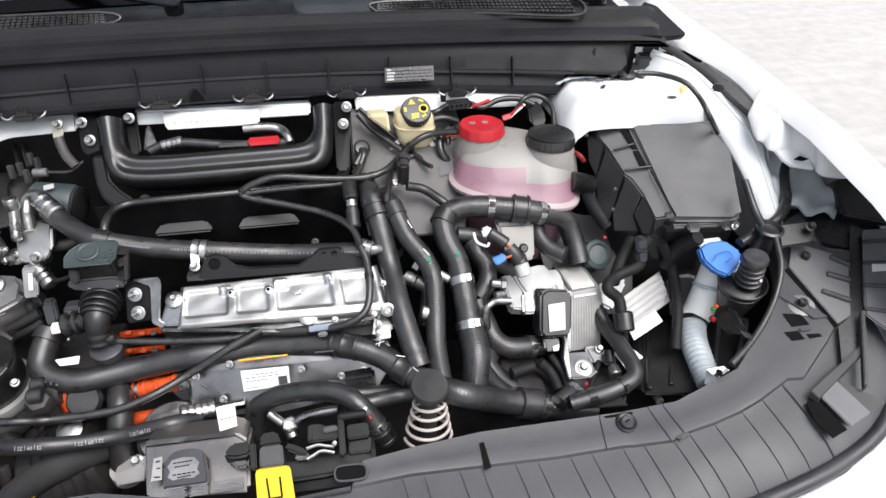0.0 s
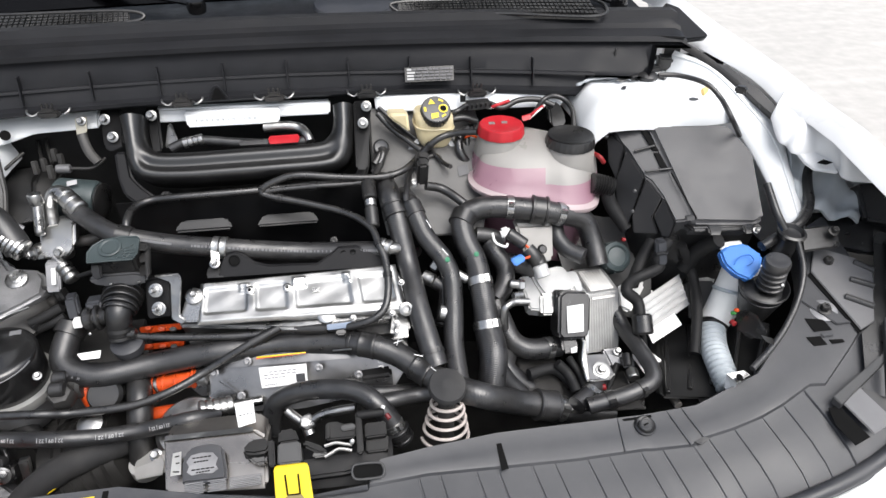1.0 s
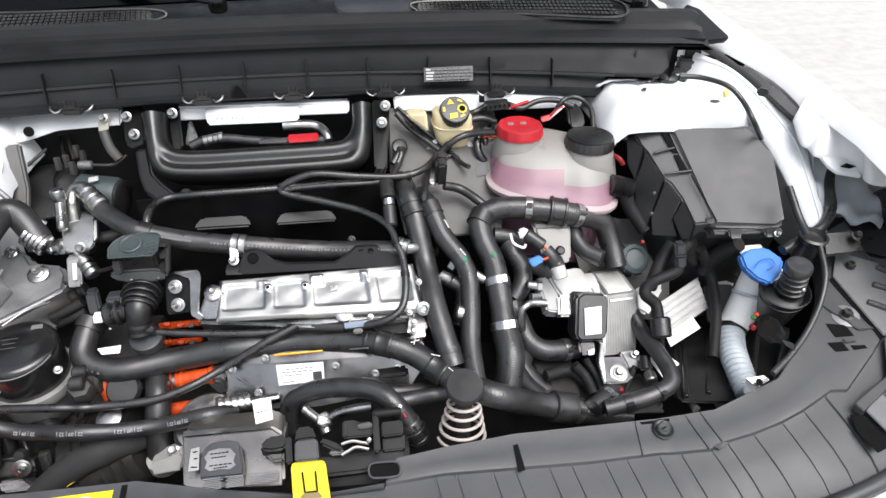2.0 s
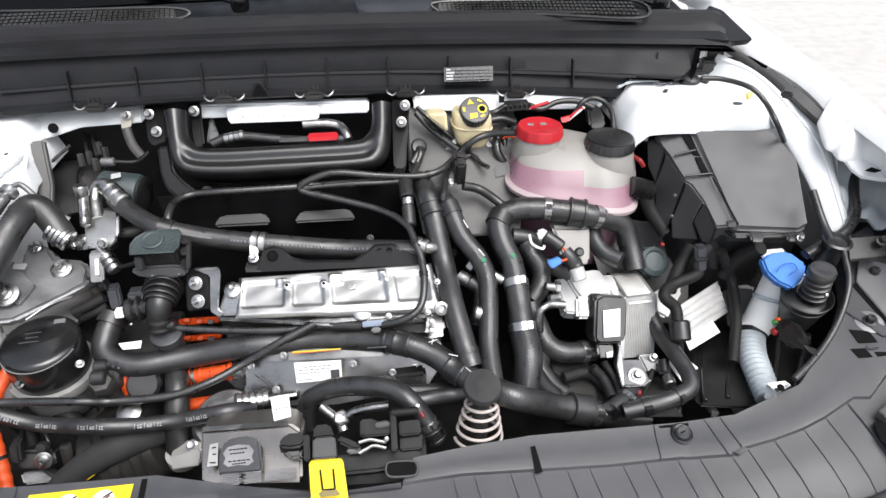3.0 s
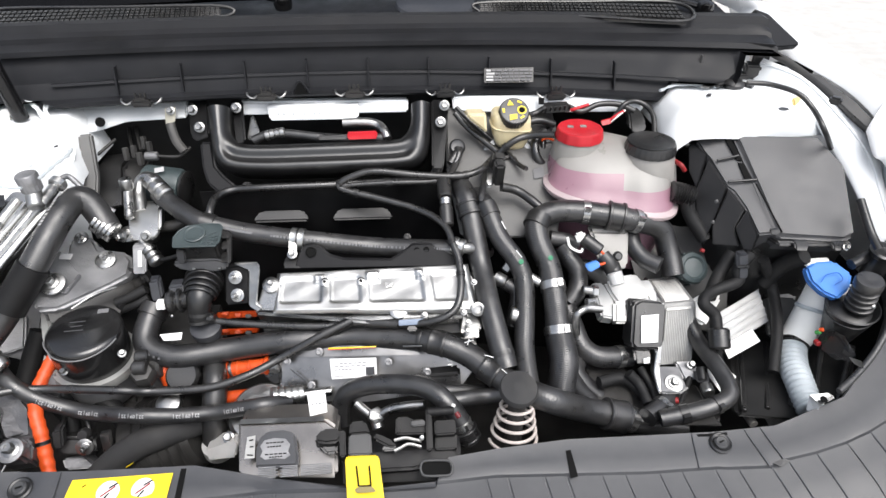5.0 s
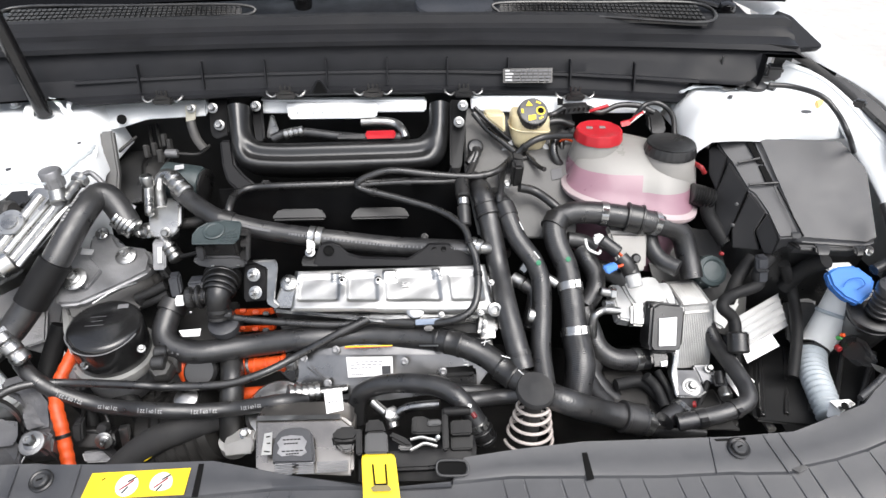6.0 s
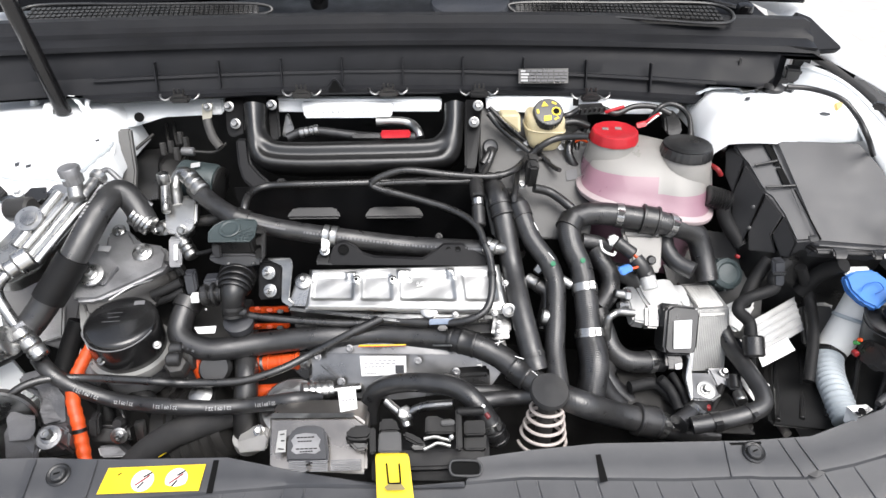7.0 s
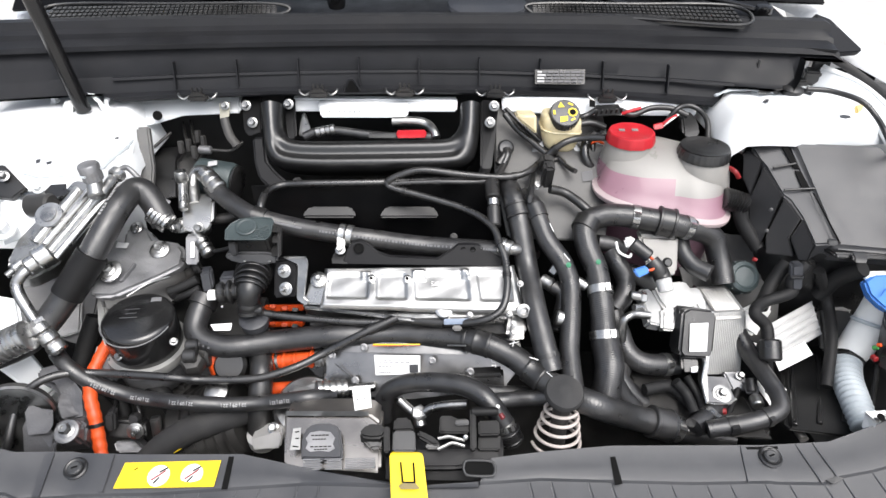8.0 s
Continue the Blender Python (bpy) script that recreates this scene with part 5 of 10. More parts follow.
part("plate", prism([(0.1776, 0.4539, 1.0852), (0.2016, 0.4574, 1.0898), (0.2049, 0.4357, 1.0610), (0.1828, 0.4323, 1.0564)], (0, 0.006, -0.003), 0.002), M_GREYPAINT, bk)
bolt(bk, (0.1926, 0.4413, 1.0750), (0, -0.8, 0.6), 0.0085)
part("stay", tube([(0.1992, 0.4532, 1.0876), (0.2102, 0.4566, 1.1055), (0.2381, 0.4624, 1.1132), (0.2592, 0.4575, 1.0934)], 0.004, 10), M_DARK, bk)
fl = thing("brake_servo", "dark grey round brake servo edge on the bulkhead", "servo", (0.2494, 0.4341, 1.0521))
part("drum", lathe([(0.050, -0.02), (0.052, -0.004), (0.048, 0.002), (0.040, 0.003), (0.034, -0.002), (0.012, -0.001)], (0.2482, 0.4715, 1.0886), (0.1, -0.8, 0.55), 44), M_DARK, fl)
part("rim", lathe([(0.0515, 0.0), (0.0535, 0.002), (0.0515, 0.004), (0.0495, 0.002)], (0.2486, 0.4733, 1.0877), (0.1, -0.8, 0.55), 44), M_ZINC, fl)

# ---- strut towers ----
for s, drop in ((1, 0.0), (-1, 0.03)):
    rows = []
    for i in range(17):
        v = i / 16
        y = lerp(0.60, 0.40, v)
        row = []
        for j in range(17):
            u = j / 16
            x = lerp(0.49, 0.80, u)
            dx, dy = (x - 0.66) / 0.13, (y - 0.49) / 0.10
            edge = 0.41 if s > 0 else 0.44
            z = 1.214 + 0.006 * math.exp(-(dx * dx + dy * dy) * 2) - (0.03 if s > 0 else 0.045) * max(0, (0.53 - x) / 0.03) ** 2 - 0.05 * max(0, (edge + 0.02 - y) / 0.03) ** 2 + 0.0025 * math.sin(31 * x) * math.sin(27 * y)
            row.append((s * x, y, z - drop))
        rows.append(row)
    part("strut_tower", sheet(rows, 0.003, (0, 0, -1)), M_PRIMER, body, "white painted strut tower top", angle=60)
for p, r in (((-0.656, 0.561, 1.190), 0.010), ((-0.526, 0.388, 1.160), 0.008)):
    bolt(body, p, (0, -0.1, 1), r, M_PRIMER)
sm = thing("strut_mount", "white strut mount ring with a black rubber cap", "mount", (-0.719, 0.620, 1.190))
part("ring", lathe([(0.056, 0), (0.058, 0.004), (0.05, 0.008), (0.04, 0.004)], (-0.731, 0.639, 1.185), (0, -0.05, 1), 36), M_PRIMER, sm)
part("cap", lathe([(0.018, 0), (0.018, 0.014), (0.014, 0.018), (0.004, 0.019)], (-0.727, 0.634, 1.187), (0, -0.05, 1), 24), M_BLACK, sm)
sm2 = copy_thing(sm, Matrix.Translation((0.635, 0.477, 1.215)))
part("tower_wall", prism([(-0.708, 0.430, 1.123), (-0.530, 0.468, 1.142), (-0.517, 0.510, 1.151), (-0.504, 0.461, 1.115), (-0.540, 0.446, 1.080), (-0.628, 0.331, 1.051), (-0.669, 0.305, 1.047)], (-0.02, 0.05, 0), 0.006), M_PRIMER, body, "white tower wall")
# slots, creases and sealant edges on the tower tops
for q in ([(0.6561, 0.3910, 1.2179), (0.6640, 0.3945, 1.2180), (0.6723, 0.3906, 1.2179), (0.6706, 0.3835, 1.2178), (0.6608, 0.3804, 1.2177), (0.6545, 0.3839, 1.2178)], [(0.5618, 0.4514, 1.2191), (0.5698, 0.4605, 1.2193), (0.5756, 0.4595, 1.2193), (0.5685, 0.4475, 1.2191)], [(-0.5760, 0.3324, 1.1862), (-0.5710, 0.3359, 1.1863), (-0.5665, 0.3249, 1.1861), (-0.5706, 0.3215, 1.1860)], [(-0.5572, 0.3247, 1.1861), (-0.5505, 0.3281, 1.1862), (-0.5479, 0.3209, 1.1860), (-0.5529, 0.3175, 1.1859)], [(-0.4886, 0.4052, 1.1877), (-0.4839, 0.4092, 1.1878), (-0.4814, 0.4030, 1.1877), (-0.4860, 0.4011, 1.1876)]):
    part("slot", prism(q, (0, 0, 0.0008)), M_PANEL, body, "dark slot in the tower top")
for pts in ([(-0.5712, 0.2904, 1.1854), (-0.5449, 0.2797, 1.1852), (-0.5141, 0.2822, 1.1852), (-0.4787, 0.2748, 1.1851)], [(-0.4659, 0.3013, 1.1856), (-0.4610, 0.3404, 1.1864), (-0.4547, 0.3705, 1.1870), (-0.4567, 0.3942, 1.1875)], [(0.4917, 0.4773, 1.2196), (0.5255, 0.4985, 1.2201), (0.5685, 0.4992, 1.2201), (0.5953, 0.4859, 1.2198)]):
    part("seam_crease", sweep(bmesh.new(), [p + Vector((0, 0, 0.001)) for p in spline(pts, 6)], lambda t: 0.0028 + 0.0008 * math.sin(t * 31), 8, 0.7), M_GREYEDWHITE, body, "ragged sealed seam")
cl_r = thing("tower_cover_edge", "black plastic cover edge on the strut tower", "cover", (0.6248, 0.4919, 1.2199))
part("edge", sweep(bmesh.new(), spline([(0.5937, 0.4838, 1.2238), (0.6143, 0.4942, 1.2240), (0.6386, 0.4927, 1.2240), (0.6546, 0.4756, 1.2236)], 6), 0.006, 10, 0.6), M_BLACK, cl_r)
part("clip", prism([(0.5678, 0.4857, 1.2238), (0.5812, 0.5001, 1.2241), (0.6015, 0.5022, 1.2241), (0.5917, 0.4841, 1.2238), (0.5716, 0.4767, 1.2236)], (0, 0.004, -0.004), 0.001), M_ZINC, cl_r, "grey metal clip")
# hand-brushed seam sealant on the body joints
random.seed(11)
for pts in ([(-0.553, 0.569, 1.207), (-0.558, 0.548, 1.196), (-0.550, 0.528, 1.181), (-0.535, 0.515, 1.170), (-0.517, 0.496, 1.154), (-0.502, 0.477, 1.144), (-0.506, 0.457, 1.123)], [(-0.595, 0.556, 1.212), (-0.575, 0.546, 1.203), (-0.556, 0.528, 1.185), (-0.548, 0.515, 1.174)],
            [(0.523, 0.558, 1.200), (0.529, 0.538, 1.188), (0.516, 0.516, 1.174), (0.524, 0.499, 1.158), (0.517, 0.484, 1.145)], [(0.509, 0.529, 1.223), (0.566, 0.523, 1.230), (0.616, 0.511, 1.227)]):
    path = [p + Vector((random.uniform(-1, 1), random.uniform(-1, 1), random.uniform(-1, 1))) * 0.0005 for p in spline(pts, 7)]
    part("seam_sealant", sweep(bmesh.new(), path, lambda t: 0.0045 + 0.0014 * math.sin(t * 37) * math.cos(t * 13), 10, 0.7), M_PRIMER, body, "brushed white seam sealant")
# gas strut of the open bonnet
gs = thing("gas_strut", "black gas strut holding the bonnet up", "gas strut", (-0.596, 0.534, 1.184))
part("strut_rod", rod((-0.587, 0.520, 1.187), (-0.605, 0.506, 1.396), 0.0125), M_GLOSS, gs)
part("ball_end", lathe([(0.012, 0), (0.014, 0.006), (0.012, 0.014), (0.006, 0.017)], (-0.607, 0.528, 1.189), (-1, -0.2, 0.2), 20), M_WHITEPL, gs, "pale ball joint")


# ---- brake modulator in the dark corner ----
ab = thing("brake_modulator", "dark hydraulic unit with a grey motor can", "hydraulic unit", (-0.436, 0.491, 1.042))
part("motor_can", lathe([(0.030, 0), (0.034, 0.004), (0.034, 0.062), (0.031, 0.070), (0.024, 0.073), (0.008, 0.0735)], (-0.416, 0.516, 1.061), (0.95, -0.18, -0.08), 32), M_GREENBLK, ab, "grey motor can")
part("end_cap", lathe([(0.030, 0.0), (0.031, 0.004), (0.026, 0.006), (0.010, 0.0065)], V((-0.416, 0.516, 1.061)) + Vector((0.95, -0.18, -0.08)).normalized() * 0.072, (0.95, -0.18, -0.08), 32), M_BLACK, ab)
part("valve_block", prism([(-0.454, 0.532, 1.084), (-0.416, 0.535, 1.089), (-0.406, 0.481, 1.047), (-0.447, 0.479, 1.042)], (0, 0.05, 0), 0.005), M_DARK, ab, "cast valve block")
part("control_box", prism([(-0.508, 0.533, 1.085), (-0.457, 0.544, 1.084), (-0.442, 0.467, 1.041), (-0.491, 0.463, 1.035)], (0, 0.06, 0), 0.006), M_BLACK, ab, "black control box")
part("data_label", prism([(-0.385, 0.494, 1.100), (-0.369, 0.495, 1.102), (-0.369, 0.491, 1.096), (-0.385, 0.489, 1.094)], (0, 0.002, 0)), M_GREYINK, ab)
for p in ((-0.443, 0.531, 1.100), (-0.433, 0.542, 1.099), (-0.419, 0.560, 1.108), (-0.409, 0.554, 1.100), (-0.415, 0.516, 1.097)):
    part("port_nut", rod(p, V(p) + Vector((0, 0.006, 0.022)), 0.0058, 6), M_DARK, ab)
part("side_port", rod((-0.415, 0.543, 1.101), (-0.392, 0.542, 1.101), 0.008, 12), M_MATTE_ALU, ab)
for pts in ([(-0.433, 0.546, 1.104), (-0.452, 0.587, 1.111), (-0.463, 0.621, 1.125)], [(-0.426, 0.559, 1.106), (-0.439, 0.592, 1.119), (-0.449, 0.622, 1.128)], [(-0.392, 0.542, 1.101), (-0.355, 0.541, 1.100), (-0.337, 0.559, 1.108)], [(-0.503, 0.515, 1.093), (-0.501, 0.523, 1.105), (-0.471, 0.572, 1.123)], [(-0.505, 0.512, 1.089), (-0.497, 0.486, 1.069), (-0.483, 0.459, 1.047)]):
    cable("brake_pipe", pts, 0.0028, M_DARK, "thin dark brake pipe in the corner", "pipe")

# ---- refrigerant valve block ----
vb = thing("refrigerant_valve_block", "pale aluminium refrigerant block with a service port", "valve block", (-0.379, 0.328, 1.048))
part("block_body", prism([(-0.412, 0.407, 1.070), (-0.357, 0.406, 1.070), (-0.354, 0.371, 1.045), (-0.364, 0.358, 1.035), (-0.403, 0.359, 1.036)], (0, 0.03, 0), 0.004), M_ALUBRIGHT, vb)
part("port_stem", rod((-0.402, 0.385, 1.066), (-0.413, 0.440, 1.101), 0.0075), M_ALU, vb)
part("port_cap", lathe([(0.009, 0), (0.0105, 0.002), (0.0105, 0.018), (0.009, 0.020), (0.003, 0.020)], (-0.411, 0.430, 1.095), (0, 0.05, 1), 24, None, 12, 0.05), M_ALU, vb, "grey screw cap")
bolt(vb, (-0.373, 0.360, 1.047), (0.1, -0.85, 0.4), 0.0095)
bolt(vb, (-0.407, 0.357, 1.050), (-0.5, -0.75, 0.3), 0.0115)
part("elbow", tube([(-0.390, 0.408, 1.063), (-0.399, 0.439, 1.082), (-0.396, 0.455, 1.097), (-0.380, 0.453, 1.103), (-0.364, 0.436, 1.088)], 0.0105, 16), M_ALU, vb)
ferrule(vb, (-0.380, 0.452, 1.101), (-0.347, 0.421, 1.083), 0.0145, 3, M_ALU)
part("lower_stem", rod((-0.383, 0.364, 1.034), (-0.353, 0.330, 1.013), 0.009, 16), M_ALU, vb)
ferrule(vb, (-0.370, 0.348, 1.030), (-0.353, 0.329, 1.012), 0.0115, 3, M_ZINC)
part("sensor_frame", prism([(-0.394, 0.347, 1.036), (-0.373, 0.347, 1.036), (-0.370, 0.312, 1.004), (-0.390, 0.312, 1.004)], (0, 0.012, 0), 0.002), M_MATTE_ALU, vb)
part("sensor_slot", prism([(-0.383, 0.339, 1.032), (-0.377, 0.339, 1.032), (-0.375, 0.319, 1.015), (-0.381, 0.319, 1.015)], (0, -0.001, 0)), M_WHITEPL, vb)

part("top_lug", prism([(-0.418, 0.432, 1.057), (-0.366, 0.427, 1.058), (-0.362, 0.409, 1.049), (-0.415, 0.413, 1.048)], (0, 0.02, -0.004), 0.003), M_CASTWHITE, vb, "pale clamp lug")
for p, r in (((-0.413, 0.384, 1.036), 0.0135), ((-0.379, 0.378, 1.032), 0.0115)):
    part("boss", lathe([(r, -0.02), (r, -0.002), (r * 0.9, 0.001), (r * 0.6, 0.0014)], p, (-0.05, -0.85, 0.45), 28), M_ALU, vb, "round cast boss")
    bolt(vb, V(p) + Vector((0, -0.001, 0.001)), (-0.05, -0.85, 0.45), r * 0.72, M_STEEL)
part("side_pipe", tube([(-0.372, 0.413, 1.030), (-0.347, 0.416, 1.030), (-0.322, 0.424, 1.035), (-0.302, 0.429, 1.037)], 0.0095, 16), M_DARK, vb, "dark side pipe")

# thick insulated refrigerant hose
lh, lpath = hose("refrigerant_hose", [(-0.428, 0.362, 1.055), (-0.445, 0.379, 1.083), (-0.461, 0.386, 1.103), (-0.474, 0.376, 1.106), (-0.485, 0.333, 1.095), (-0.513, 0.274, 1.050), (-0.557, 0.235, 0.993), (-0.584, 0.209, 0.965), (-0.603, 0.180, 0.956), (-0.662, 0.167, 0.936)], 0.0205, M_RUBBER, "thick black insulated refrigerant hose")
ferrule(lh, (-0.447, 0.368, 1.074), (-0.419, 0.358, 1.054), 0.0165, 5, M_STEEL)
sleeve(lh, lpath, 0.60, 0.024, 0.075, M_LOCK, "rubber_sleeve", "smooth black rubber sleeve")
ferrule(lh, (-0.581, 0.175, 0.981), (-0.635, 0.163, 0.960), 0.022, 6, M_STEEL, "ferrule", "bright ribbed crimp sleeve")
for k, s in enumerate((0.36, 0.42, 0.47)):
    i = int(s * (len(lpath) - 1))
    p, d = lpath[i], (lpath[i + 1] - lpath[i - 1]).normalized()
    out = Vector((-0.45, -0.5, 0.75))
    out = (out - d * out.dot(d)).normalized()
    u = out.cross(d)
    for j in range(4):
        q = p + out * 0.0208 + d * (j * 0.006 - 0.01)
        part("print_mark", prism([q - d * 0.0018 - u * 0.003, q + d * 0.0018 - u * 0.003, q + d * 0.0018 + u * 0.003, q - d * 0.0018 + u * 0.003], out * 0.0004), M_GREYINK, lh)

# ---- internal heat exchanger with its pipes ----
hx = thing("heat_exchanger_pipe", "bright aluminium pipe pack with fittings on the wing", "heat exchanger", (-0.569, 0.310, 1.063))
fa, fb = [(-0.645, 0.288, 1.042), (-0.594, 0.385, 1.105)], [(-0.570, 0.264, 1.033), (-0.503, 0.386, 1.106)]
part("base_plate", prism([(-0.649, 0.281, 1.040), (-0.647, 0.318, 1.054), (-0.578, 0.406, 1.115), (-0.521, 0.401, 1.114), (-0.505, 0.377, 1.101), (-0.572, 0.276, 1.033), (-0.607, 0.260, 1.022), (-0.638, 0.262, 1.023)], (-0.005, 0.012, -0.03), 0.004), M_ALU, hx, "pale aluminium base")
for k in range(4):
    t = k / 3
    a, b = V((-0.602, 0.293, 1.064)).lerp(V((-0.567, 0.273, 1.048)), t), V((-0.554, 0.375, 1.113)).lerp(V((-0.504, 0.370, 1.108)), t)
    part("fin_tube", rod(a, b, 0.0085 if k in (0, 3) else 0.007, 14), M_ALUBRIGHT if k % 2 else M_ALU, hx, "bright tube")
for k in range(2):
    a, b = V((-0.591, 0.283, 1.061)).lerp(V((-0.572, 0.274, 1.054)), k), V((-0.538, 0.366, 1.113)).lerp(V((-0.511, 0.356, 1.115)), k)
    part("fin", rod(a, b, 0.003, 8), M_STEEL, hx)
part("end_collar", lathe([(0.016, 0), (0.019, 0.003), (0.019, 0.022), (0.016, 0.025)], (-0.571, 0.278, 1.058), (-0.55, -0.45, -0.2), 20), M_ALUBRIGHT, hx)
part("end_fitting", lathe([(0.010, 0), (0.015, 0.002), (0.015, 0.02), (0.010, 0.024)], (-0.585, 0.268, 1.052), (-0.6, -0.5, -0.25), 20), M_STEEL, hx)
part("side_fitting", rod((-0.616, 0.275, 1.043), (-0.626, 0.255, 1.039), 0.0095, 14), M_STEEL, hx)
part("side_nipple", rod((-0.624, 0.256, 1.040), (-0.633, 0.248, 1.035), 0.005, 10), M_STEEL, hx)
part("washer", lathe([(0.021, 0), (0.021, 0.004), (0.010, 0.0045)], (-0.586, 0.327, 1.093), (0.0, -0.55, 0.83), 28), M_STEEL, hx, "bright steel washer")
part("washer_cap", lathe([(0.0125, 0), (0.0125, 0.006), (0.006, 0.0065)], V((-0.585, 0.326, 1.094)), (0.0, -0.55, 0.83), 24), M_ALU, hx)
part("service_port", rod((-0.510, 0.339, 1.118), (-0.518, 0.361, 1.138), 0.012, 20), M_ALU, hx)
part("service_cap", lathe([(0.012, 0), (0.0155, 0.002), (0.0165, 0.026), (0.0145, 0.029), (0.005, 0.030)], (-0.517, 0.359, 1.137), (-0.05, 0.0, 1), 40, None, 20, 0.05), M_MATTE_ALU, hx, "grey-blue ribbed service cap")
part("tee", rod((-0.505, 0.346, 1.119), (-0.495, 0.386, 1.132), 0.009, 16), M_ALU, hx)
part("tee_cap", rod((-0.495, 0.379, 1.132), (-0.490, 0.392, 1.136), 0.013, 20), M_STEEL, hx)
cable("refrigerant_pipe", [(-0.491, 0.396, 1.137), (-0.484, 0.406, 1.135), (-0.468, 0.400, 1.120), (-0.441, 0.386, 1.095), (-0.422, 0.385, 1.079)], 0.0045, M_MATTE_ALU, "thin grey pipe beside the thick hose", "pipe")
ap, apath = hose("refrigerant_pipe", [(-0.576, 0.269, 1.054), (-0.594, 0.263, 1.045), (-0.607, 0.248, 1.038), (-0.616, 0.239, 1.026), (-0.612, 0.229, 1.013), (-0.598, 0.215, 0.995), (-0.583, 0.201, 0.980)], 0.0085, M_STEEL, "bright bent aluminium pipe", "pipe")
ferrule(ap, (-0.583, 0.200, 0.979), (-0.551, 0.180, 0.939), 0.0135, 3, M_STEEL)
part("nut", lathe([(0.011, 0), (0.013, 0.001), (0.013, 0.010), (0.011, 0.011)], (-0.586, 0.204, 0.985), (0.5, -0.3, -0.75), 6), M_STEEL, ap)
bolt(hx, (-0.660, 0.320, 1.069), (0, -0.4, 0.9), 0.020, M_PRIMER)
part("side_bracket", prism([(-0.720, 0.408, 1.134), (-0.687, 0.413, 1.141), (-0.645, 0.383, 1.113), (-0.668, 0.373, 1.099), (-0.717, 0.380, 1.102)], (0, 0.006, -0.01), 0.002), M_BLACK, hx)
bolt(hx, (-0.681, 0.394, 1.128), (0.2, -0.6, 0.7), 0.011)
part("cut_out", prism([(-0.629, 0.360, 1.095), (-0.608, 0.389, 1.112), (-0.579, 0.384, 1.116), (-0.575, 0.370, 1.106), (-0.597, 0.367, 1.101), (-0.609, 0.349, 1.091)], (0, 0.002, 0.002), 0.001), M_BLACK, hx)
part("hose_stub", rod((-0.638, 0.363, 1.090), (-0.594, 0.357, 1.096), 0.018, 16), M_DARK, hx)
part("lug", prism([(-0.659, 0.376, 1.104), (-0.615, 0.374, 1.110), (-0.607, 0.361, 1.106), (-0.656, 0.369, 1.096)], (0, 0.01, 0), 0.003), M_ZINC, hx)
bolt(hx, (-0.621, 0.377, 1.113), (0.1, -0.5, 0.85), 0.010, M_PRIMER)

# ---- engine mount ----
em = thing("engine_mount", "grey cast alloy engine mount with three bolts", "engine mount", (-0.442, 0.262, 1.008))
part("arm", prism([(-0.527, 0.282, 1.017), (-0.515, 0.321, 1.022), (-0.503, 0.352, 1.023), (-0.511, 0.385, 1.027), (-0.496, 0.398, 1.032), (-0.471, 0.387, 1.030), (-0.457, 0.368, 1.021), (-0.411, 0.359, 1.018), (-0.398, 0.342, 1.011), (-0.396, 0.313, 1.004), (-0.419, 0.293, 1.000), (-0.456, 0.266, 0.996), (-0.484, 0.246, 0.993), (-0.517, 0.243, 0.996)], (0, 0.02, -0.03), 0.006, seg=3), M_MATTE_ALU, em, "grey cast arm", angle=60)
part("pad", prism([(-0.522, 0.283, 1.019), (-0.512, 0.353, 1.030), (-0.466, 0.304, 1.016), (-0.477, 0.268, 1.007)], (0, 0.004, -0.008), 0.0015), M_MATTE_ALU, em, "grey folded plate")
part("lower_web", prism([(-0.520, 0.262, 0.997), (-0.456, 0.287, 0.992), (-0.396, 0.326, 0.996), (-0.381, 0.309, 0.972), (-0.406, 0.270, 0.950), (-0.505, 0.233, 0.965)], (0, 0.06, -0.02), 0.01, seg=3), M_DARK, em, angle=60)
for p, r in (((-0.494, 0.278, 1.018), 0.0185), ((-0.438, 0.340, 1.016), 0.016), ((-0.487, 0.383, 1.033), 0.011)):
    up = Vector((0.0, -0.45, 0.9))
    part("washer", lathe([(r, 0), (r, 0.003), (r * 0.75, 0.005), (r * 0.6, 0.0052)], p, up, 28), M_STEEL, em)
    bolt(em, V(p) + up.normalized() * 0.004, up, r * 0.62, M_STEEL)
part("cable_clip", prism([(-0.504, 0.339, 1.030), (-0.485, 0.337, 1.029), (-0.486, 0.330, 1.027), (-0.504, 0.331, 1.028)], (0, 0.003, 0.002)), M_GREYINK, em)

# ---- black domed pump cover on an alloy ring ----
dm = thing("vacuum_pump", "black domed pump cover on a cast alloy ring", "pump", (-0.436, 0.168, 0.918))
dc, dax = V((-0.446, 0.229, 0.916)), Vector((0.05, -0.10, 1.0))
part("dome", lathe([(0.054, -0.024), (0.0548, -0.005), (0.0545, 0.046), (0.0535, 0.0525), (0.051, 0.0555), (0.047, 0.0572), (0.036, 0.0588), (0.012, 0.0596)], dc, dax, 64), M_DOME, dm, "glossy black domed cover", angle=50)
edge = []
for k in range(25):
    q = lerp(-2.75, -0.35, k / 24)
    h = 0.0545 if q < -2.3 else 0.047 + 0.005 * max(0.0, (q + 1.3) / 0.95)
    edge.append(dc + dax.normalized() * h + Vector((0.0552 * math.cos(q), 0.0552 * math.sin(q), 0.0055 * math.sin(q))))
# raised bead, paler than the dome
part("ledge", sweep(bmesh.new(), edge, 0.0011, 8), M_PALEGREY, dm, "pale raised edge")
part("ring", lathe([(0.054, -0.018), (0.062, -0.016), (0.064, -0.008), (0.062, 0.0), (0.054, 0.001)], dc + Vector((0, 0, -0.006)), dax, 48), M_FIN, dm, "cast alloy ring")
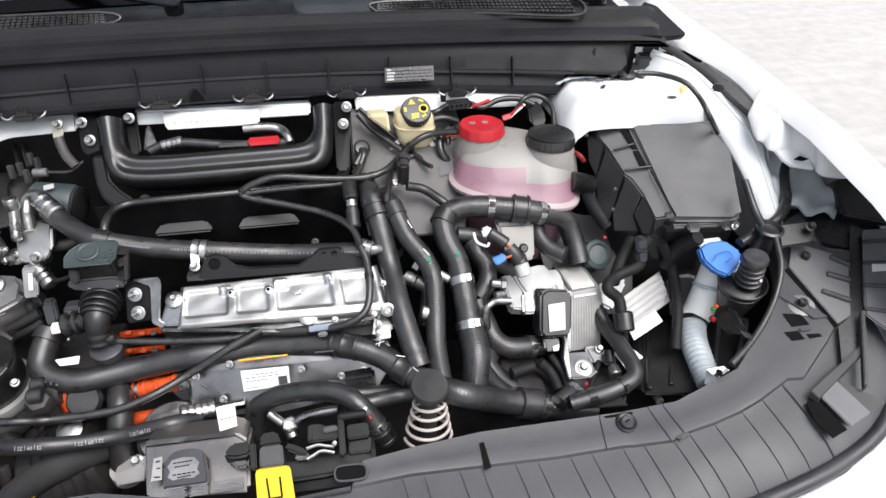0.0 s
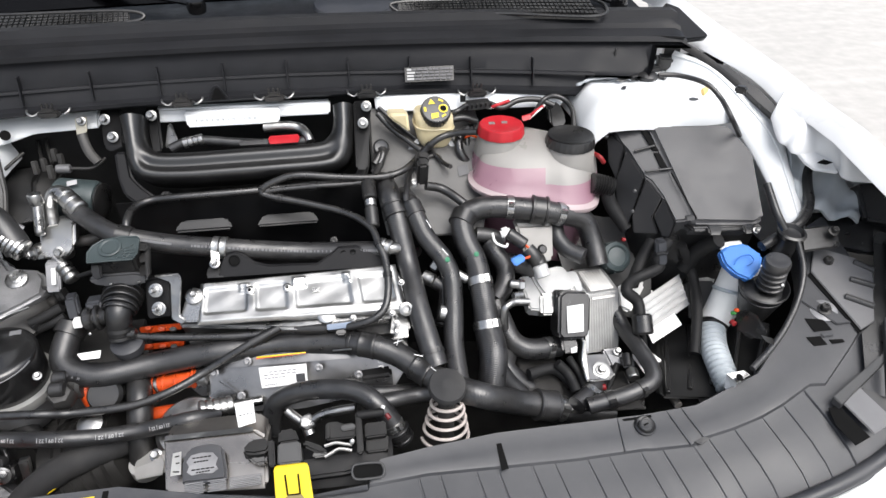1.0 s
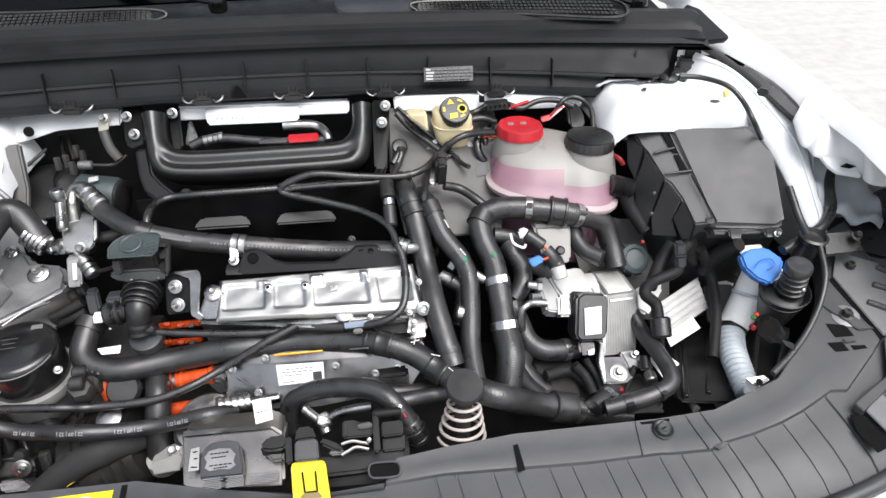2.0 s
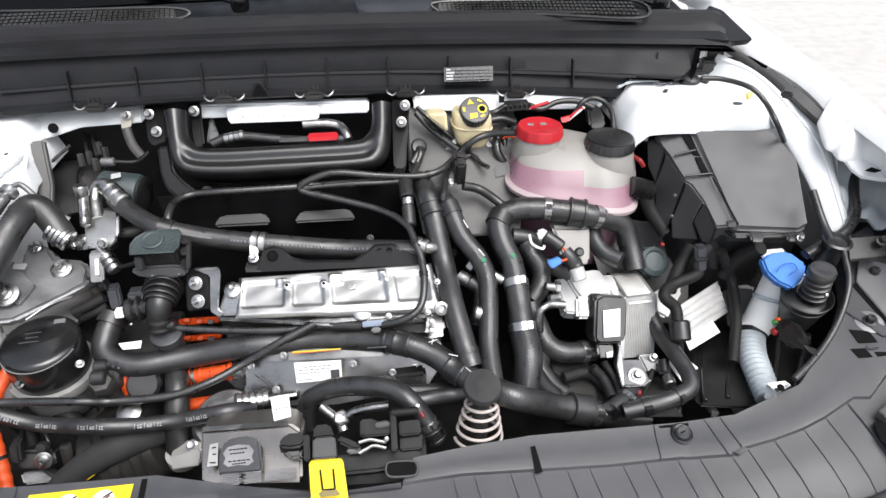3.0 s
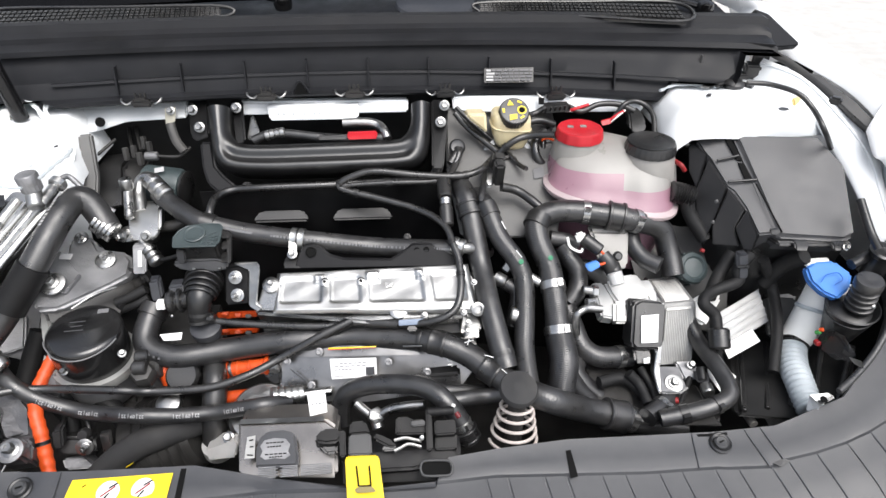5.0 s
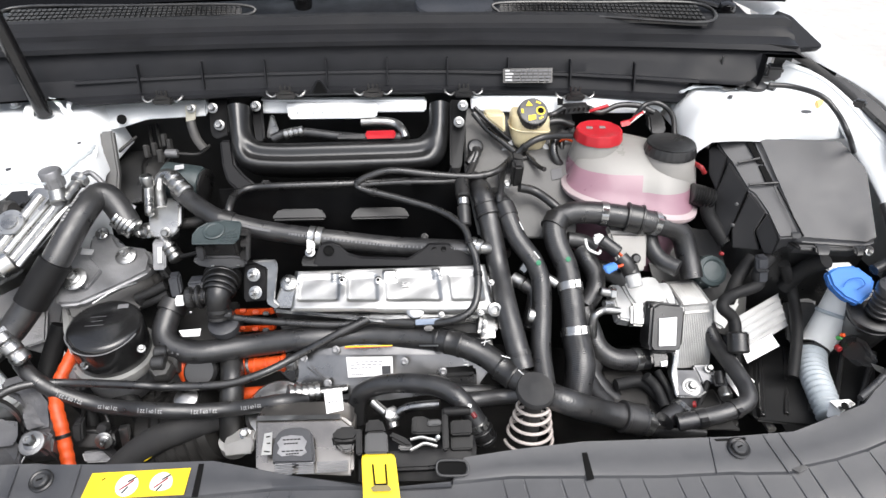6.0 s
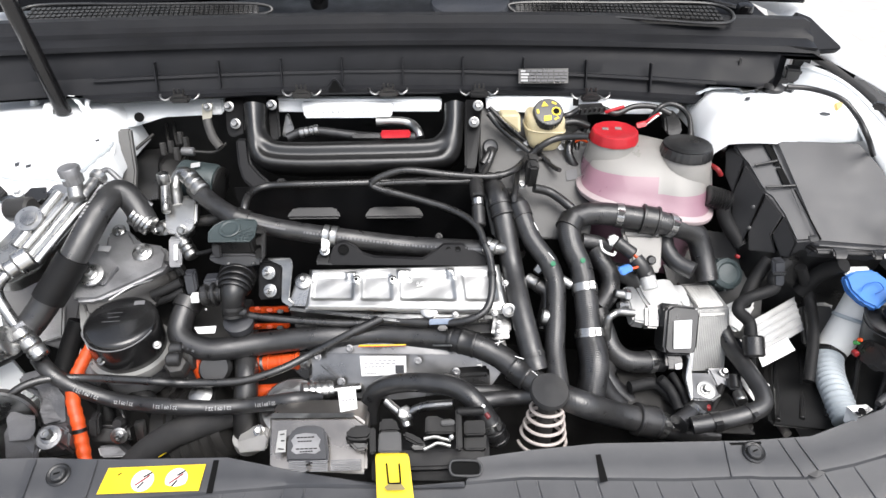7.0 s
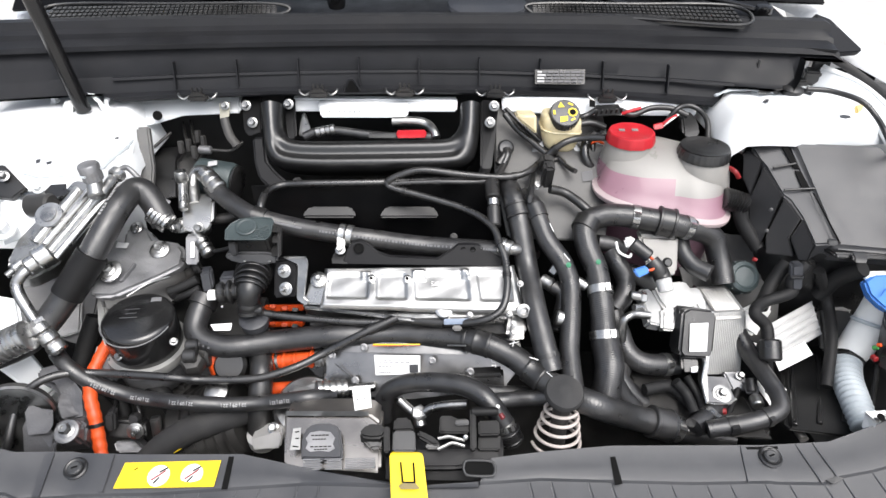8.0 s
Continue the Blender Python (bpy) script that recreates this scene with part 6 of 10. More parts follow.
part("base", lathe([(0.046, -0.06), (0.050, -0.055), (0.054, -0.018), (0.052, -0.012)], dc + Vector((0, 0, -0.02)), dax, 40), M_MATTE_ALU, dm)
part("ear", prism([(-0.525, 0.263, 0.973), (-0.512, 0.263, 0.975), (-0.496, 0.226, 0.954), (-0.489, 0.195, 0.929), (-0.499, 0.200, 0.936), (-0.512, 0.228, 0.957)], (0.0, 0.012, 0), 0.004), M_FIN, dm, "cast ear")
bolt(dm, (-0.465, 0.177, 0.931), (-0.2, -0.5, 0.85), 0.007)
bolt(dm, (-0.384, 0.193, 0.946), (0.3, -0.5, 0.85), 0.007)
part("dome_label", prism([(-0.432, 0.258, 0.979), (-0.418, 0.262, 0.977), (-0.417, 0.255, 0.975), (-0.432, 0.251, 0.976)], (0, 0.001, 0.001)), M_PRINT, dm)
for dx, dy, w in ((-0.022, 0.010, 0.022), (-0.018, 0.001, 0.016), (-0.024, -0.008, 0.026)):
    q = dc + dax.normalized() * 0.0598 + Vector((dx, dy, 0.10 * dy - 0.05 * dx))
    part("print_bar", rod(q, q + Vector((w, 0.003, -0.05 * w)), 0.0006, 6), M_LID, dm)
part("lug", lathe([(0.018, -0.02), (0.019, 0.0), (0.015, 0.006), (0.006, 0.007)], (-0.357, 0.177, 0.919), (0.1, -0.4, 0.9), 6), M_DARK, dm)
for p in ((-0.368, 0.178, 0.930), (-0.373, 0.205, 0.926)):
    part("lug", rod(p, V(p) + Vector((0.02, 0.0, 0.0)), 0.011, 12), M_BLACK, dm)
part("foot", prism([(-0.521, 0.191, 0.909), (-0.492, 0.199, 0.915), (-0.470, 0.176, 0.898), (-0.485, 0.169, 0.882), (-0.519, 0.173, 0.887)], (0, 0.03, -0.02), 0.005), M_CAST, dm)

# ---- lower left corner ----
oc, ocp = hose("high_voltage_cable", [(-0.496, 0.221, 0.929), (-0.507, 0.197, 0.913), (-0.513, 0.170, 0.899), (-0.506, 0.140, 0.888), (-0.496, 0.118, 0.869), (-0.490, 0.100, 0.845), (-0.483, 0.078, 0.821), (-0.470, 0.044, 0.800)], 0.0098, M_ORANGE, "orange braided high voltage cable", "cable", radius=lambda t: 0.0098 + 0.0006 * math.sin(t * 90))
sleeve(oc, ocp, 0.66, 0.0106, 0.006, M_BLACK, "cable_tie", "black cable tie")
gb2 = thing("alloy_bracket", "grey cast alloy bracket with a large bolt", "bracket", (-0.493, 0.043, 0.892))
part("plate", prism([(-0.526, 0.057, 0.890), (-0.538, 0.097, 0.883), (-0.512, 0.121, 0.866), (-0.505, 0.112, 0.864), (-0.499, 0.070, 0.877)], (0, 0.01, -0.03), 0.004), M_CAST, gb2)
part("wing", prism([(-0.557, 0.151, 0.890), (-0.529, 0.177, 0.892), (-0.511, 0.124, 0.862), (-0.536, 0.100, 0.879), (-0.553, 0.125, 0.881)], (0, 0.03, -0.01), 0.004), M_CAST, gb2)
part("washer", lathe([(0.017, 0), (0.017, 0.003), (0.012, 0.0045)], (-0.509, 0.072, 0.887), (0, -0.4, 0.9), 28), M_MATTE_ALU, gb2)
bolt(gb2, (-0.508, 0.072, 0.890), (0, -0.4, 0.9), 0.013, M_ZINC)
part("side_plate", prism([(-0.587, 0.089, 0.881), (-0.567, 0.093, 0.883), (-0.522, 0.051, 0.883), (-0.516, 0.025, 0.867), (-0.573, 0.048, 0.850)], (0, 0.02, 0), 0.004), M_CAST, gb2, "grey plate")
part("cast_arm", prism([(-0.5990, 0.1766, 0.9105), (-0.5611, 0.1844, 0.9163), (-0.5371, 0.1689, 0.9047), (-0.5160, 0.1496, 0.8902), (-0.5072, 0.1148, 0.8641), (-0.5412, 0.1088, 0.8596), (-0.5604, 0.1195, 0.8676), (-0.5563, 0.1394, 0.8825), (-0.5682, 0.1543, 0.8938), (-0.5917, 0.1601, 0.8981)], (0, 0.015, -0.03), 0.006, seg=3), M_CAST, gb2, "grey cast arm", angle=50)
part("bolt_block", prism([(-0.5465, 0.0998, 0.8703), (-0.5117, 0.1071, 0.8758), (-0.4985, 0.0991, 0.8698), (-0.4979, 0.0800, 0.8555), (-0.5384, 0.0780, 0.8540)], (0, 0.01, -0.03), 0.004, seg=2), M_CAST, gb2, "grey bolted block", angle=50)
pl = thing("pulley", "dark metal pulley wheel in the lower corner", "pulley", (-0.603, 0.098, 0.851))
part("wheel", lathe([(0.052, -0.018), (0.058, -0.014), (0.054, -0.008), (0.058, -0.002), (0.054, 0.004), (0.058, 0.010), (0.050, 0.012), (0.044, 0.004), (0.020, 0.004), (0.018, 0.014), (0.006, 0.015)], (-0.613, 0.108, 0.867), (0.35, -0.9, 0.3), 40), M_DARK, pl)
part("rim", lathe([(0.0575, 0.0), (0.060, 0.004), (0.0575, 0.008), (0.055, 0.004)], (-0.605, 0.100, 0.877), (0.35, -0.9, 0.3), 40), M_ZINC, pl)
part("hub_bracket", prism([(-0.584, 0.100, 0.898), (-0.564, 0.095, 0.894), (-0.544, 0.094, 0.890), (-0.530, 0.065, 0.889), (-0.566, 0.066, 0.883)], (0, 0.02, 0), 0.004), M_CAST, pl)
part("wing_patch", prism([(-0.688, 0.244, 0.959), (-0.629, 0.211, 0.929), (-0.601, 0.193, 0.884), (-0.590, 0.186, 0.854), (-0.605, 0.167, 0.848), (-0.682, 0.197, 0.907)], (0, 0.01, -0.03), 0.004), M_PRIMER, body, "white painted wing below the pipes")
part("wing_patch", prism([(-0.708, 0.287, 0.971), (-0.661, 0.281, 0.965), (-0.628, 0.217, 0.935), (-0.679, 0.213, 0.939)], (0, 0.01, -0.02), 0.004), M_PRIMER, body)
part("inner_panel", prism([(-0.7164, 0.3898, 0.9681), (-0.6524, 0.4216, 0.9700), (-0.5812, 0.3726, 0.9140), (-0.5821, 0.2830, 0.8527), (-0.6523, 0.2892, 0.8789), (-0.6983, 0.3102, 0.9077)], (0, 0.008, -0.006), 0.003), M_PALEGREY, body, "grey sealed inner panel", angle=50)
part("inner_panel", prism([(-0.6454, 0.3275, 0.9181), (-0.6000, 0.3389, 0.9118), (-0.5932, 0.2944, 0.8790), (-0.6206, 0.2803, 0.8779), (-0.6401, 0.2866, 0.8884)], (0, 0.006, -0.004), 0.003), M_MATTE_ALU, body, "grey folded plate", angle=50)
blk = thing("wiring_bracket", "black plastic wiring bracket with a bolt", "bracket", (-0.458, 0.099, 0.820))
part("plate", prism([(-0.493, 0.126, 0.838), (-0.480, 0.133, 0.838), (-0.439, 0.136, 0.830), (-0.434, 0.117, 0.813), (-0.491, 0.116, 0.818)], (0, 0.02, -0.01), 0.004), M_BLACK, blk)
part("clip", prism([(-0.483, 0.120, 0.866), (-0.470, 0.125, 0.866), (-0.471, 0.110, 0.838), (-0.483, 0.107, 0.843)], (0, 0.016, 0), 0.003), M_BLACK, blk)
part("washer", lathe([(0.0125, 0), (0.0125, 0.002), (0.009, 0.003)], (-0.445, 0.118, 0.832), (0.1, -0.85, 0.5), 24), M_STEEL, blk)
bolt(blk, (-0.443, 0.115, 0.835), (0.1, -0.85, 0.5), 0.0085, M_STEEL)
part("eye", lathe([(0.009, -0.006), (0.010, 0.0), (0.007, 0.006)], (-0.449, 0.133, 0.842), (0, -0.8, 0.6), 14), M_BLACK, blk)
part("sheet_edge", prism([(-0.479, 0.108, 0.820), (-0.451, 0.118, 0.812), (-0.427, 0.101, 0.803), (-0.472, 0.095, 0.810)], (0, 0.02, -0.02), 0.003), M_CAST, blk)
part("sheet_edge", prism([(-0.431, 0.136, 0.834), (-0.411, 0.131, 0.843), (-0.411, 0.119, 0.814), (-0.426, 0.120, 0.807)], (0, 0.01, 0), 0.002), M_ZINC, blk)
for pts, lab in (([(-0.482, 0.206, 0.869), (-0.472, 0.185, 0.851), (-0.454, 0.158, 0.835), (-0.449, 0.143, 0.819)], "dark red wire"), ([(-0.501, 0.190, 0.859), (-0.492, 0.170, 0.842), (-0.484, 0.136, 0.848)], "black wire")):
    cable("wire", pts, 0.0035, M_BLACK, "thin " + lab + " in the lower corner", "wire")
for pts, r in (([(-0.511, 0.192, 0.844), (-0.488, 0.174, 0.825), (-0.485, 0.151, 0.797)], 0.012), ([(-0.445, 0.194, 0.854), (-0.423, 0.184, 0.838), (-0.401, 0.163, 0.808)], 0.014), ([(-0.551, 0.288, 0.919), (-0.569, 0.254, 0.874), (-0.576, 0.212, 0.838)], 0.016)):
    cable("wiring_loom", pts, r, M_TAPE, "black corrugated wiring loom low in the bay")
lk, lkp = hose("intake_hose", [(-0.441, 0.091, 0.776), (-0.410, 0.107, 0.802), (-0.370, 0.120, 0.825), (-0.326, 0.129, 0.839), (-0.289, 0.153, 0.832)], 0.0215, M_FOAM, "thick black foam covered hose")
cable("yellow_wire", [(-0.395, 0.095, 0.803), (-0.379, 0.097, 0.811), (-0.363, 0.107, 0.818)], 0.0016, M_YELLOW, "thin yellow wire low in the bay")
cyl = thing("drive_unit", "dark cast drive unit housing low in the bay", "drive unit", (-0.309, 0.112, 0.812))
part("housing", lathe([(0.03, -0.06), (0.062, -0.055), (0.066, -0.02), (0.066, 0.03), (0.058, 0.05), (0.02, 0.055)], (-0.343, 0.167, 0.785), (0.9, 0.1, 0.25), 36), M_DARK, cyl, "dark cast housing")
part("cap", lathe([(0.018, 0), (0.018, 0.008), (0.012, 0.011), (0.004, 0.0115)], (-0.323, 0.156, 0.870), (0, -0.3, 0.95), 20), M_ALU, cyl)
for k in range(5):
    part("fin", lathe([(0.064, 0), (0.070, 0.002), (0.064, 0.004)], V((-0.343, 0.167, 0.785)) + Vector((0.9, 0.1, 0.25)).normalized() * (-0.03 + 0.016 * k), (0.9, 0.1, 0.25), 36), M_DARK, cyl)
part("left_case", prism([(-0.474, 0.219, 0.815), (-0.393, 0.201, 0.833), (-0.385, 0.156, 0.746), (-0.476, 0.154, 0.737)], (0, 0.06, 0), 0.008), M_DARK, cyl)
part("rear_case", prism([(-0.463, 0.314, 0.895), (-0.279, 0.317, 0.889), (-0.255, 0.207, 0.835), (-0.436, 0.211, 0.823)], (0, 0.06, 0), 0.008), M_DARK, cyl)


# ---- relief of the power electronics cover ----
def pad(name, pts, h, mat, parent, bevel=0.002, label=""):
    """A raised field on a sloping top: corners on the surface, pushed towards the viewer's side."""
    up = Vector((0.0, -0.5, 0.86)) * h
    return part(name, prism([V(p) - up * 0.6 for p in pts], up * 1.6, bevel), mat, parent, label, angle=50)


pad("left_lug", [(-0.191, 0.245, 0.973), (-0.181, 0.281, 0.993), (-0.162, 0.290, 1.001), (-0.150, 0.275, 0.996), (-0.157, 0.240, 0.975)], 0.004, M_ALUBRIGHT, inv)
for p in ((-0.083, 0.267, 1.004), (-0.026, 0.263, 1.005)):
    part("boss_ring", lathe([(0.007, -0.002), (0.007, 0.0035), (0.005, 0.0045), (0.003, 0.0046)], p, (0, -0.5, 0.86), 20), M_ALUBRIGHT, inv)
    part("boss_hole", lathe([(0.0026, 0), (0.0026, 0.0052), (0.001, 0.0053)], p, (0, -0.5, 0.86), 12), M_INK, inv)
part("oval_boss", lathe([(0.015, -0.008), (0.0145, 0.001), (0.0125, 0.0025), (0.006, 0.0028)], (0.031, 0.219, 0.981), (0, -0.5, 0.86), 28), M_ALUBRIGHT, inv)
part("screw_disc", lathe([(0.013, 0), (0.013, 0.003), (0.009, 0.005), (0.003, 0.0055)], (-0.168, 0.274, 0.999), (0, -0.5, 0.86), 24), M_ALU, inv)
bolt(inv, (-0.167, 0.271, 1.003), (0, -0.5, 0.86), 0.0075, M_STEEL)
part("stamp", prism([(0.011, 0.259, 1.003), (0.023, 0.258, 1.004), (0.022, 0.252, 1.000), (0.011, 0.252, 0.999)], (0, -0.0012, 0.002)), M_ALU, inv)
for p in ((0.148, 0.234, 1.016), (0.129, 0.196, 0.989), (0.134, 0.183, 0.980), (0.070, 0.205, 0.980), (0.133, 0.172, 0.972)):
    bolt(inv, p, (0, -0.6, 0.8), 0.0060, M_ZINC)
part("port", lathe([(0.009, -0.01), (0.0105, 0.0), (0.0105, 0.006), (0.0065, 0.007), (0.0055, 0.001)], (0.150, 0.201, 0.990), (0.1, -0.8, 0.55), 24), M_ALU, inv, "round port")
part("side_flange", prism([(0.130, 0.198, 0.979), (0.156, 0.200, 0.975), (0.155, 0.169, 0.957), (0.122, 0.166, 0.957)], (0, 0.05, 0), 0.005), M_ALU, inv)
part("under_step", prism([(-0.197, 0.270, 0.943), (0.155, 0.228, 0.954), (0.154, 0.193, 0.921), (-0.161, 0.229, 0.906), (-0.193, 0.250, 0.924)], (0, 0.04, 0.0), 0.006), M_DARK, inv)
part("upper_band", prism([(-0.159, 0.222, 0.918), (-0.007, 0.205, 0.930), (0.142, 0.189, 0.940), (0.140, 0.170, 0.923), (-0.159, 0.205, 0.903)], (0, 0.02, 0), 0.004), M_CASE, inv)
for p in ((-0.147, 0.199, 0.906), (-0.096, 0.202, 0.919), (-0.110, 0.173, 0.876), (0.011, 0.177, 0.912), (0.070, 0.162, 0.902), (0.063, 0.182, 0.930), (0.129, 0.161, 0.920)):
    bolt(inv, p, (0, -0.75, 0.65), 0.0072, M_MATTE_ALU)
part("scribe_line", rod((-0.143, 0.194, 0.893), (-0.116, 0.178, 0.876), 0.0009, 6), M_CASE, inv)
hv = sticker(inv, [(-0.079, 0.189, 0.915), (-0.007, 0.181, 0.920), (-0.007, 0.165, 0.896), (-0.077, 0.171, 0.889)], M_WHITE, 0, "data_label", "white data label with rows of small print")
la, lb, lc, ld = (V(q) for q in ((-0.079, 0.188, 0.916), (-0.007, 0.180, 0.922), (-0.007, 0.164, 0.897), (-0.077, 0.170, 0.890)))


def on_label(u, v):
    return la.lerp(lb, u).lerp(ld.lerp(lc, u), v)


for v, u0, u1, m in ((0.12, 0.25, 0.72, M_GREYINK), (0.26, 0.2, 0.80, M_PRINT), (0.40, 0.08, 0.80, M_PRINT), (0.56, 0.08, 0.55, M_PRINT), (0.72, 0.2, 0.50, M_GREYINK), (0.88, 0.08, 0.35, M_PRINT)):
    for k in range(6):
        a, b = lerp(u0, u1, k / 6), lerp(u0, u1, (k + 0.75) / 6)
        part("print_bar", prism([on_label(a, v - 0.02), on_label(b, v - 0.02), on_label(b, v + 0.02), on_label(a, v + 0.02)], (0, -0.0003, 0.0002)), m, hv)
part("print_square", prism([on_label(0.76, 0.5), on_label(0.95, 0.5), on_label(0.95, 0.92), on_label(0.76, 0.92)], (0, -0.0002, 0.0002)), M_PANEL, hv)
part("warning_strip", prism([(-0.080, 0.197, 0.931), (-0.006, 0.193, 0.933), (-0.007, 0.192, 0.932), (-0.080, 0.196, 0.929)], (0, -0.0006, 0.0004)), M_LABELY, inv, "orange and yellow warning strip")
part("warning_strip", prism([(-0.081, 0.196, 0.929), (-0.007, 0.191, 0.932), (-0.007, 0.191, 0.931), (-0.081, 0.195, 0.928)], (0, -0.0006, 0.0004)), M_ORANGE, inv)
case_up, case_n = V((0.1100, 0.1867, 0.9466)) - V((0.1087, 0.1532, 0.9079)), Vector((0, -0.75, 0.65))
lettering("cast_letters", "OUT", (0.1045, 0.1632, 0.9255), -case_up, case_n, 0.011, M_ALU, inv)
part("cast_arrow", rod((0.1140, 0.1614, 0.9235), (0.1242, 0.1591, 0.9208), 0.0009, 6), M_ALUBRIGHT, inv)
part("cast_arrow", rod((0.1190, 0.1575, 0.9189), (0.1251, 0.1596, 0.9214), 0.0009, 6), M_ALUBRIGHT, inv)
part("socket", prism([(0.071, 0.157, 0.899), (0.121, 0.152, 0.905), (0.121, 0.137, 0.884), (0.072, 0.143, 0.879)], (0, 0.03, 0), 0.004), M_BLACK, inv, "black socket")

# left mounting bracket with two studs
sb = thing("mounting_bracket", "pale folded steel bracket with two studs", "bracket", (-0.205, 0.255, 0.980))
part("black_plate", prism([(-0.242, 0.303, 1.018), (-0.202, 0.302, 1.022), (-0.204, 0.262, 0.973), (-0.241, 0.262, 0.971)], (0, 0.012, 0), 0.003), M_BRACKETBLK, sb)
part("fold", prism([(-0.226, 0.297, 1.027), (-0.187, 0.293, 1.029), (-0.183, 0.284, 1.024), (-0.188, 0.247, 0.984), (-0.179, 0.242, 0.979), (-0.187, 0.239, 0.974), (-0.202, 0.250, 0.977), (-0.200, 0.286, 1.020)], (0, 0.006, 0), 0.002), M_ALU, sb, "pale folded edge")
for p in ((-0.220, 0.276, 1.016), (-0.218, 0.260, 0.993)):
    part("washer", lathe([(0.0105, 0), (0.0105, 0.002), (0.007, 0.003)], p, (-0.1, -0.8, 0.55), 20), M_STEEL, sb)
    bolt(sb, V(p) + Vector((-0.001, -0.003, 0.002)), (-0.1, -0.8, 0.55), 0.008, M_STEEL)
    part("stud", rod(V(p) + Vector((0, -0.004, 0.003)), V(p) + Vector((-0.002, -0.018, 0.012)), 0.003, 10), M_STEEL, sb)

# black perforated bracket behind the cover
pb = thing("pipe_bracket", "black steel bracket with holes behind the cover", "bracket", (-0.001, 0.281, 1.028))
part("plate", prism([(-0.126, 0.290, 1.029), (-0.120, 0.300, 1.043), (-0.113, 0.308, 1.048), (-0.101, 0.309, 1.050), (-0.087, 0.304, 1.046), (-0.073, 0.294, 1.037), (-0.053, 0.288, 1.033), (0.022, 0.288, 1.027), (0.045, 0.305, 1.032), (0.056, 0.315, 1.036), (0.086, 0.308, 1.040), (0.106, 0.299, 1.035), (0.125, 0.287, 1.027), (0.124, 0.282, 1.014), (-0.130, 0.286, 1.020)], (0, 0.006, 0.0), 0.0015), M_BRACKETBLK, pb)
for p, r in (((-0.103, 0.298, 1.042), 0.0085), ((0.064, 0.303, 1.033), 0.0045), ((0.079, 0.301, 1.035), 0.0045)):
    part("eyelet", lathe([(r, -0.002), (r, 0.001), (r * 0.82, 0.0016), (r * 0.8, 0.0002), (r * 0.1, 0.0)], p, (0, -0.75, 0.65), 20), M_INK, pb)
part("foot", prism([(-0.145, 0.301, 1.029), (-0.125, 0.300, 1.029), (-0.119, 0.283, 1.021), (-0.148, 0.286, 1.021)], (0, 0.01, 0), 0.002), M_BLACK, pb)
bolt(pb, (-0.133, 0.302, 1.037), (0, -0.6, 0.8), 0.009, M_STEEL)

# white clamp on the refrigerant hose and its print
wc = thing("pipe_clamp", "white steel clamp on the refrigerant hose", "clamp", (-0.130, 0.303, 1.038))
i = min(range(len(path_ac)), key=lambda q: (path_ac[q] - V((-0.130, 0.332, 1.047))).length)
pd = (path_ac[i + 1] - path_ac[i - 1]).normalized()
for s in (-0.0062, 0.0062):
    part("loop", lathe([(0.0156, -0.0048), (0.0174, -0.0048), (0.0180, -0.0040), (0.0176, 0.0), (0.0180, 0.0040), (0.0174, 0.0048), (0.0156, 0.0048)], path_ac[i] + pd * s, pd, 28), M_ALUBRIGHT, wc)
part("stem", prism([(-0.138, 0.314, 1.055), (-0.126, 0.316, 1.050), (-0.127, 0.300, 1.035), (-0.139, 0.300, 1.035)], (0, 0.006, 0), 0.002), M_ALUBRIGHT, wc)
print_line(ac_hose, path_ac, 0.36, 0.47, 0.0158, 17, low=0.08, mat=M_PALEGREY)
print_line(ac_hose, path_ac, 0.52, 0.98, 0.0158, 60, low=0.08, mat=M_PALEGREY)
ferrule(ac_hose, (0.121, 0.300, 1.044), (0.140, 0.290, 1.041), 0.013, 2, M_ALUBRIGHT)
part("pipe_end", tube([(0.134, 0.291, 1.043), (0.148, 0.293, 1.039), (0.168, 0.307, 1.026), (0.184, 0.319, 1.011)], 0.0095, 14), M_ALU, ac_hose, "bare aluminium pipe end")
part("pipe_nut", lathe([(0.009, 0), (0.012, 0.002), (0.012, 0.012), (0.009, 0.014)], (0.205, 0.282, 1.013), (0.6, -0.5, -0.3), 6), M_ZINC, ac_hose)
sleeve(ac_hose, path_ac, 0.30, 0.018, 0.02, M_BLACK, "cable_tie_band", "black band")

# collars, clamps and ties on the hoses
sleeve(hose_a, path_a, 0.36, 0.0198, 0.024, M_BLACK, "collar", "black ribbed collar", 0.0012)
band(hose_a, path_a, 0.95, 0.0176, 0.006, M_BLACK, False, "cable_tie", "black cable tie")
sticker(hose_a, [(0.184, 0.139, 0.963), (0.191, 0.139, 0.964), (0.192, 0.134, 0.960), (0.185, 0.134, 0.959)], M_BLACK, 0, "stamp")
for ob, pth, at in ((hose_b, path_b, 0.27), (hose_c, path_c, 0.53), (hose_b, path_b, 0.10)):
    sleeve(ob, pth, at, 0.0168 if ob is hose_b else 0.0205, 0.022, M_BLACK, "taped_joint", "black taped joint")
for p in ((0.223, 0.250, 1.039), (0.271, 0.258, 1.038)):
    part("green_mark", lathe([(0.004, 0), (0.004, 0.001), (0.002, 0.0012)], p, (0, -0.8, 0.6), 12), material("green_paint_mark", (0.015, 0.17, 0.08), 0.5), hose_b if p[0] < 0.24 else hose_c, "green paint mark")
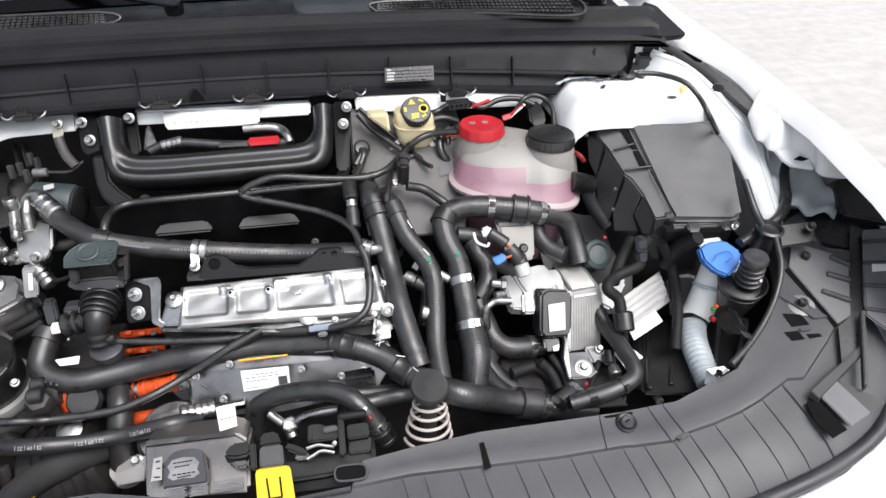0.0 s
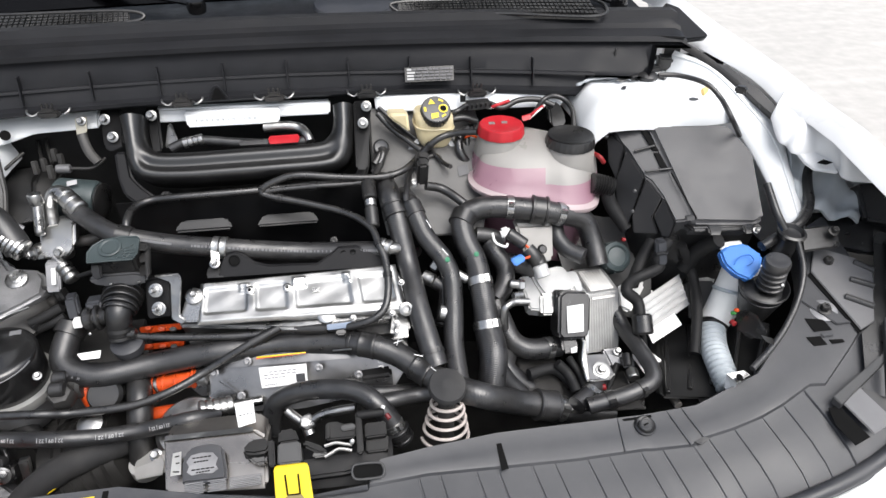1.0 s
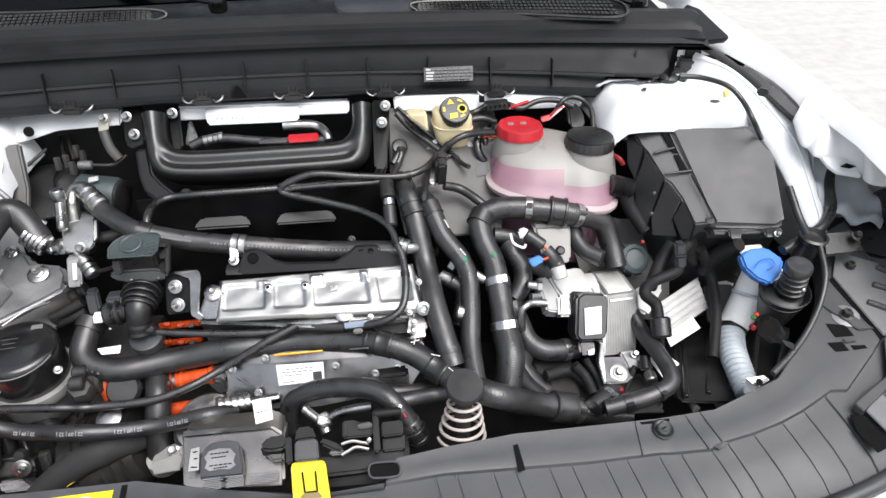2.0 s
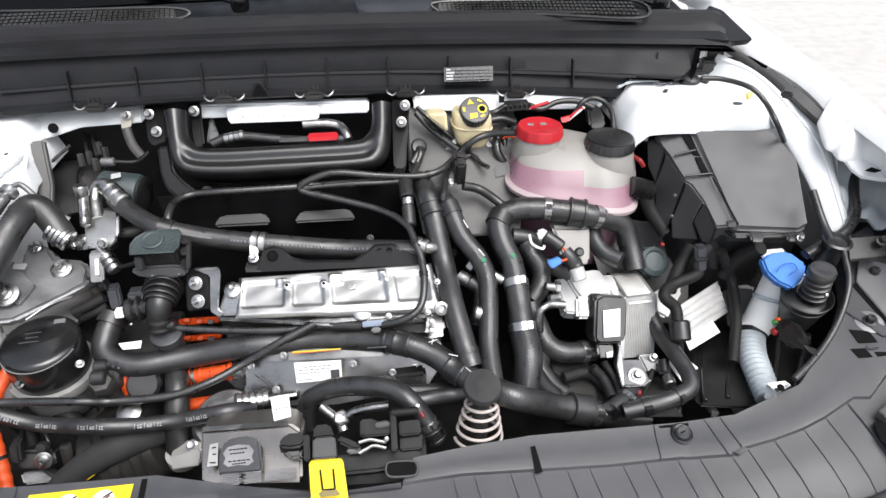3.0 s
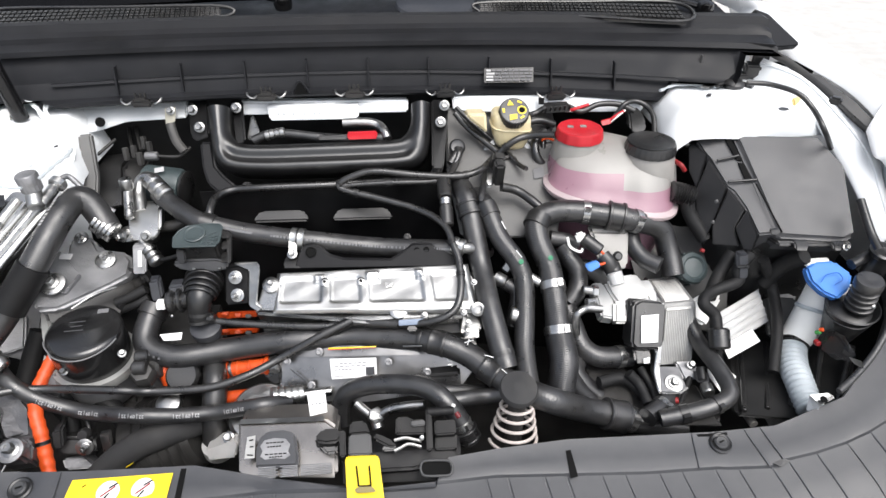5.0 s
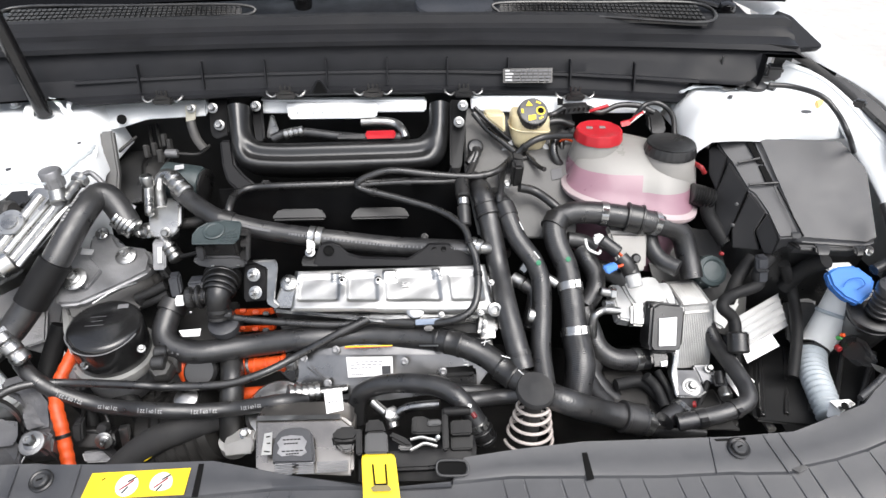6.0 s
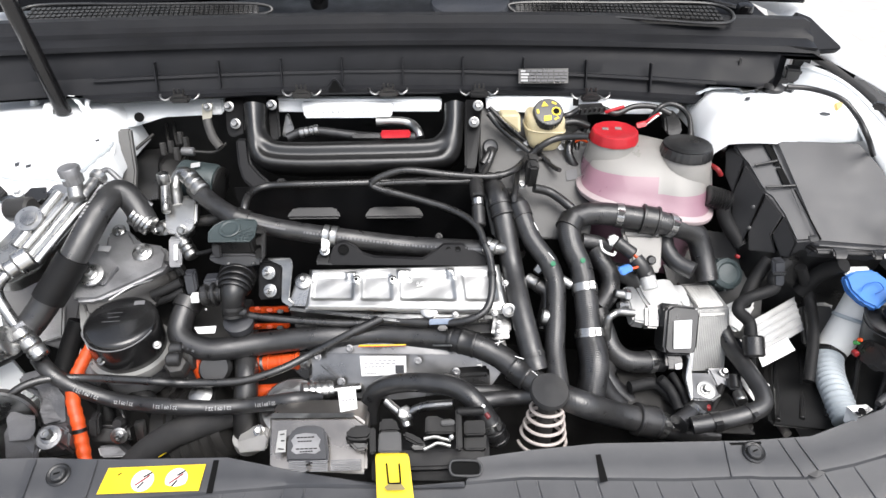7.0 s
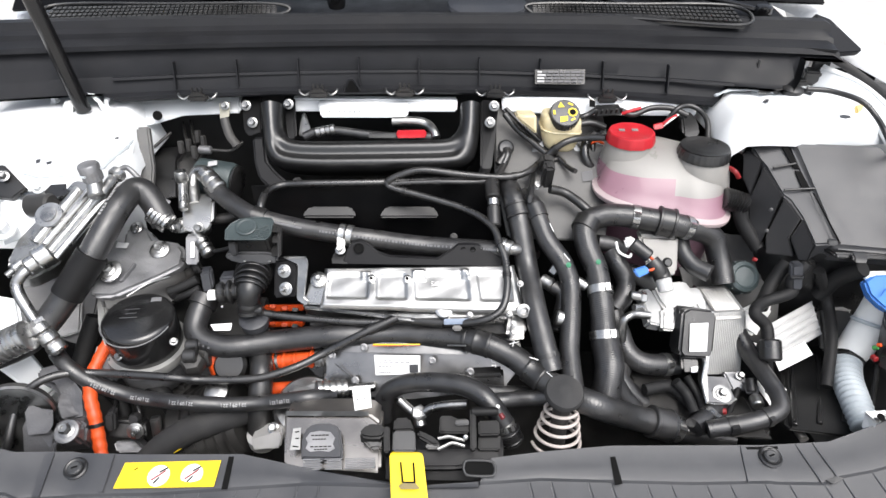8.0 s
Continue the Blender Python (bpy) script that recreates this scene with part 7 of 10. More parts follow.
for p, q in (((0.198, 0.301, 1.083), (0.204, 0.292, 1.073)), ((0.217, 0.264, 1.051), (0.225, 0.254, 1.044)), ((0.260, 0.312, 1.084), (0.261, 0.301, 1.076)), ((0.169, 0.229, 0.995), (0.167, 0.218, 0.998))):
    part("white_mark", rod(p, q, 0.0008, 6), M_WHITE, hose_a if p[0] < 0.2 else hose_c, "white paint mark")
band(hose_c, path_c, 0.365, 0.0187, 0.011)
band(hose_c, path_c, 0.225, 0.0187, 0.011)
sleeve(hose_c, path_c, 0.295, 0.0225, 0.028, M_BLACK, "quick_coupling", "black ribbed quick coupling", 0.002)
band(hose_c, path_c, 0.745, 0.0187, 0.013)
band(hose_c, path_c, 0.845, 0.0212, 0.013)
band(main_hose, main_path, 0.918, 0.0187, 0.012)
sleeve(main_hose, main_path, 0.880, 0.0235, 0.036, M_RUBBER, "thick_end", "thickened rubber end", 0.001)
sleeve(main_hose, main_path, 0.02, 0.0225, 0.018, M_BLACK, "end_collar")
for at, r, w in ((0.50, 0.0192, 0.003), (0.535, 0.0195, 0.026), (0.645, 0.0208, 0.028), (0.70, 0.0200, 0.006)):
    sleeve(main_hose, main_path, at, r, w, M_BLACK, "wrap", "black wrap on the hose", 0.0006)
for p, q in (((0.126, 0.153, 0.967), (0.139, 0.151, 0.973)), ((0.133, 0.155, 0.972), (0.130, 0.150, 0.965)), ((0.153, 0.132, 0.960), (0.166, 0.128, 0.958)), ((0.175, 0.109, 0.953), (0.183, 0.097, 0.953))):
    part("white_mark", rod(p, q, 0.0007, 6), M_WHITE, main_hose, "white paint mark")
cl = thing("tube_clip", "blue-grey plastic clip holding a tube on the hose", "clip", (0.051, 0.196, 0.958))
part("saddle", prism([(0.030, 0.197, 0.975), (0.068, 0.196, 0.976), (0.068, 0.192, 0.972), (0.030, 0.195, 0.969)], (0, 0.004, 0.002), 0.0008), material("blue_grey_clip", (0.17, 0.21, 0.28), 0.45), cl)
part("catch", block((0.050, 0.191, 0.965), (0.014, 0.008, 0.012), (35, 0, 0), 0.002), M_BLACK, cl)
part("wire_loop", rod((0.035, 0.181, 0.940), (0.063, 0.168, 0.951), 0.0015, 8), M_ZINC, cl)
sleeve(thin1, path_t1, 0.155, 0.0078, 0.05, M_BLACK, "tee_joint", "moulded tee joint")
sleeve(thin2, path_t2, 0.03, 0.0078, 0.05, M_BLACK, "tee_joint", "moulded tee joint")
for at in (0.33, 0.40, 0.55, 0.62, 0.80, 0.9):
    sleeve(thin1, path_t1, at, 0.0072, 0.008, M_BLACK, "tie", "")
print_line(main_hose, main_path, 0.165, 0.205, 0.0188, 3, low=0.2)

# ---- valve actuator and its elbow ----
va = thing("valve_actuator", "dark green-black valve actuator with a webbed top", "actuator", (-0.277, 0.297, 1.030))
topq = [(-0.3065, 0.2900, 1.0681), (-0.3088, 0.3065, 1.0742), (-0.3029, 0.3179, 1.0784), (-0.2911, 0.3261, 1.0815), (-0.2640, 0.3300, 1.0829), (-0.2412, 0.3275, 1.0820), (-0.2378, 0.3221, 1.0800), (-0.2386, 0.2971, 1.0707), (-0.2435, 0.2890, 1.0677)]
lid_mid = sum((V(p) for p in topq), Vector()) / len(topq)
part("lid", prism([V(p) + Vector((0, 0.0012, -0.0034)) for p in topq], (0, -0.0012, 0.0034), 0.001), M_GREENBLK, va, "webbed greenish lid")
part("lid_rim", sweep(bmesh.new(), [V(p) for p in topq + topq[:1]], 0.0016, 8), M_GREENBLK, va, "raised lid edge")
part("housing", prism([lid_mid + (V(p) - lid_mid) * 0.95 + Vector((0, 0.003, -0.0036)) for p in topq], (0, 0.006, -0.034), 0.003), M_BLACK, va)
part("lid_disc", lathe([(0.017, -0.002), (0.017, 0.0025), (0.0155, 0.0034), (0.012, 0.0030), (0.011, 0.0022), (0.003, 0.0024)], (-0.2780, 0.3122, 1.0763), (0, -0.35, 0.94), 32), M_GREENBLK, va)
hub = V((-0.2723, 0.3007, 1.0731))
for q in ((-0.2633, 0.2883, 1.0685), (-0.2563, 0.2882, 1.0684), (-0.2495, 0.2891, 1.0688), (-0.2438, 0.2920, 1.0699), (-0.2414, 0.2992, 1.0725), (-0.2415, 0.3064, 1.0752), (-0.2444, 0.3138, 1.0780)):
    part("web", rod(hub.lerp(V(q), 0.3), q, 0.0011, 6), M_GREENBLK, va)
for f in (0.55, 0.8):
    part("web", sweep(bmesh.new(), [hub.lerp(V(q), f) for q in ((-0.2633, 0.2883, 1.0685), (-0.2563, 0.2882, 1.0684), (-0.2495, 0.2891, 1.0688), (-0.2438, 0.2920, 1.0699), (-0.2414, 0.2992, 1.0725), (-0.2415, 0.3064, 1.0752), (-0.2444, 0.3138, 1.0780))], 0.0009, 6), M_GREENBLK, va)
part("left_arm", prism([(-0.3049, 0.2931, 1.0628), (-0.2915, 0.2919, 1.0624), (-0.2845, 0.2677, 1.0533), (-0.2935, 0.2649, 1.0523), (-0.3008, 0.2759, 1.0564)], (0, 0.008, -0.004), 0.002), M_BLACK, va)
for q in ([(-0.2420, 0.3159, 1.0734), (-0.2292, 0.3136, 1.0726), (-0.2263, 0.3052, 1.0695), (-0.2397, 0.3065, 1.0699)], [(-0.2394, 0.3034, 1.0624), (-0.2255, 0.3052, 1.0631), (-0.2247, 0.2929, 1.0585), (-0.2367, 0.2910, 1.0578)], [(-0.2398, 0.2910, 1.0492), (-0.2268, 0.2929, 1.0499), (-0.2231, 0.2786, 1.0446), (-0.2366, 0.2749, 1.0432)], [(-0.2338, 0.3200, 1.0686), (-0.2260, 0.3157, 1.0670), (-0.2202, 0.2667, 1.0487), (-0.2254, 0.2667, 1.0487)]):
    part("side_frame", prism(q, (0, 0.014, -0.004), 0.0015), M_BLACK, va)
part("skirt", prism([(-0.3144, 0.2883, 1.0394), (-0.3002, 0.2909, 1.0428), (-0.2488, 0.2904, 1.0423), (-0.2293, 0.2876, 1.0385), (-0.2311, 0.2801, 1.0285), (-0.2559, 0.2782, 1.0260), (-0.2843, 0.2795, 1.0277), (-0.3073, 0.2829, 1.0322)], (0, 0.03, -0.006), 0.003), M_BLACK, va, "mounting skirt")
for q in ((-0.2828, 0.2806, 1.0324), (-0.2439, 0.2802, 1.0320), (-0.2367, 0.2908, 1.0461)):
    part("glint_pin", rod(q, V(q) + Vector((0.004, -0.001, 0.001)), 0.0016, 8), M_STEEL, va)
el, elp = hose("elbow_connector", [(-0.2740, 0.3213, 1.0067), (-0.2736, 0.2967, 1.0039), (-0.2724, 0.2709, 1.0028), (-0.2740, 0.2534, 0.9961), (-0.2766, 0.2474, 0.9783), (-0.2790, 0.2440, 0.9603)], 0.019, M_BLACK, "black ribbed plastic elbow connector", "elbow", radius=lambda t: interp(t, [0, 0.3, 0.45, 0.6, 0.8, 1], [0.020, 0.020, 0.0195, 0.0185, 0.0165, 0.0155]))
for at, r, w in ((0.26, 0.0290, 0.005), (0.34, 0.0278, 0.004), (0.41, 0.0262, 0.004), (0.475, 0.0245, 0.0035), (0.54, 0.0225, 0.0035)):
    sleeve(el, elp, at, r, w, M_BLACK, "collar_ring", "moulded collar ring", 0.0008)
for p, r, w in (((-0.2757, 0.2506, 0.9825), 0.0185, 0.004), ((-0.2763, 0.2458, 0.9727), 0.0178, 0.005), ((-0.2772, 0.2412, 0.9615), 0.0168, 0.005)):
    part("socket_ring", lathe([(r - 0.004, -w / 2), (r, -w / 2), (r, w / 2), (r - 0.004, w / 2)], p, (0, -0.35, -0.9), 32), M_BLACK, el, "socket ring", angle=30)
part("branch", rod((-0.2796, 0.2613, 0.9900), (-0.3212, 0.2605, 0.9857), 0.0125, 20), M_BLACK, el)
for a, b, r in (((-0.2923, 0.2616, 0.9889), (-0.2968, 0.2617, 0.9889), 0.0145), ((-0.3025, 0.2620, 0.9877), (-0.3096, 0.2615, 0.9870), 0.0195), ((-0.3132, 0.2615, 0.9871), (-0.3265, 0.2606, 0.9858), 0.0175)):
    part("branch_ring", rod(a, b, r, 24), M_BLACK, el)
part("plug_block", prism([(-0.3250, 0.2735, 1.0063), (-0.3009, 0.2743, 1.0075), (-0.3027, 0.2647, 0.9946), (-0.3223, 0.2638, 0.9934)], (0, 0.02, 0), 0.003), M_PANEL, el, "grey plug block")
part("outlet_cup", lathe([(0.010, -0.022), (0.020, -0.016), (0.0235, -0.004), (0.0235, 0.004), (0.020, 0.006)], (-0.2712, 0.2395, 0.9476), (0, -0.2, 1), 32), M_PANEL, el, "dull grey cup")
part("tube_socket", rod((-0.2769, 0.2425, 0.9650), (-0.2547, 0.2423, 0.9648), 0.0085, 16), M_BLACK, el)
pc = thing("sensor_plug", "grey and white sensor plug on the connector", "plug", (-0.352, 0.270, 0.973))
part("plug_body", prism([(-0.369, 0.307, 0.993), (-0.349, 0.303, 0.998), (-0.341, 0.278, 0.977), (-0.359, 0.278, 0.972)], (0, 0.018, 0), 0.003), M_PANEL, pc)
part("white_end", prism([(-0.349, 0.268, 0.980), (-0.333, 0.267, 0.982), (-0.329, 0.251, 0.978), (-0.347, 0.259, 0.971)], (0, 0.01, 0), 0.002), M_WHITEPL, pc)
for p in ((-0.327, 0.267, 0.990), (-0.318, 0.242, 0.973)):
    part("dot", lathe([(0.002, 0), (0.002, 0.001), (0.001, 0.0015)], p, (0, -0.8, 0.6), 10), M_ZINC, pc)
for pts, r in (([(-0.417, 0.287, 0.969), (-0.393, 0.293, 0.976), (-0.371, 0.300, 0.984)], 0.008), ([(-0.409, 0.285, 0.956), (-0.384, 0.283, 0.968), (-0.366, 0.289, 0.975)], 0.006), ([(-0.373, 0.309, 0.994), (-0.389, 0.336, 0.998), (-0.378, 0.342, 1.013), (-0.345, 0.330, 1.019), (-0.311, 0.316, 1.035)], 0.0035), ([(-0.404, 0.331, 1.003), (-0.378, 0.320, 0.998), (-0.366, 0.306, 0.994)], 0.003), ([(-0.407, 0.280, 0.965), (-0.432, 0.299, 0.965), (-0.450, 0.303, 0.958)], 0.005)):
    cable("wiring_loom", pts, r, M_TAPE, "black taped wiring loom by the actuator")
cable("bare_wire", [(-0.454, 0.233, 1.004), (-0.428, 0.255, 1.011), (-0.405, 0.280, 1.005)], 0.0018, M_STEEL, "bright bare wire over the pump")
part("white_tag", prism([(-0.325, 0.200, 0.972), (-0.291, 0.199, 0.975), (-0.293, 0.192, 0.967), (-0.318, 0.192, 0.967)], (0, 0.002, 0), 0.0005), M_WHITE, pc, "white paper tag")

# ---- high voltage connectors ----
for q, lab in (([(-0.268, 0.286, 0.939), (-0.201, 0.282, 0.942), (-0.201, 0.280, 0.931), (-0.267, 0.284, 0.927)], "orange connector under the tube"), ([(-0.269, 0.270, 0.915), (-0.200, 0.266, 0.919), (-0.202, 0.265, 0.909), (-0.268, 0.269, 0.905)], "dark orange connector under the tube")):
    ob = thing("high_voltage_connector", lab, "connector", q[3])
    part("connector_body", prism(q, (0, 0.012, -0.008), 0.002), M_ORANGE, ob)
    for u in (0.25, 0.55, 0.8):
        part("latch", block(V(q[0]).lerp(V(q[2]), u) + Vector((0, -0.003, 0.002)), (0.010, 0.006, 0.009), (40, 0, 0), 0.0015), M_ORANGE if u < 0.7 else M_BLACK, ob)
o2 = thing("high_voltage_connector", "orange round high voltage connector with a metal collar", "connector", (-0.197, 0.176, 0.905))
part("barrel", rod((-0.248, 0.217, 0.877), (-0.183, 0.208, 0.890), 0.0125, 24), M_ORANGE, o2)
for a, b, r, m in (((-0.248, 0.217, 0.877), (-0.242, 0.217, 0.877), 0.0152, M_ORANGE), ((-0.232, 0.215, 0.880), (-0.225, 0.215, 0.880), 0.0148, M_ORANGE), ((-0.241, 0.215, 0.879), (-0.236, 0.215, 0.880), 0.015, M_STEEL), ((-0.211, 0.211, 0.884), (-0.204, 0.211, 0.885), 0.0142, M_ORANGE), ((-0.186, 0.208, 0.890), (-0.177, 0.208, 0.890), 0.0148, M_ORANGE), ((-0.177, 0.208, 0.890), (-0.162, 0.207, 0.892), 0.0145, M_STEEL)):
    part("ring", rod(a, b, r, 24), m, o2)
part("arm", prism([(-0.195, 0.200, 0.886), (-0.173, 0.199, 0.890), (-0.158, 0.195, 0.887), (-0.159, 0.186, 0.870), (-0.172, 0.185, 0.867)], (0, 0.02, 0), 0.004), M_BLACK, o2)
o3, _ = hose("high_voltage_cable", [(-0.261, 0.185, 0.847), (-0.216, 0.184, 0.851), (-0.172, 0.183, 0.856), (-0.147, 0.190, 0.851)], 0.010, M_ORANGE, "orange cable below the connector", "cable")
o4, _ = hose("high_voltage_cable", [(-0.352, 0.224, 0.902), (-0.342, 0.213, 0.893), (-0.334, 0.204, 0.870)], 0.012, M_ORANGE, "short orange cable behind the pump", "cable")
cpl = thing("coolant_pump", "black plastic pump body under the hose", "pump", (-0.304, 0.163, 0.898))
part("pump_body", prism([(-0.335, 0.218, 0.899), (-0.289, 0.220, 0.897), (-0.283, 0.184, 0.874), (-0.331, 0.188, 0.868)], (0, 0.03, 0), 0.006), M_BLACK, cpl)
part("pump_ring", lathe([(0.024, 0), (0.026, 0.006), (0.022, 0.012)], (-0.308, 0.198, 0.889), (0, -0.7, 0.7), 24), M_BLACK, cpl)
part("pump_can", rod((-0.358, 0.211, 0.902), (-0.338, 0.209, 0.903), 0.020, 20), M_DARK, cpl)

# upright pipe behind the front hose with its alloy foot
up_, upp = hose("coolant_pipe", [(-0.268, 0.228, 0.890), (-0.259, 0.186, 0.881), (-0.260, 0.156, 0.852), (-0.262, 0.129, 0.805)], 0.0185, M_BLACK, "upright black pipe on an alloy foot", "pipe")
ft = thing("pipe_support", "bright cast alloy pipe foot", "foot", (-0.241, 0.090, 0.826))
part("collar", lathe([(0.020, -0.02), (0.024, -0.018), (0.024, 0.0), (0.020, 0.002)], (-0.255, 0.123, 0.815), (0, -0.1, 1), 24), M_SHELL, ft)
part("flange", prism([(-0.267, 0.107, 0.827), (-0.217, 0.098, 0.853), (-0.211, 0.086, 0.854), (-0.214, 0.073, 0.839), (-0.262, 0.086, 0.819)], (0, 0.03, -0.01), 0.004), M_SHELL, ft)
bolt(ft, (-0.229, 0.106, 0.846), (0, -0.5, 0.85), 0.010, M_STEEL)

# ---- compressor with its label, low at the front ----
cp = thing("compressor", "bright finned aluminium compressor with a dark cover", "compressor", (-0.154, 0.045, 0.850))
part("case_top", prism([(-0.199, 0.077, 0.910), (-0.077, 0.070, 0.915), (-0.060, 0.058, 0.909), (-0.058, -0.011, 0.890), (-0.191, 0.008, 0.881)], (0, 0.05, -0.02), 0.004), M_BRUSHED, cp, "cast aluminium case")
part("edge", prism([(-0.196, 0.078, 0.913), (-0.078, 0.070, 0.918), (-0.078, 0.065, 0.917), (-0.195, 0.072, 0.913)], (0, 0.003, 0.0), 0.0008), M_ALU, cp)
part("dark_cover", prism([(-0.1649, 0.0066, 0.9031), (-0.1669, 0.0359, 0.9129), (-0.1601, 0.0501, 0.9177), (-0.1473, 0.0537, 0.9189), (-0.1271, 0.0534, 0.9188), (-0.1156, 0.0463, 0.9164), (-0.1092, 0.0143, 0.9057), (-0.1099, 0.0049, 0.9025)], (0, 0.003, -0.012), 0.003), M_PANEL, cp, "dark grey cover")
part("white_label", prism([(-0.1611, 0.0325, 0.9122), (-0.1558, 0.0399, 0.9147), (-0.1430, 0.0420, 0.9154), (-0.1281, 0.0402, 0.9148), (-0.1213, 0.0326, 0.9123), (-0.1237, 0.0245, 0.9095), (-0.1201, 0.0186, 0.9075), (-0.1273, 0.0143, 0.9061), (-0.1403, 0.0160, 0.9067), (-0.1530, 0.0148, 0.9063), (-0.1596, 0.0193, 0.9078), (-0.1573, 0.0258, 0.9100)], (0, -0.0002, 0.0006)), M_MATTE_ALU, cp, "pale label with dark print")
for a, b in zip([(-0.1536, 0.0354, 0.9144), (-0.1515, 0.0302, 0.9126), (-0.1535, 0.0206, 0.9094), (-0.1478, 0.0169, 0.9081)], [(-0.1291, 0.0357, 0.9145), (-0.1325, 0.0306, 0.9127), (-0.1240, 0.0208, 0.9095), (-0.1297, 0.0173, 0.9083)]):
    for k in range(5):
        p, q = V(a).lerp(V(b), k / 5), V(a).lerp(V(b), (k + 0.78) / 5)
        part("print_bar", rod(p, q, 0.0008, 6), M_INK, cp)
part("grey_label", prism([(-0.1809, 0.0494, 0.9122), (-0.1702, 0.0507, 0.9127), (-0.1682, 0.0215, 0.9028), (-0.1818, 0.0210, 0.9027)], (0, -0.0001, 0.0004)), M_FIN, cp, "grey label")
for a, b in zip([(-0.1778, 0.0442, 0.9113), (-0.1760, 0.0359, 0.9085), (-0.1785, 0.0256, 0.9050)], [(-0.1724, 0.0449, 0.9115), (-0.1713, 0.0358, 0.9085), (-0.1707, 0.0247, 0.9047)]):
    part("print_bar", rod(a, b, 0.0009, 6), M_INK, cp)
for k in range(7):
    a, b = V((-0.1624, 0.0071, 0.9001)).lerp(V((-0.1608, -0.0057, 0.8958)), k / 6), V((-0.0659, 0.0075, 0.9002)).lerp(V((-0.0654, -0.0046, 0.8961)), k / 6)
    for x0, x1 in ((0.0, 0.24 + 0.03 * (k % 2)), (0.30 + 0.03 * (k % 2), 0.54), (0.58, 1.0)):
        part("fin", rod(a.lerp(b, x0), a.lerp(b, x1), 0.0008, 8), M_MATTE_ALU, cp)
part("round_cap", lathe([(0.05, -0.01), (0.052, 0.0), (0.046, 0.008), (0.02, 0.011)], (-0.184, 0.144, 0.851), (0, -0.3, 0.95), 32), M_ALU, cp)

# front refrigerant hose fitting, tag and pipe
ferrule(front_ac, (-0.167, 0.144, 0.884), (-0.122, 0.158, 0.873), 0.0150, 5, M_ALUBRIGHT)
part("end_pipe", rod((-0.130, 0.159, 0.870), (-0.079, 0.169, 0.866), 0.0075, 16), M_ALU, front_ac, "bare aluminium pipe")
part("valve", rod((-0.149, 0.143, 0.877), (-0.144, 0.103, 0.882), 0.008, 16), M_ALU, front_ac)
part("valve_ring", rod((-0.144, 0.110, 0.882), (-0.142, 0.096, 0.886), 0.0105, 16), M_STEEL, front_ac)
sticker(front_ac, [(-0.104, 0.106, 0.928), (-0.078, 0.105, 0.932), (-0.074, 0.076, 0.922), (-0.098, 0.075, 0.917)], M_WHITE, 0, "paper_tag", "white folded paper tag")
for k in range(4):
    p = V((-0.095, 0.089, 0.925)).lerp(V((-0.080, 0.089, 0.927)), k / 3)
    part("print_bar", block(p, (0.002, 0.0006, 0.008), (35, 0, 0), 0), M_INK, front_ac)
print_line(front_ac, path_f, 0.10, 0.80, 0.0115, 5, "22 | 09 | 22 |", 0.0072, True, M_GREYINK)
# pipe fork under the hoop hose
fk = thing("refrigerant_fork", "pale aluminium pipe fork", "fork", (-0.005, 0.092, 0.880))
for pts, r in (([(-0.038, 0.120, 0.888), (-0.026, 0.110, 0.883), (-0.011, 0.098, 0.877)], 0.0065), ([(-0.010, 0.097, 0.875), (0.008, 0.102, 0.888), (0.033, 0.101, 0.896), (0.062, 0.097, 0.902)], 0.0068), ([(-0.010, 0.098, 0.877), (-0.006, 0.086, 0.869)], 0.009)):
    part("pipe", tube(pts, r, 14), M_ALU, fk)
part("nut", lathe([(0.009, -0.008), (0.0125, -0.006), (0.0125, 0.006), (0.009, 0.008)], (-0.009, 0.099, 0.882), (0.3, -0.5, 0.8), 6), M_ALU, fk)
band(u_hose, path_u, 0.90, 0.0150, 0.010)
sleeve(u_hose, path_u, 0.965, 0.017, 0.02, M_BLACK, "end_collar", "", 0.001)
cable("cooling_pipe", [(0.090, 0.092, 0.910), (0.115, 0.096, 0.910), (0.154, 0.105, 0.903), (0.182, 0.099, 0.911)], 0.0115, M_RUBBER, "black pipe with a dotted line behind the lock", "pipe")
cable("cooling_pipe", [(0.034, 0.183, 0.872), (0.084, 0.127, 0.899), (0.154, 0.134, 0.884)], 0.010, M_RUBBER, "black hose low behind the lock", "hose")

# ---- bonnet lock ----
lk2 = thing("bonnet_lock", "black bonnet lock assembly with a yellow release lever", "lock", (0.023, -0.005, 0.908))
D = Vector((0, 0.012, -0.03))
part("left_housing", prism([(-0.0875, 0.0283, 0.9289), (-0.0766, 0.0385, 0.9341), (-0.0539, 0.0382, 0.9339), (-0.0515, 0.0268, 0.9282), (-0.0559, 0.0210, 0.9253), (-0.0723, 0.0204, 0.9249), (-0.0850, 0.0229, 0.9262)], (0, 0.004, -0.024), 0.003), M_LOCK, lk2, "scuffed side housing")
part("left_socket", prism([(-0.0863, 0.0280, 0.9176), (-0.0569, 0.0275, 0.9173), (-0.0582, 0.0150, 0.9110), (-0.0724, 0.0143, 0.9107)], (0, 0.01, -0.02), 0.003), M_BLACK, lk2)
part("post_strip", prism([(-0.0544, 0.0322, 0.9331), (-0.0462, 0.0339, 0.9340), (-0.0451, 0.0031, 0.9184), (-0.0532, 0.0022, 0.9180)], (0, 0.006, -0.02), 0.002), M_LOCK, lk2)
part("lever_box", prism([(-0.0414, 0.0258, 0.9321), (-0.0122, 0.0259, 0.9322), (-0.0110, 0.0017, 0.9200), (-0.0419, 0.0024, 0.9203)], D, 0.002), M_PLASTIC, lk2, "grained lever box")
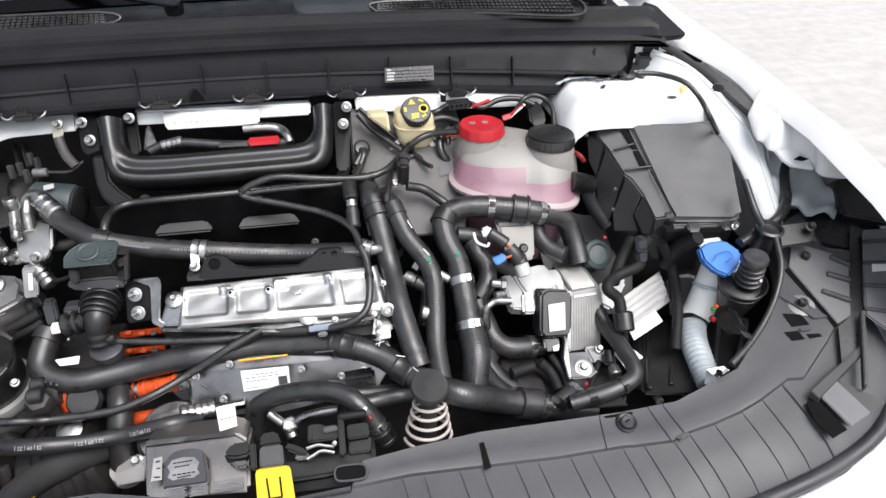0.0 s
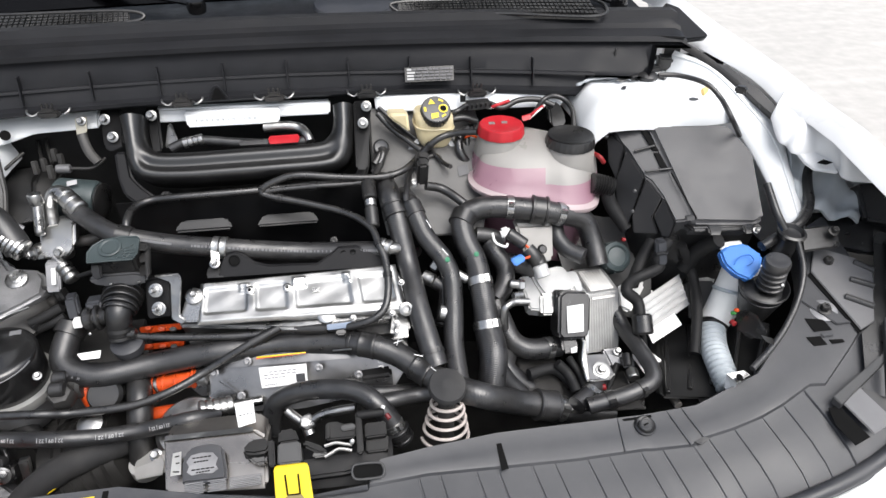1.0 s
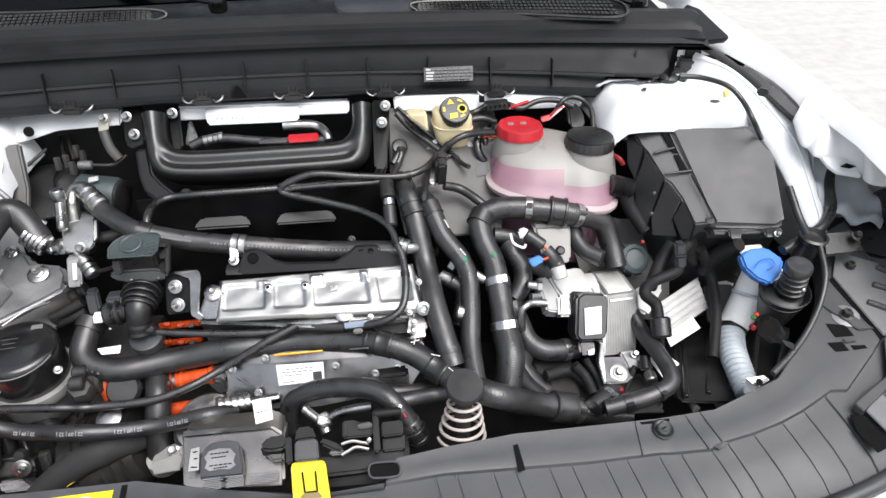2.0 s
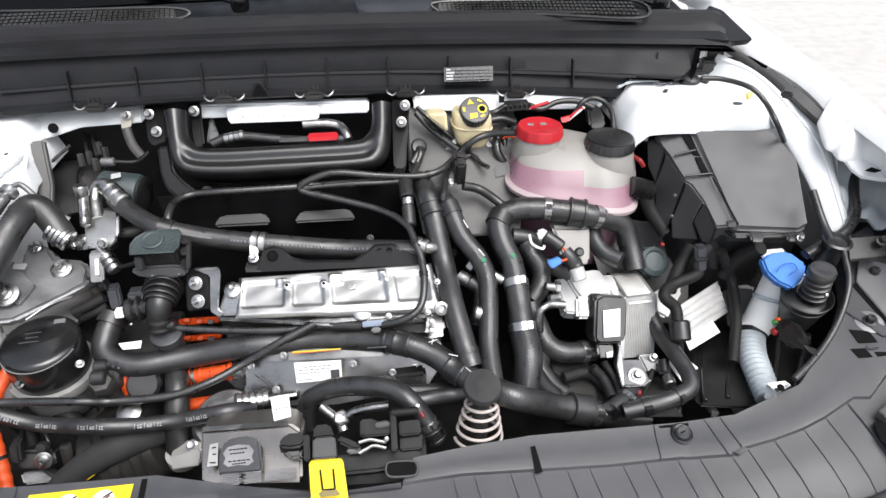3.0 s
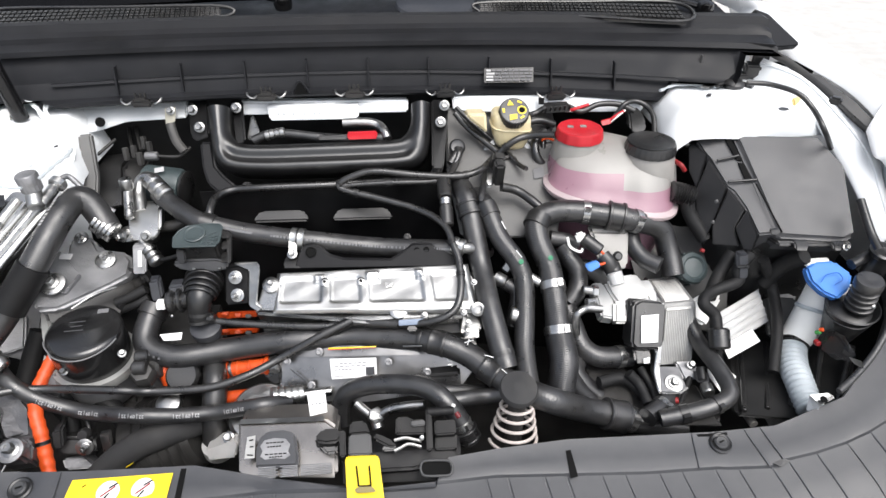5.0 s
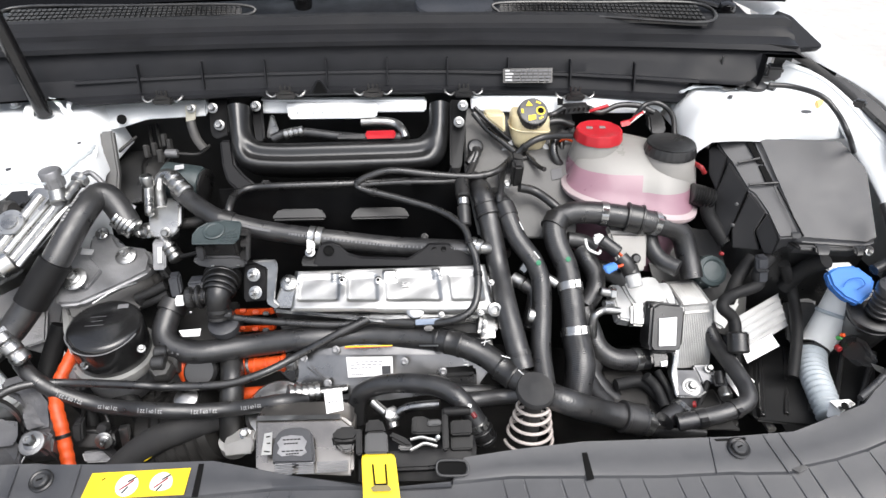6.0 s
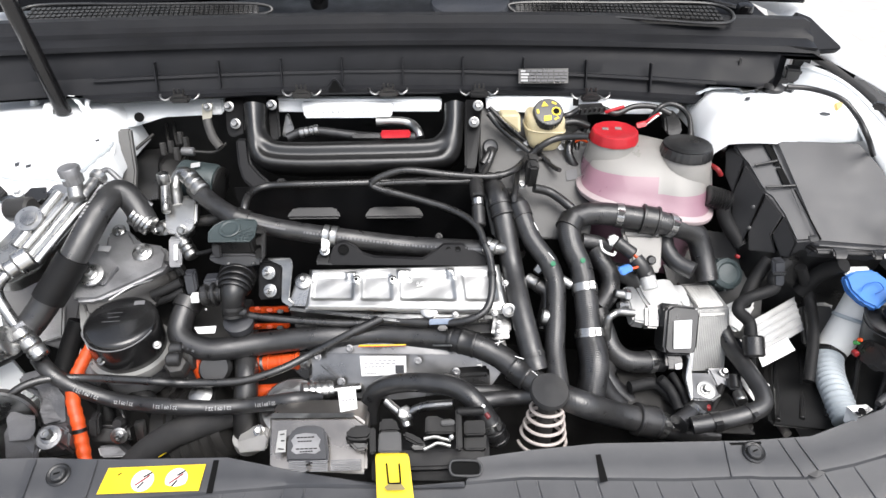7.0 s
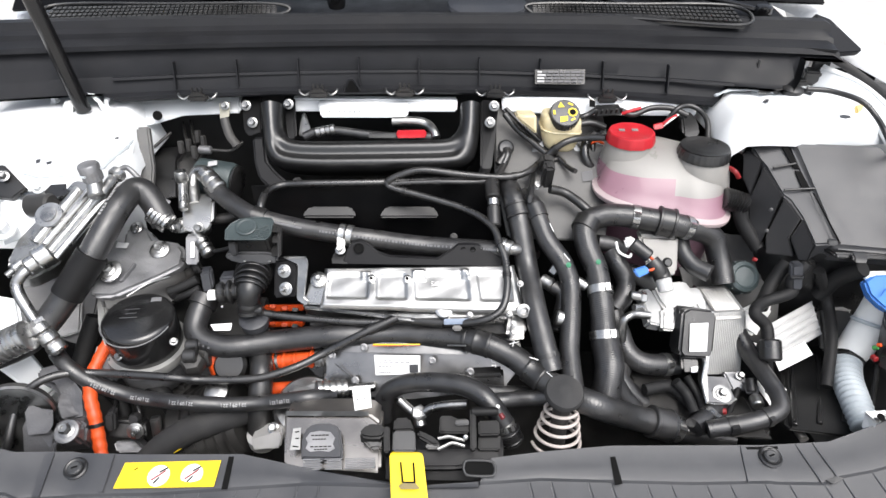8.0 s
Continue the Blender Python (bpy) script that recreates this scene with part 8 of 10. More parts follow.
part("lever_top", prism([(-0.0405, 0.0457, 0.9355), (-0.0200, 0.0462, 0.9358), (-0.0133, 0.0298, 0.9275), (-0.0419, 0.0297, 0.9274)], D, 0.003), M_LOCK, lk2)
yt = part("yellow_lever", prism([(-0.044, -0.016, 0.936), (-0.042, -0.014, 0.937), (-0.004, -0.016, 0.938), (-0.001, -0.019, 0.937), (0.006, -0.078, 0.915), (-0.040, -0.075, 0.913)], (0, 0.006, -0.004), 0.0018), M_YELLOW, lk2, "bright yellow release lever")
for a, b in (((-0.029, -0.029, 0.939), (-0.026, -0.052, 0.930)), ((-0.013, -0.030, 0.939), (-0.011, -0.053, 0.931)), ((-0.026, -0.052, 0.930), (-0.011, -0.053, 0.931))):
    part("groove", rod(a, b, 0.0011, 6), M_INK, yt)
part("arrow_foot", prism([(-0.031, -0.055, 0.928), (-0.025, -0.052, 0.930), (-0.010, -0.053, 0.930), (-0.005, -0.059, 0.928), (-0.008, -0.060, 0.928), (-0.028, -0.059, 0.927)], (0, -0.0008, 0.0006)), material("brown_grey_print", (0.20, 0.16, 0.06), 0.5), yt)
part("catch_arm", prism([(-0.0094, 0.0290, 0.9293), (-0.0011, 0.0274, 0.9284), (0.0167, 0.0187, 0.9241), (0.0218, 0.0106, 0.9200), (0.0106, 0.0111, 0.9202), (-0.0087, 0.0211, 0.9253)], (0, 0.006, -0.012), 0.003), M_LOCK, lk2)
part("catch_foot", prism([(0.0015, 0.0153, 0.9179), (0.0196, 0.0172, 0.9188), (0.0208, 0.0093, 0.9148), (0.0029, 0.0094, 0.9149)], (0, 0.006, -0.01), 0.002), M_BLACK, lk2)
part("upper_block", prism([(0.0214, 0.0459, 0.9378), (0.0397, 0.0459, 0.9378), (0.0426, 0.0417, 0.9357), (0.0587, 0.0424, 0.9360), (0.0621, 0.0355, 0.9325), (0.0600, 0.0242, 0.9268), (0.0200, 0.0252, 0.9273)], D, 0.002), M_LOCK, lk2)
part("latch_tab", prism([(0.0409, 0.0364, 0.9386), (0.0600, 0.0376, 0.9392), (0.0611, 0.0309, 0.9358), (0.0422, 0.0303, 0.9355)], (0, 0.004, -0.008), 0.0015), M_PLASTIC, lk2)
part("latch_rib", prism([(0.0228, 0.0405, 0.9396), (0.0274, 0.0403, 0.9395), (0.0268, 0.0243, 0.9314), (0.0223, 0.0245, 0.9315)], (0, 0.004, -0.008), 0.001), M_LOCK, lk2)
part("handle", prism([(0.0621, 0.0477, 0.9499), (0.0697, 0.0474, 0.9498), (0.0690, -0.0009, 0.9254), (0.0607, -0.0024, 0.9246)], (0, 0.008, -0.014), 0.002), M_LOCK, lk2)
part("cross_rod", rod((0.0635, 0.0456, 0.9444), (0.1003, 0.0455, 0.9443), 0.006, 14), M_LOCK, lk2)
part("rod_tip", rod((0.0989, 0.0483, 0.9480), (0.1007, 0.0517, 0.9497), 0.0028, 10), M_WHITEPL, lk2)
part("red_spot", rod((0.1034, 0.0454, 0.9398), (0.1075, 0.0391, 0.9366), 0.0035, 10), material("dark_red_grease", (0.12, 0.01, 0.012), 0.3), lk2)
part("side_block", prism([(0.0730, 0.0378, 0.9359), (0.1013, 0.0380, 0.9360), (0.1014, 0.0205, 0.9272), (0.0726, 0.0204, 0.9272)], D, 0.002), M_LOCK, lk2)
# dark solid put where the side block's shadow falls
part("side_shadow", prism([(0.0733, 0.0295, 0.9183), (0.1039, 0.0289, 0.9180), (0.1009, 0.0104, 0.9087), (0.0721, 0.0109, 0.9089)], (0, 0.01, -0.02), 0.002), M_VOID, lk2)
for q in ([(0.0183, 0.0186, 0.9240), (0.0326, 0.0207, 0.9251), (0.0438, 0.0182, 0.9238), (0.0542, 0.0158, 0.9226)], [(0.0179, 0.0063, 0.9178), (0.0270, 0.0098, 0.9195), (0.0376, 0.0132, 0.9213), (0.0539, 0.0093, 0.9193)]):
    part("spring_wire", tube(q, 0.0024, 8), M_ZINC, lk2)
part("rivet", lathe([(0.0035, 0), (0.0035, 0.002), (0.002, 0.003)], (0.0551, 0.0172, 0.9278), (0, -0.8, 0.6), 12), M_STEEL, lk2)
part("base", prism([(-0.0476, 0.0183, 0.9037), (0.0986, 0.0175, 0.9033), (0.1002, 0.0003, 0.8946), (0.0425, -0.0050, 0.8919), (-0.0474, -0.0044, 0.8922)], (0, 0.01, -0.02), 0.004), M_BRACKETBLK, lk2)
part("slot_frame", sweep(bmesh.new(), spline([(0.0512, -0.0138, 0.9054), (0.0537, -0.0075, 0.9086), (0.0613, -0.0059, 0.9094), (0.0835, -0.0068, 0.9089), (0.0908, -0.0091, 0.9078), (0.0933, -0.0155, 0.9045), (0.0905, -0.0224, 0.9011), (0.0823, -0.0239, 0.9003), (0.0603, -0.0230, 0.9008), (0.0531, -0.0201, 0.9022), (0.0512, -0.0138, 0.9054)], 5), 0.0017, 10), M_PLASTIC, lk2, "rounded slot frame")
part("slot_hole", prism([(0.0527, -0.0120, 0.9029), (0.0553, -0.0064, 0.9058), (0.0620, -0.0054, 0.9063), (0.0829, -0.0063, 0.9058), (0.0895, -0.0078, 0.9051), (0.0913, -0.0136, 0.9021), (0.0893, -0.0199, 0.8990), (0.0818, -0.0208, 0.8985), (0.0612, -0.0200, 0.8989), (0.0546, -0.0178, 0.9000)], (0, 0.001, -0.002)), M_INK, lk2)
part("rear_bar", prism([(-0.054, 0.029, 0.885), (0.031, 0.026, 0.890), (0.108, 0.024, 0.893), (0.105, -0.009, 0.868), (-0.054, 0.002, 0.862)], (0, 0.02, 0)), M_BRACKETBLK, lk2)

# spring with its rubber cap
sp = thing("bonnet_spring", "pale coil spring under a black rubber buffer", "spring", (0.174, -0.005, 0.924))
s0, s1 = V((0.185, 0.045, 0.878)), V((0.190, 0.058, 0.937))
coil = []
for k in range(150):
    t = k / 149
    r = lerp(0.034, 0.0225, min(1, t * 1.15))
    a = t * 4.4 * 2 * math.pi
    ax = (s1 - s0).normalized()
    u = ax.cross(Vector((0, 1, 0))).normalized()
    w = ax.cross(u)
    coil.append(s0.lerp(s1, t) + u * r * math.cos(a) + w * r * math.sin(a))
part("coil", sweep(bmesh.new(), coil, 0.0024, 10), material("pale_coil_coating", (0.46, 0.41, 0.38), 0.45), sp, "pale coated coil")
sax = Vector((0.05, -0.30, 0.95))
part("buffer", lathe([(0.012, -0.03), (0.013, -0.010), (0.0245, -0.008), (0.0262, -0.004), (0.0262, 0.002), (0.0245, 0.0055), (0.012, 0.0068), (0.010, 0.008), (0.004, 0.008)], (0.189, 0.055, 0.968), sax, 40), M_FOAM, sp, "black rubber buffer")
part("core", rod(s0, V((0.189, 0.056, 0.948)), 0.012, 14), M_DARK, sp)

branch, bpath = hose("breather_tube", [(-0.061, 0.418, 1.092), (-0.026, 0.417, 1.095), (0.031, 0.413, 1.098), (0.088, 0.410, 1.099), (0.125, 0.411, 1.102)], 0.0045, M_SKIN, "thin black branch tube below the brace", "tube")
for at, nm in ((0.08, "joint"), (0.47, "clip"), (0.85, "joint")):
    sleeve(branch, bpath, at, 0.0062, 0.012, M_BLACK, nm)


# ---- chiller with its expansion valve ----
ch = thing("chiller", "stacked plate chiller of pale aluminium", "heat exchanger", (0.457, 0.142, 0.899))
f_tl, f_tr, f_bl, f_br = V((0.452, 0.220, 0.964)), V((0.504, 0.219, 0.967)), V((0.440, 0.162, 0.887)), V((0.493, 0.167, 0.882))
back = V((0.501, 0.291, 0.964)) - V((0.504, 0.219, 0.967))
n = 18
for k in range(n):
    u0, u1 = (k + 0.03) / n, (k + 0.90) / n
    q = [f_tl.lerp(f_tr, u0), f_tl.lerp(f_tr, u1), f_bl.lerp(f_br, u1), f_bl.lerp(f_br, u0)]
    part("plate", prism(q, back * 0.98, 0.0006, seg=1), M_FIN, ch)
core_q = [f_tl.lerp(f_bl, 0.015), f_tr.lerp(f_br, 0.015), f_br, f_bl]
part("core", prism([p + back * 0.008 for p in core_q], back * 0.95), M_FIN, ch)
part("end_plate", prism([f_tl + Vector((-0.004, -0.003, 0.004)), f_tl + Vector((0.001, -0.003, 0.004)), f_bl + Vector((0.001, -0.003, 0)), f_bl + Vector((-0.004, -0.003, 0))], back * 1.02, 0.001), M_ALUBRIGHT, ch, "bright end plate")
drop = (f_bl - f_tl) * 0.2
near_top, wide = Vector((0, -0.0012, 0.0012)), (f_tr - f_tl).normalized() * 0.0015
part("front_cap", prism([f_tl + near_top - wide, f_tr + near_top + wide, f_tr + near_top + wide + back * 0.99, f_tl + near_top - wide + back * 0.99], drop, 0.009, seg=5), M_SHELL, ch, "pale rounded top shell", angle=60)
for k in range(9):
    u = (k + 0.8) / 10
    part("top_rib", rod(f_tl.lerp(f_tr, u) + back * 0.10 + near_top, f_tl.lerp(f_tr, u) + back * 0.96 + near_top, 0.0005, 6), M_SHELL, ch)
part("outlet_edge", prism([f_tr + Vector((0.0, -0.001, -0.009)), f_tr + Vector((0.0025, -0.001, -0.009)), f_br + Vector((0.0025, -0.001, 0)), f_br + Vector((0, -0.001, 0))], back, 0.001), M_FIN, ch)
ev = thing("expansion_valve", "pale machined aluminium expansion valve block", "valve", (0.377, 0.194, 0.970))
part("block_top", prism([(0.368, 0.275, 0.980), (0.421, 0.280, 0.984), (0.429, 0.275, 0.982), (0.433, 0.231, 0.974), (0.426, 0.222, 0.972), (0.379, 0.223, 0.968), (0.372, 0.245, 0.973)], (0, 0.008, -0.035), 0.004), M_CASTWHITE, ev)
part("block_rear", prism([(0.428, 0.274, 0.973), (0.448, 0.275, 0.973), (0.454, 0.227, 0.964), (0.434, 0.226, 0.963)], (0, 0.01, -0.03), 0.003), M_CASTWHITE, ev)
part("block_left", prism([(0.347, 0.270, 0.973), (0.366, 0.273, 0.976), (0.375, 0.228, 0.968), (0.371, 0.200, 0.956), (0.350, 0.207, 0.956), (0.350, 0.241, 0.965)], (0, 0.015, -0.025), 0.003), M_CASTWHITE, ev)
part("block_low", prism([(0.371, 0.221, 0.974), (0.399, 0.219, 0.976), (0.385, 0.185, 0.958), (0.364, 0.189, 0.957)], (0, 0.02, -0.02), 0.004), M_ALU, ev)
part("stub", rod((0.371, 0.242, 1.016), (0.376, 0.229, 1.000), 0.012, 18), M_CASTWHITE, ev)
part("port_pipe", tube([(0.344, 0.198, 0.979), (0.322, 0.197, 0.983), (0.310, 0.192, 0.983), (0.302, 0.188, 0.975), (0.304, 0.184, 0.942)], 0.0062, 14), M_ALU, ev, "bent pale pipe")
part("side_nut", rod((0.331, 0.220, 0.998), (0.342, 0.220, 0.997), 0.010, 6), M_STEEL, ev)
part("side_bolt", rod((0.320, 0.204, 0.990), (0.336, 0.210, 0.985), 0.006, 10), M_STEEL, ev)
part("side_pin", rod((0.316, 0.220, 1.002), (0.333, 0.220, 0.998), 0.007, 12), M_ZINC, ev)
part("tail_pipe", tube([(0.372, 0.258, 1.019), (0.374, 0.244, 1.011)], 0.012, 14), M_BLACK, ev)
ac = thing("valve_motor", "black plastic valve motor with a white label", "motor", (0.406, 0.157, 0.928))
part("motor_case", prism([(0.391, 0.192, 0.991), (0.403, 0.196, 0.995), (0.437, 0.189, 0.994), (0.438, 0.180, 0.991), (0.430, 0.146, 0.949), (0.423, 0.142, 0.941), (0.388, 0.147, 0.939), (0.382, 0.153, 0.945)], (-0.004, 0.030, -0.020), 0.006, seg=3), M_BLACK, ac, angle=50)
part("motor_neck", rod((0.388, 0.210, 0.966), (0.408, 0.206, 0.966), 0.018, 24), M_BLACK, ac)
part("white_label", prism([(0.399, 0.178, 0.979), (0.425, 0.176, 0.982), (0.419, 0.147, 0.952), (0.395, 0.150, 0.949)], (0, -0.0012, 0.0006)), M_WHITE, ac, "blank white label")
part("socket", prism([(0.388, 0.155, 0.933), (0.413, 0.151, 0.934), (0.411, 0.134, 0.919), (0.388, 0.137, 0.916)], (0, 0.016, 0), 0.003), M_BLACK, ac)
part("lock_tab", prism([(0.399, 0.138, 0.925), (0.409, 0.138, 0.928), (0.407, 0.133, 0.923), (0.399, 0.134, 0.921)], (0, 0.003, 0)), M_WHITEPL, ac)
cb = thing("chiller_bracket", "pale folded bracket under the chiller", "bracket", (0.443, 0.112, 0.875))
part("plate", prism([(0.429, 0.145, 0.902), (0.465, 0.150, 0.894), (0.465, 0.110, 0.887), (0.455, 0.102, 0.885), (0.419, 0.102, 0.891)], (0, 0.004, -0.006), 0.002), M_MATTE_ALU, cb)
part("flange", prism([(0.421, 0.150, 0.929), (0.427, 0.149, 0.928), (0.421, 0.128, 0.901), (0.420, 0.099, 0.891), (0.413, 0.096, 0.894), (0.415, 0.128, 0.902)], (0, 0.012, 0), 0.001), M_ALU, cb)
part("washer", lathe([(0.014, 0), (0.014, 0.002), (0.010, 0.003)], (0.445, 0.117, 0.892), (0, -0.5, 0.86), 24), M_ZINC, cb)
bolt(cb, (0.443, 0.116, 0.895), (0, -0.5, 0.86), 0.0095, M_ZINC)
bolt(cb, (0.483, 0.148, 0.898), (0, -0.5, 0.86), 0.008, M_ZINC)
part("ear", prism([(0.462, 0.157, 0.897), (0.492, 0.157, 0.897), (0.498, 0.124, 0.890), (0.469, 0.131, 0.883)], (0, 0.01, -0.01), 0.003), M_MATTE_ALU, cb)
part("bright_edge", tube([(0.423, 0.148, 0.930), (0.417, 0.130, 0.906), (0.414, 0.102, 0.898), (0.421, 0.099, 0.893), (0.447, 0.102, 0.888), (0.463, 0.107, 0.892)], 0.0016, 8), M_ALUBRIGHT, cb)
part("red_seal", rod((0.436, 0.096, 0.878), (0.446, 0.094, 0.880), 0.005, 12), M_DULLRED, cb, "red seal ring")
band(hose_e, path_e, 0.93, 0.0168, 0.010)
st = thing("hose_stub", "short black hose stub with a bright clamp", "hose", (0.427, 0.093, 0.873))
spth = spline([(0.389, 0.067, 0.878), (0.411, 0.082, 0.878), (0.432, 0.101, 0.874), (0.451, 0.117, 0.866)], 8)
part("hose_body", sweep(bmesh.new(), spth, 0.0145, 18), M_RUBBER, st)
band(st, spth, 0.42, 0.0148, 0.010)
band(chill_hose, path_ch, 0.70, 0.013, 0.008, M_BLACK, True, "clamp", "black spring clamp")
band(chill_hose, path_ch, 0.88, 0.013, 0.012, M_BLACK, True, "clamp", "black spring clamp")
ns = thing("bleed_nipple", "small black bleed nipple on the hose", "nipple", (0.491, 0.105, 0.886))
part("cap", rod((0.490, 0.116, 0.893), (0.495, 0.137, 0.901), 0.0085, 14), M_BLACK, ns)
part("clip", prism([(0.480, 0.127, 0.897), (0.499, 0.119, 0.905), (0.497, 0.108, 0.899), (0.480, 0.115, 0.893)], (0, 0.01, 0), 0.002), M_BLACK, ns)
part("glass_body", rod((0.490, 0.108, 0.895), (0.488, 0.090, 0.895), 0.009, 14), M_ALU, ns)
for pts, r in (([(0.376, 0.129, 0.908), (0.392, 0.118, 0.892), (0.397, 0.090, 0.882)], 0.008), ([(0.402, 0.149, 0.897), (0.413, 0.122, 0.883), (0.414, 0.095, 0.873)], 0.006), ([(0.330, 0.125, 0.896), (0.374, 0.133, 0.892), (0.402, 0.112, 0.871)], 0.009), ([(0.479, 0.134, 0.884), (0.460, 0.108, 0.876), (0.441, 0.081, 0.871)], 0.005)):
    cable("wiring_loom", pts, r, M_TAPE, "black wiring below the chiller")
for q, m in (([(0.319, 0.151, 0.885), (0.393, 0.157, 0.877), (0.381, 0.076, 0.863), (0.299, 0.075, 0.875)], M_DARK), ([(0.378, 0.110, 0.865), (0.509, 0.103, 0.858), (0.480, 0.018, 0.906), (0.365, 0.068, 0.857)], M_DARK)):
    part("low_casting", prism(q, (0, 0.05, -0.01), 0.006), m, cyl, "dark casting under the hoses")

# sensor plug with the blue lock
bp = thing("sensor_plug", "black sensor plug with a blue lock and orange wire", "plug", (0.338, 0.246, 1.020))
part("blue_lock", prism([(0.324, 0.244, 1.030), (0.345, 0.248, 1.035), (0.348, 0.239, 1.030), (0.330, 0.235, 1.022)], (0, 0.01, -0.004), 0.002), M_BLUE, bp, "bright blue lock")
part("white_cap", prism([(0.315, 0.284, 1.061), (0.330, 0.285, 1.065), (0.334, 0.278, 1.055), (0.319, 0.275, 1.048)], (0, 0.012, -0.004), 0.003), M_WHITEPL, bp, "white plug cap")
part("white_hook", tube([(0.302, 0.284, 1.058), (0.306, 0.275, 1.045), (0.321, 0.269, 1.039), (0.325, 0.271, 1.044)], 0.0022, 8), M_WHITEPL, bp)
part("body", rod((0.327, 0.282, 1.056), (0.353, 0.266, 1.041), 0.0105, 16), M_BLACK, bp)
part("orange_wire", tube([(0.352, 0.265, 1.042), (0.359, 0.255, 1.037), (0.356, 0.249, 1.030), (0.347, 0.246, 1.029)], 0.0022, 8), M_ORANGE, bp, "thin orange wire")
part("cable", tube([(0.356, 0.264, 1.034), (0.365, 0.255, 1.025), (0.374, 0.248, 1.008)], 0.012, 14), M_BLACK, bp)
part("eye", lathe([(0.007, -0.004), (0.008, 0.0), (0.005, 0.004)], (0.379, 0.258, 1.035), (0, -0.8, 0.6), 14), M_BLACK, bp)
for pts, r, lab in (([(0.303, 0.302, 1.022), (0.310, 0.287, 1.016), (0.322, 0.272, 0.997), (0.317, 0.246, 0.982), (0.301, 0.232, 0.966)], 0.0155, "black hose behind the clamps"), ([(0.281, 0.312, 1.039), (0.309, 0.310, 1.033), (0.324, 0.308, 1.022)], 0.013, "black hose end behind the clamps"), ([(0.324, 0.294, 0.992), (0.360, 0.285, 0.985), (0.381, 0.280, 0.963)], 0.016, "black hose behind the valve"), ([(0.205, 0.263, 0.989), (0.221, 0.248, 0.977), (0.207, 0.207, 0.942)], 0.012, "black hose between the uprights"), ([(0.320, 0.198, 0.892), (0.297, 0.145, 0.896), (0.331, 0.125, 0.864)], 0.017, "black hose under the elbow"), ([(0.280, 0.125, 0.918), (0.299, 0.117, 0.888), (0.317, 0.111, 0.869)], 0.014, "black hose going down under the chiller")):
    hose("coolant_hose", pts, r, M_RUBBER2, lab)
part("red_spot", prism([(0.167, 0.234, 0.992), (0.177, 0.226, 1.000), (0.177, 0.217, 0.993), (0.166, 0.218, 0.992)], (0, 0.01, 0), 0.002), M_RED, bp)
for p, q, r in (((0.201, 0.205, 0.973), (0.218, 0.202, 0.969), 0.014), ((0.226, 0.261, 1.011), (0.256, 0.245, 0.999), 0.008), ((0.187, 0.268, 0.998), (0.203, 0.255, 0.995), 0.011)):
    part("pipe_piece", rod(p, q, r, 16), M_ALU, ev)

# ---- coolant reservoir support and neighbours ----
rb = thing("reservoir_bracket", "grey bracket and pipe stub under the reservoir", "bracket", (0.356, 0.265, 1.044))
part("pillar", prism([(0.348, 0.315, 1.048), (0.412, 0.308, 1.048), (0.405, 0.266, 1.001), (0.362, 0.263, 0.999)], (0, 0.03, 0), 0.005), M_PALE, rb, "milky lower tank neck")
part("outlet", tube([(0.421, 0.326, 1.035), (0.422, 0.304, 1.021), (0.433, 0.282, 1.011), (0.454, 0.263, 1.008)], 0.014, 18), M_RUBBER, rb)
part("wing_floor", sheet([[V(a).lerp(V(b), k / 6) + Vector((0, 0, 0.006 * math.sin(k * 1.3 + j))) for k in range(7)] for j, (a, b) in enumerate((((0.423, 0.407, 1.027), (0.591, 0.368, 1.001)), ((0.434, 0.361, 0.982), (0.602, 0.331, 0.968)), ((0.444, 0.315, 0.938), (0.602, 0.293, 0.932)), ((0.467, 0.256, 0.878), (0.585, 0.234, 0.878))))], 0.004, (0, 0.5, -0.8)), M_GREYPAINT, rb, "grey painted metal behind the hose")
part("red_clip", rod((0.521, 0.273, 1.029), (0.527, 0.272, 1.027), 0.0032, 10), M_DULLRED, rb)
corr, corrp = hose("corrugated_duct", [(0.486, 0.346, 1.098), (0.504, 0.344, 1.094), (0.523, 0.339, 1.089)], 0.016, M_BLACK, "black corrugated duct to the fuse box", "duct", radius=lambda t: 0.016 + 0.002 * math.sin(t * 50), step=16)
cable("wiring_loom", [(0.513, 0.341, 1.089), (0.520, 0.331, 1.061), (0.544, 0.306, 1.027)], 0.012, M_TAPE, "thick black loom under the fuse box")
cup_at, cup_ax = V((0.5234, 0.2846, 0.9845)), Vector((0.1, -0.72, 0.69))
cup = thing("plastic_cap", "smoky translucent plastic cap with a ribbed edge", "cap", cup_at)
part("cap_body", lathe([(0.020, -0.03), (0.026, -0.02), (0.027, -0.004), (0.025, 0.003), (0.019, 0.006), (0.016, 0.003), (0.006, 0.004)], cup_at, cup_ax, 36), M_GREENBLK, cup)
for k in range(10):
    q = k * math.tau / 10
    ux, uy = frame_of(cup_ax).col[0].to_3d(), frame_of(cup_ax).col[1].to_3d()
    part("rib", rod(cup_at + (ux * math.cos(q) + uy * math.sin(q)) * 0.027 - cup_ax * 0.022, cup_at + (ux * math.cos(q) + uy * math.sin(q)) * 0.027 - cup_ax * 0.002, 0.0016, 6), M_GREENBLK, cup)
cable("red_wire", [(0.500, 0.385, 1.133), (0.505, 0.370, 1.133), (0.513, 0.369, 1.123)], 0.004, M_DULLRED, "red wire end by the fuse box")

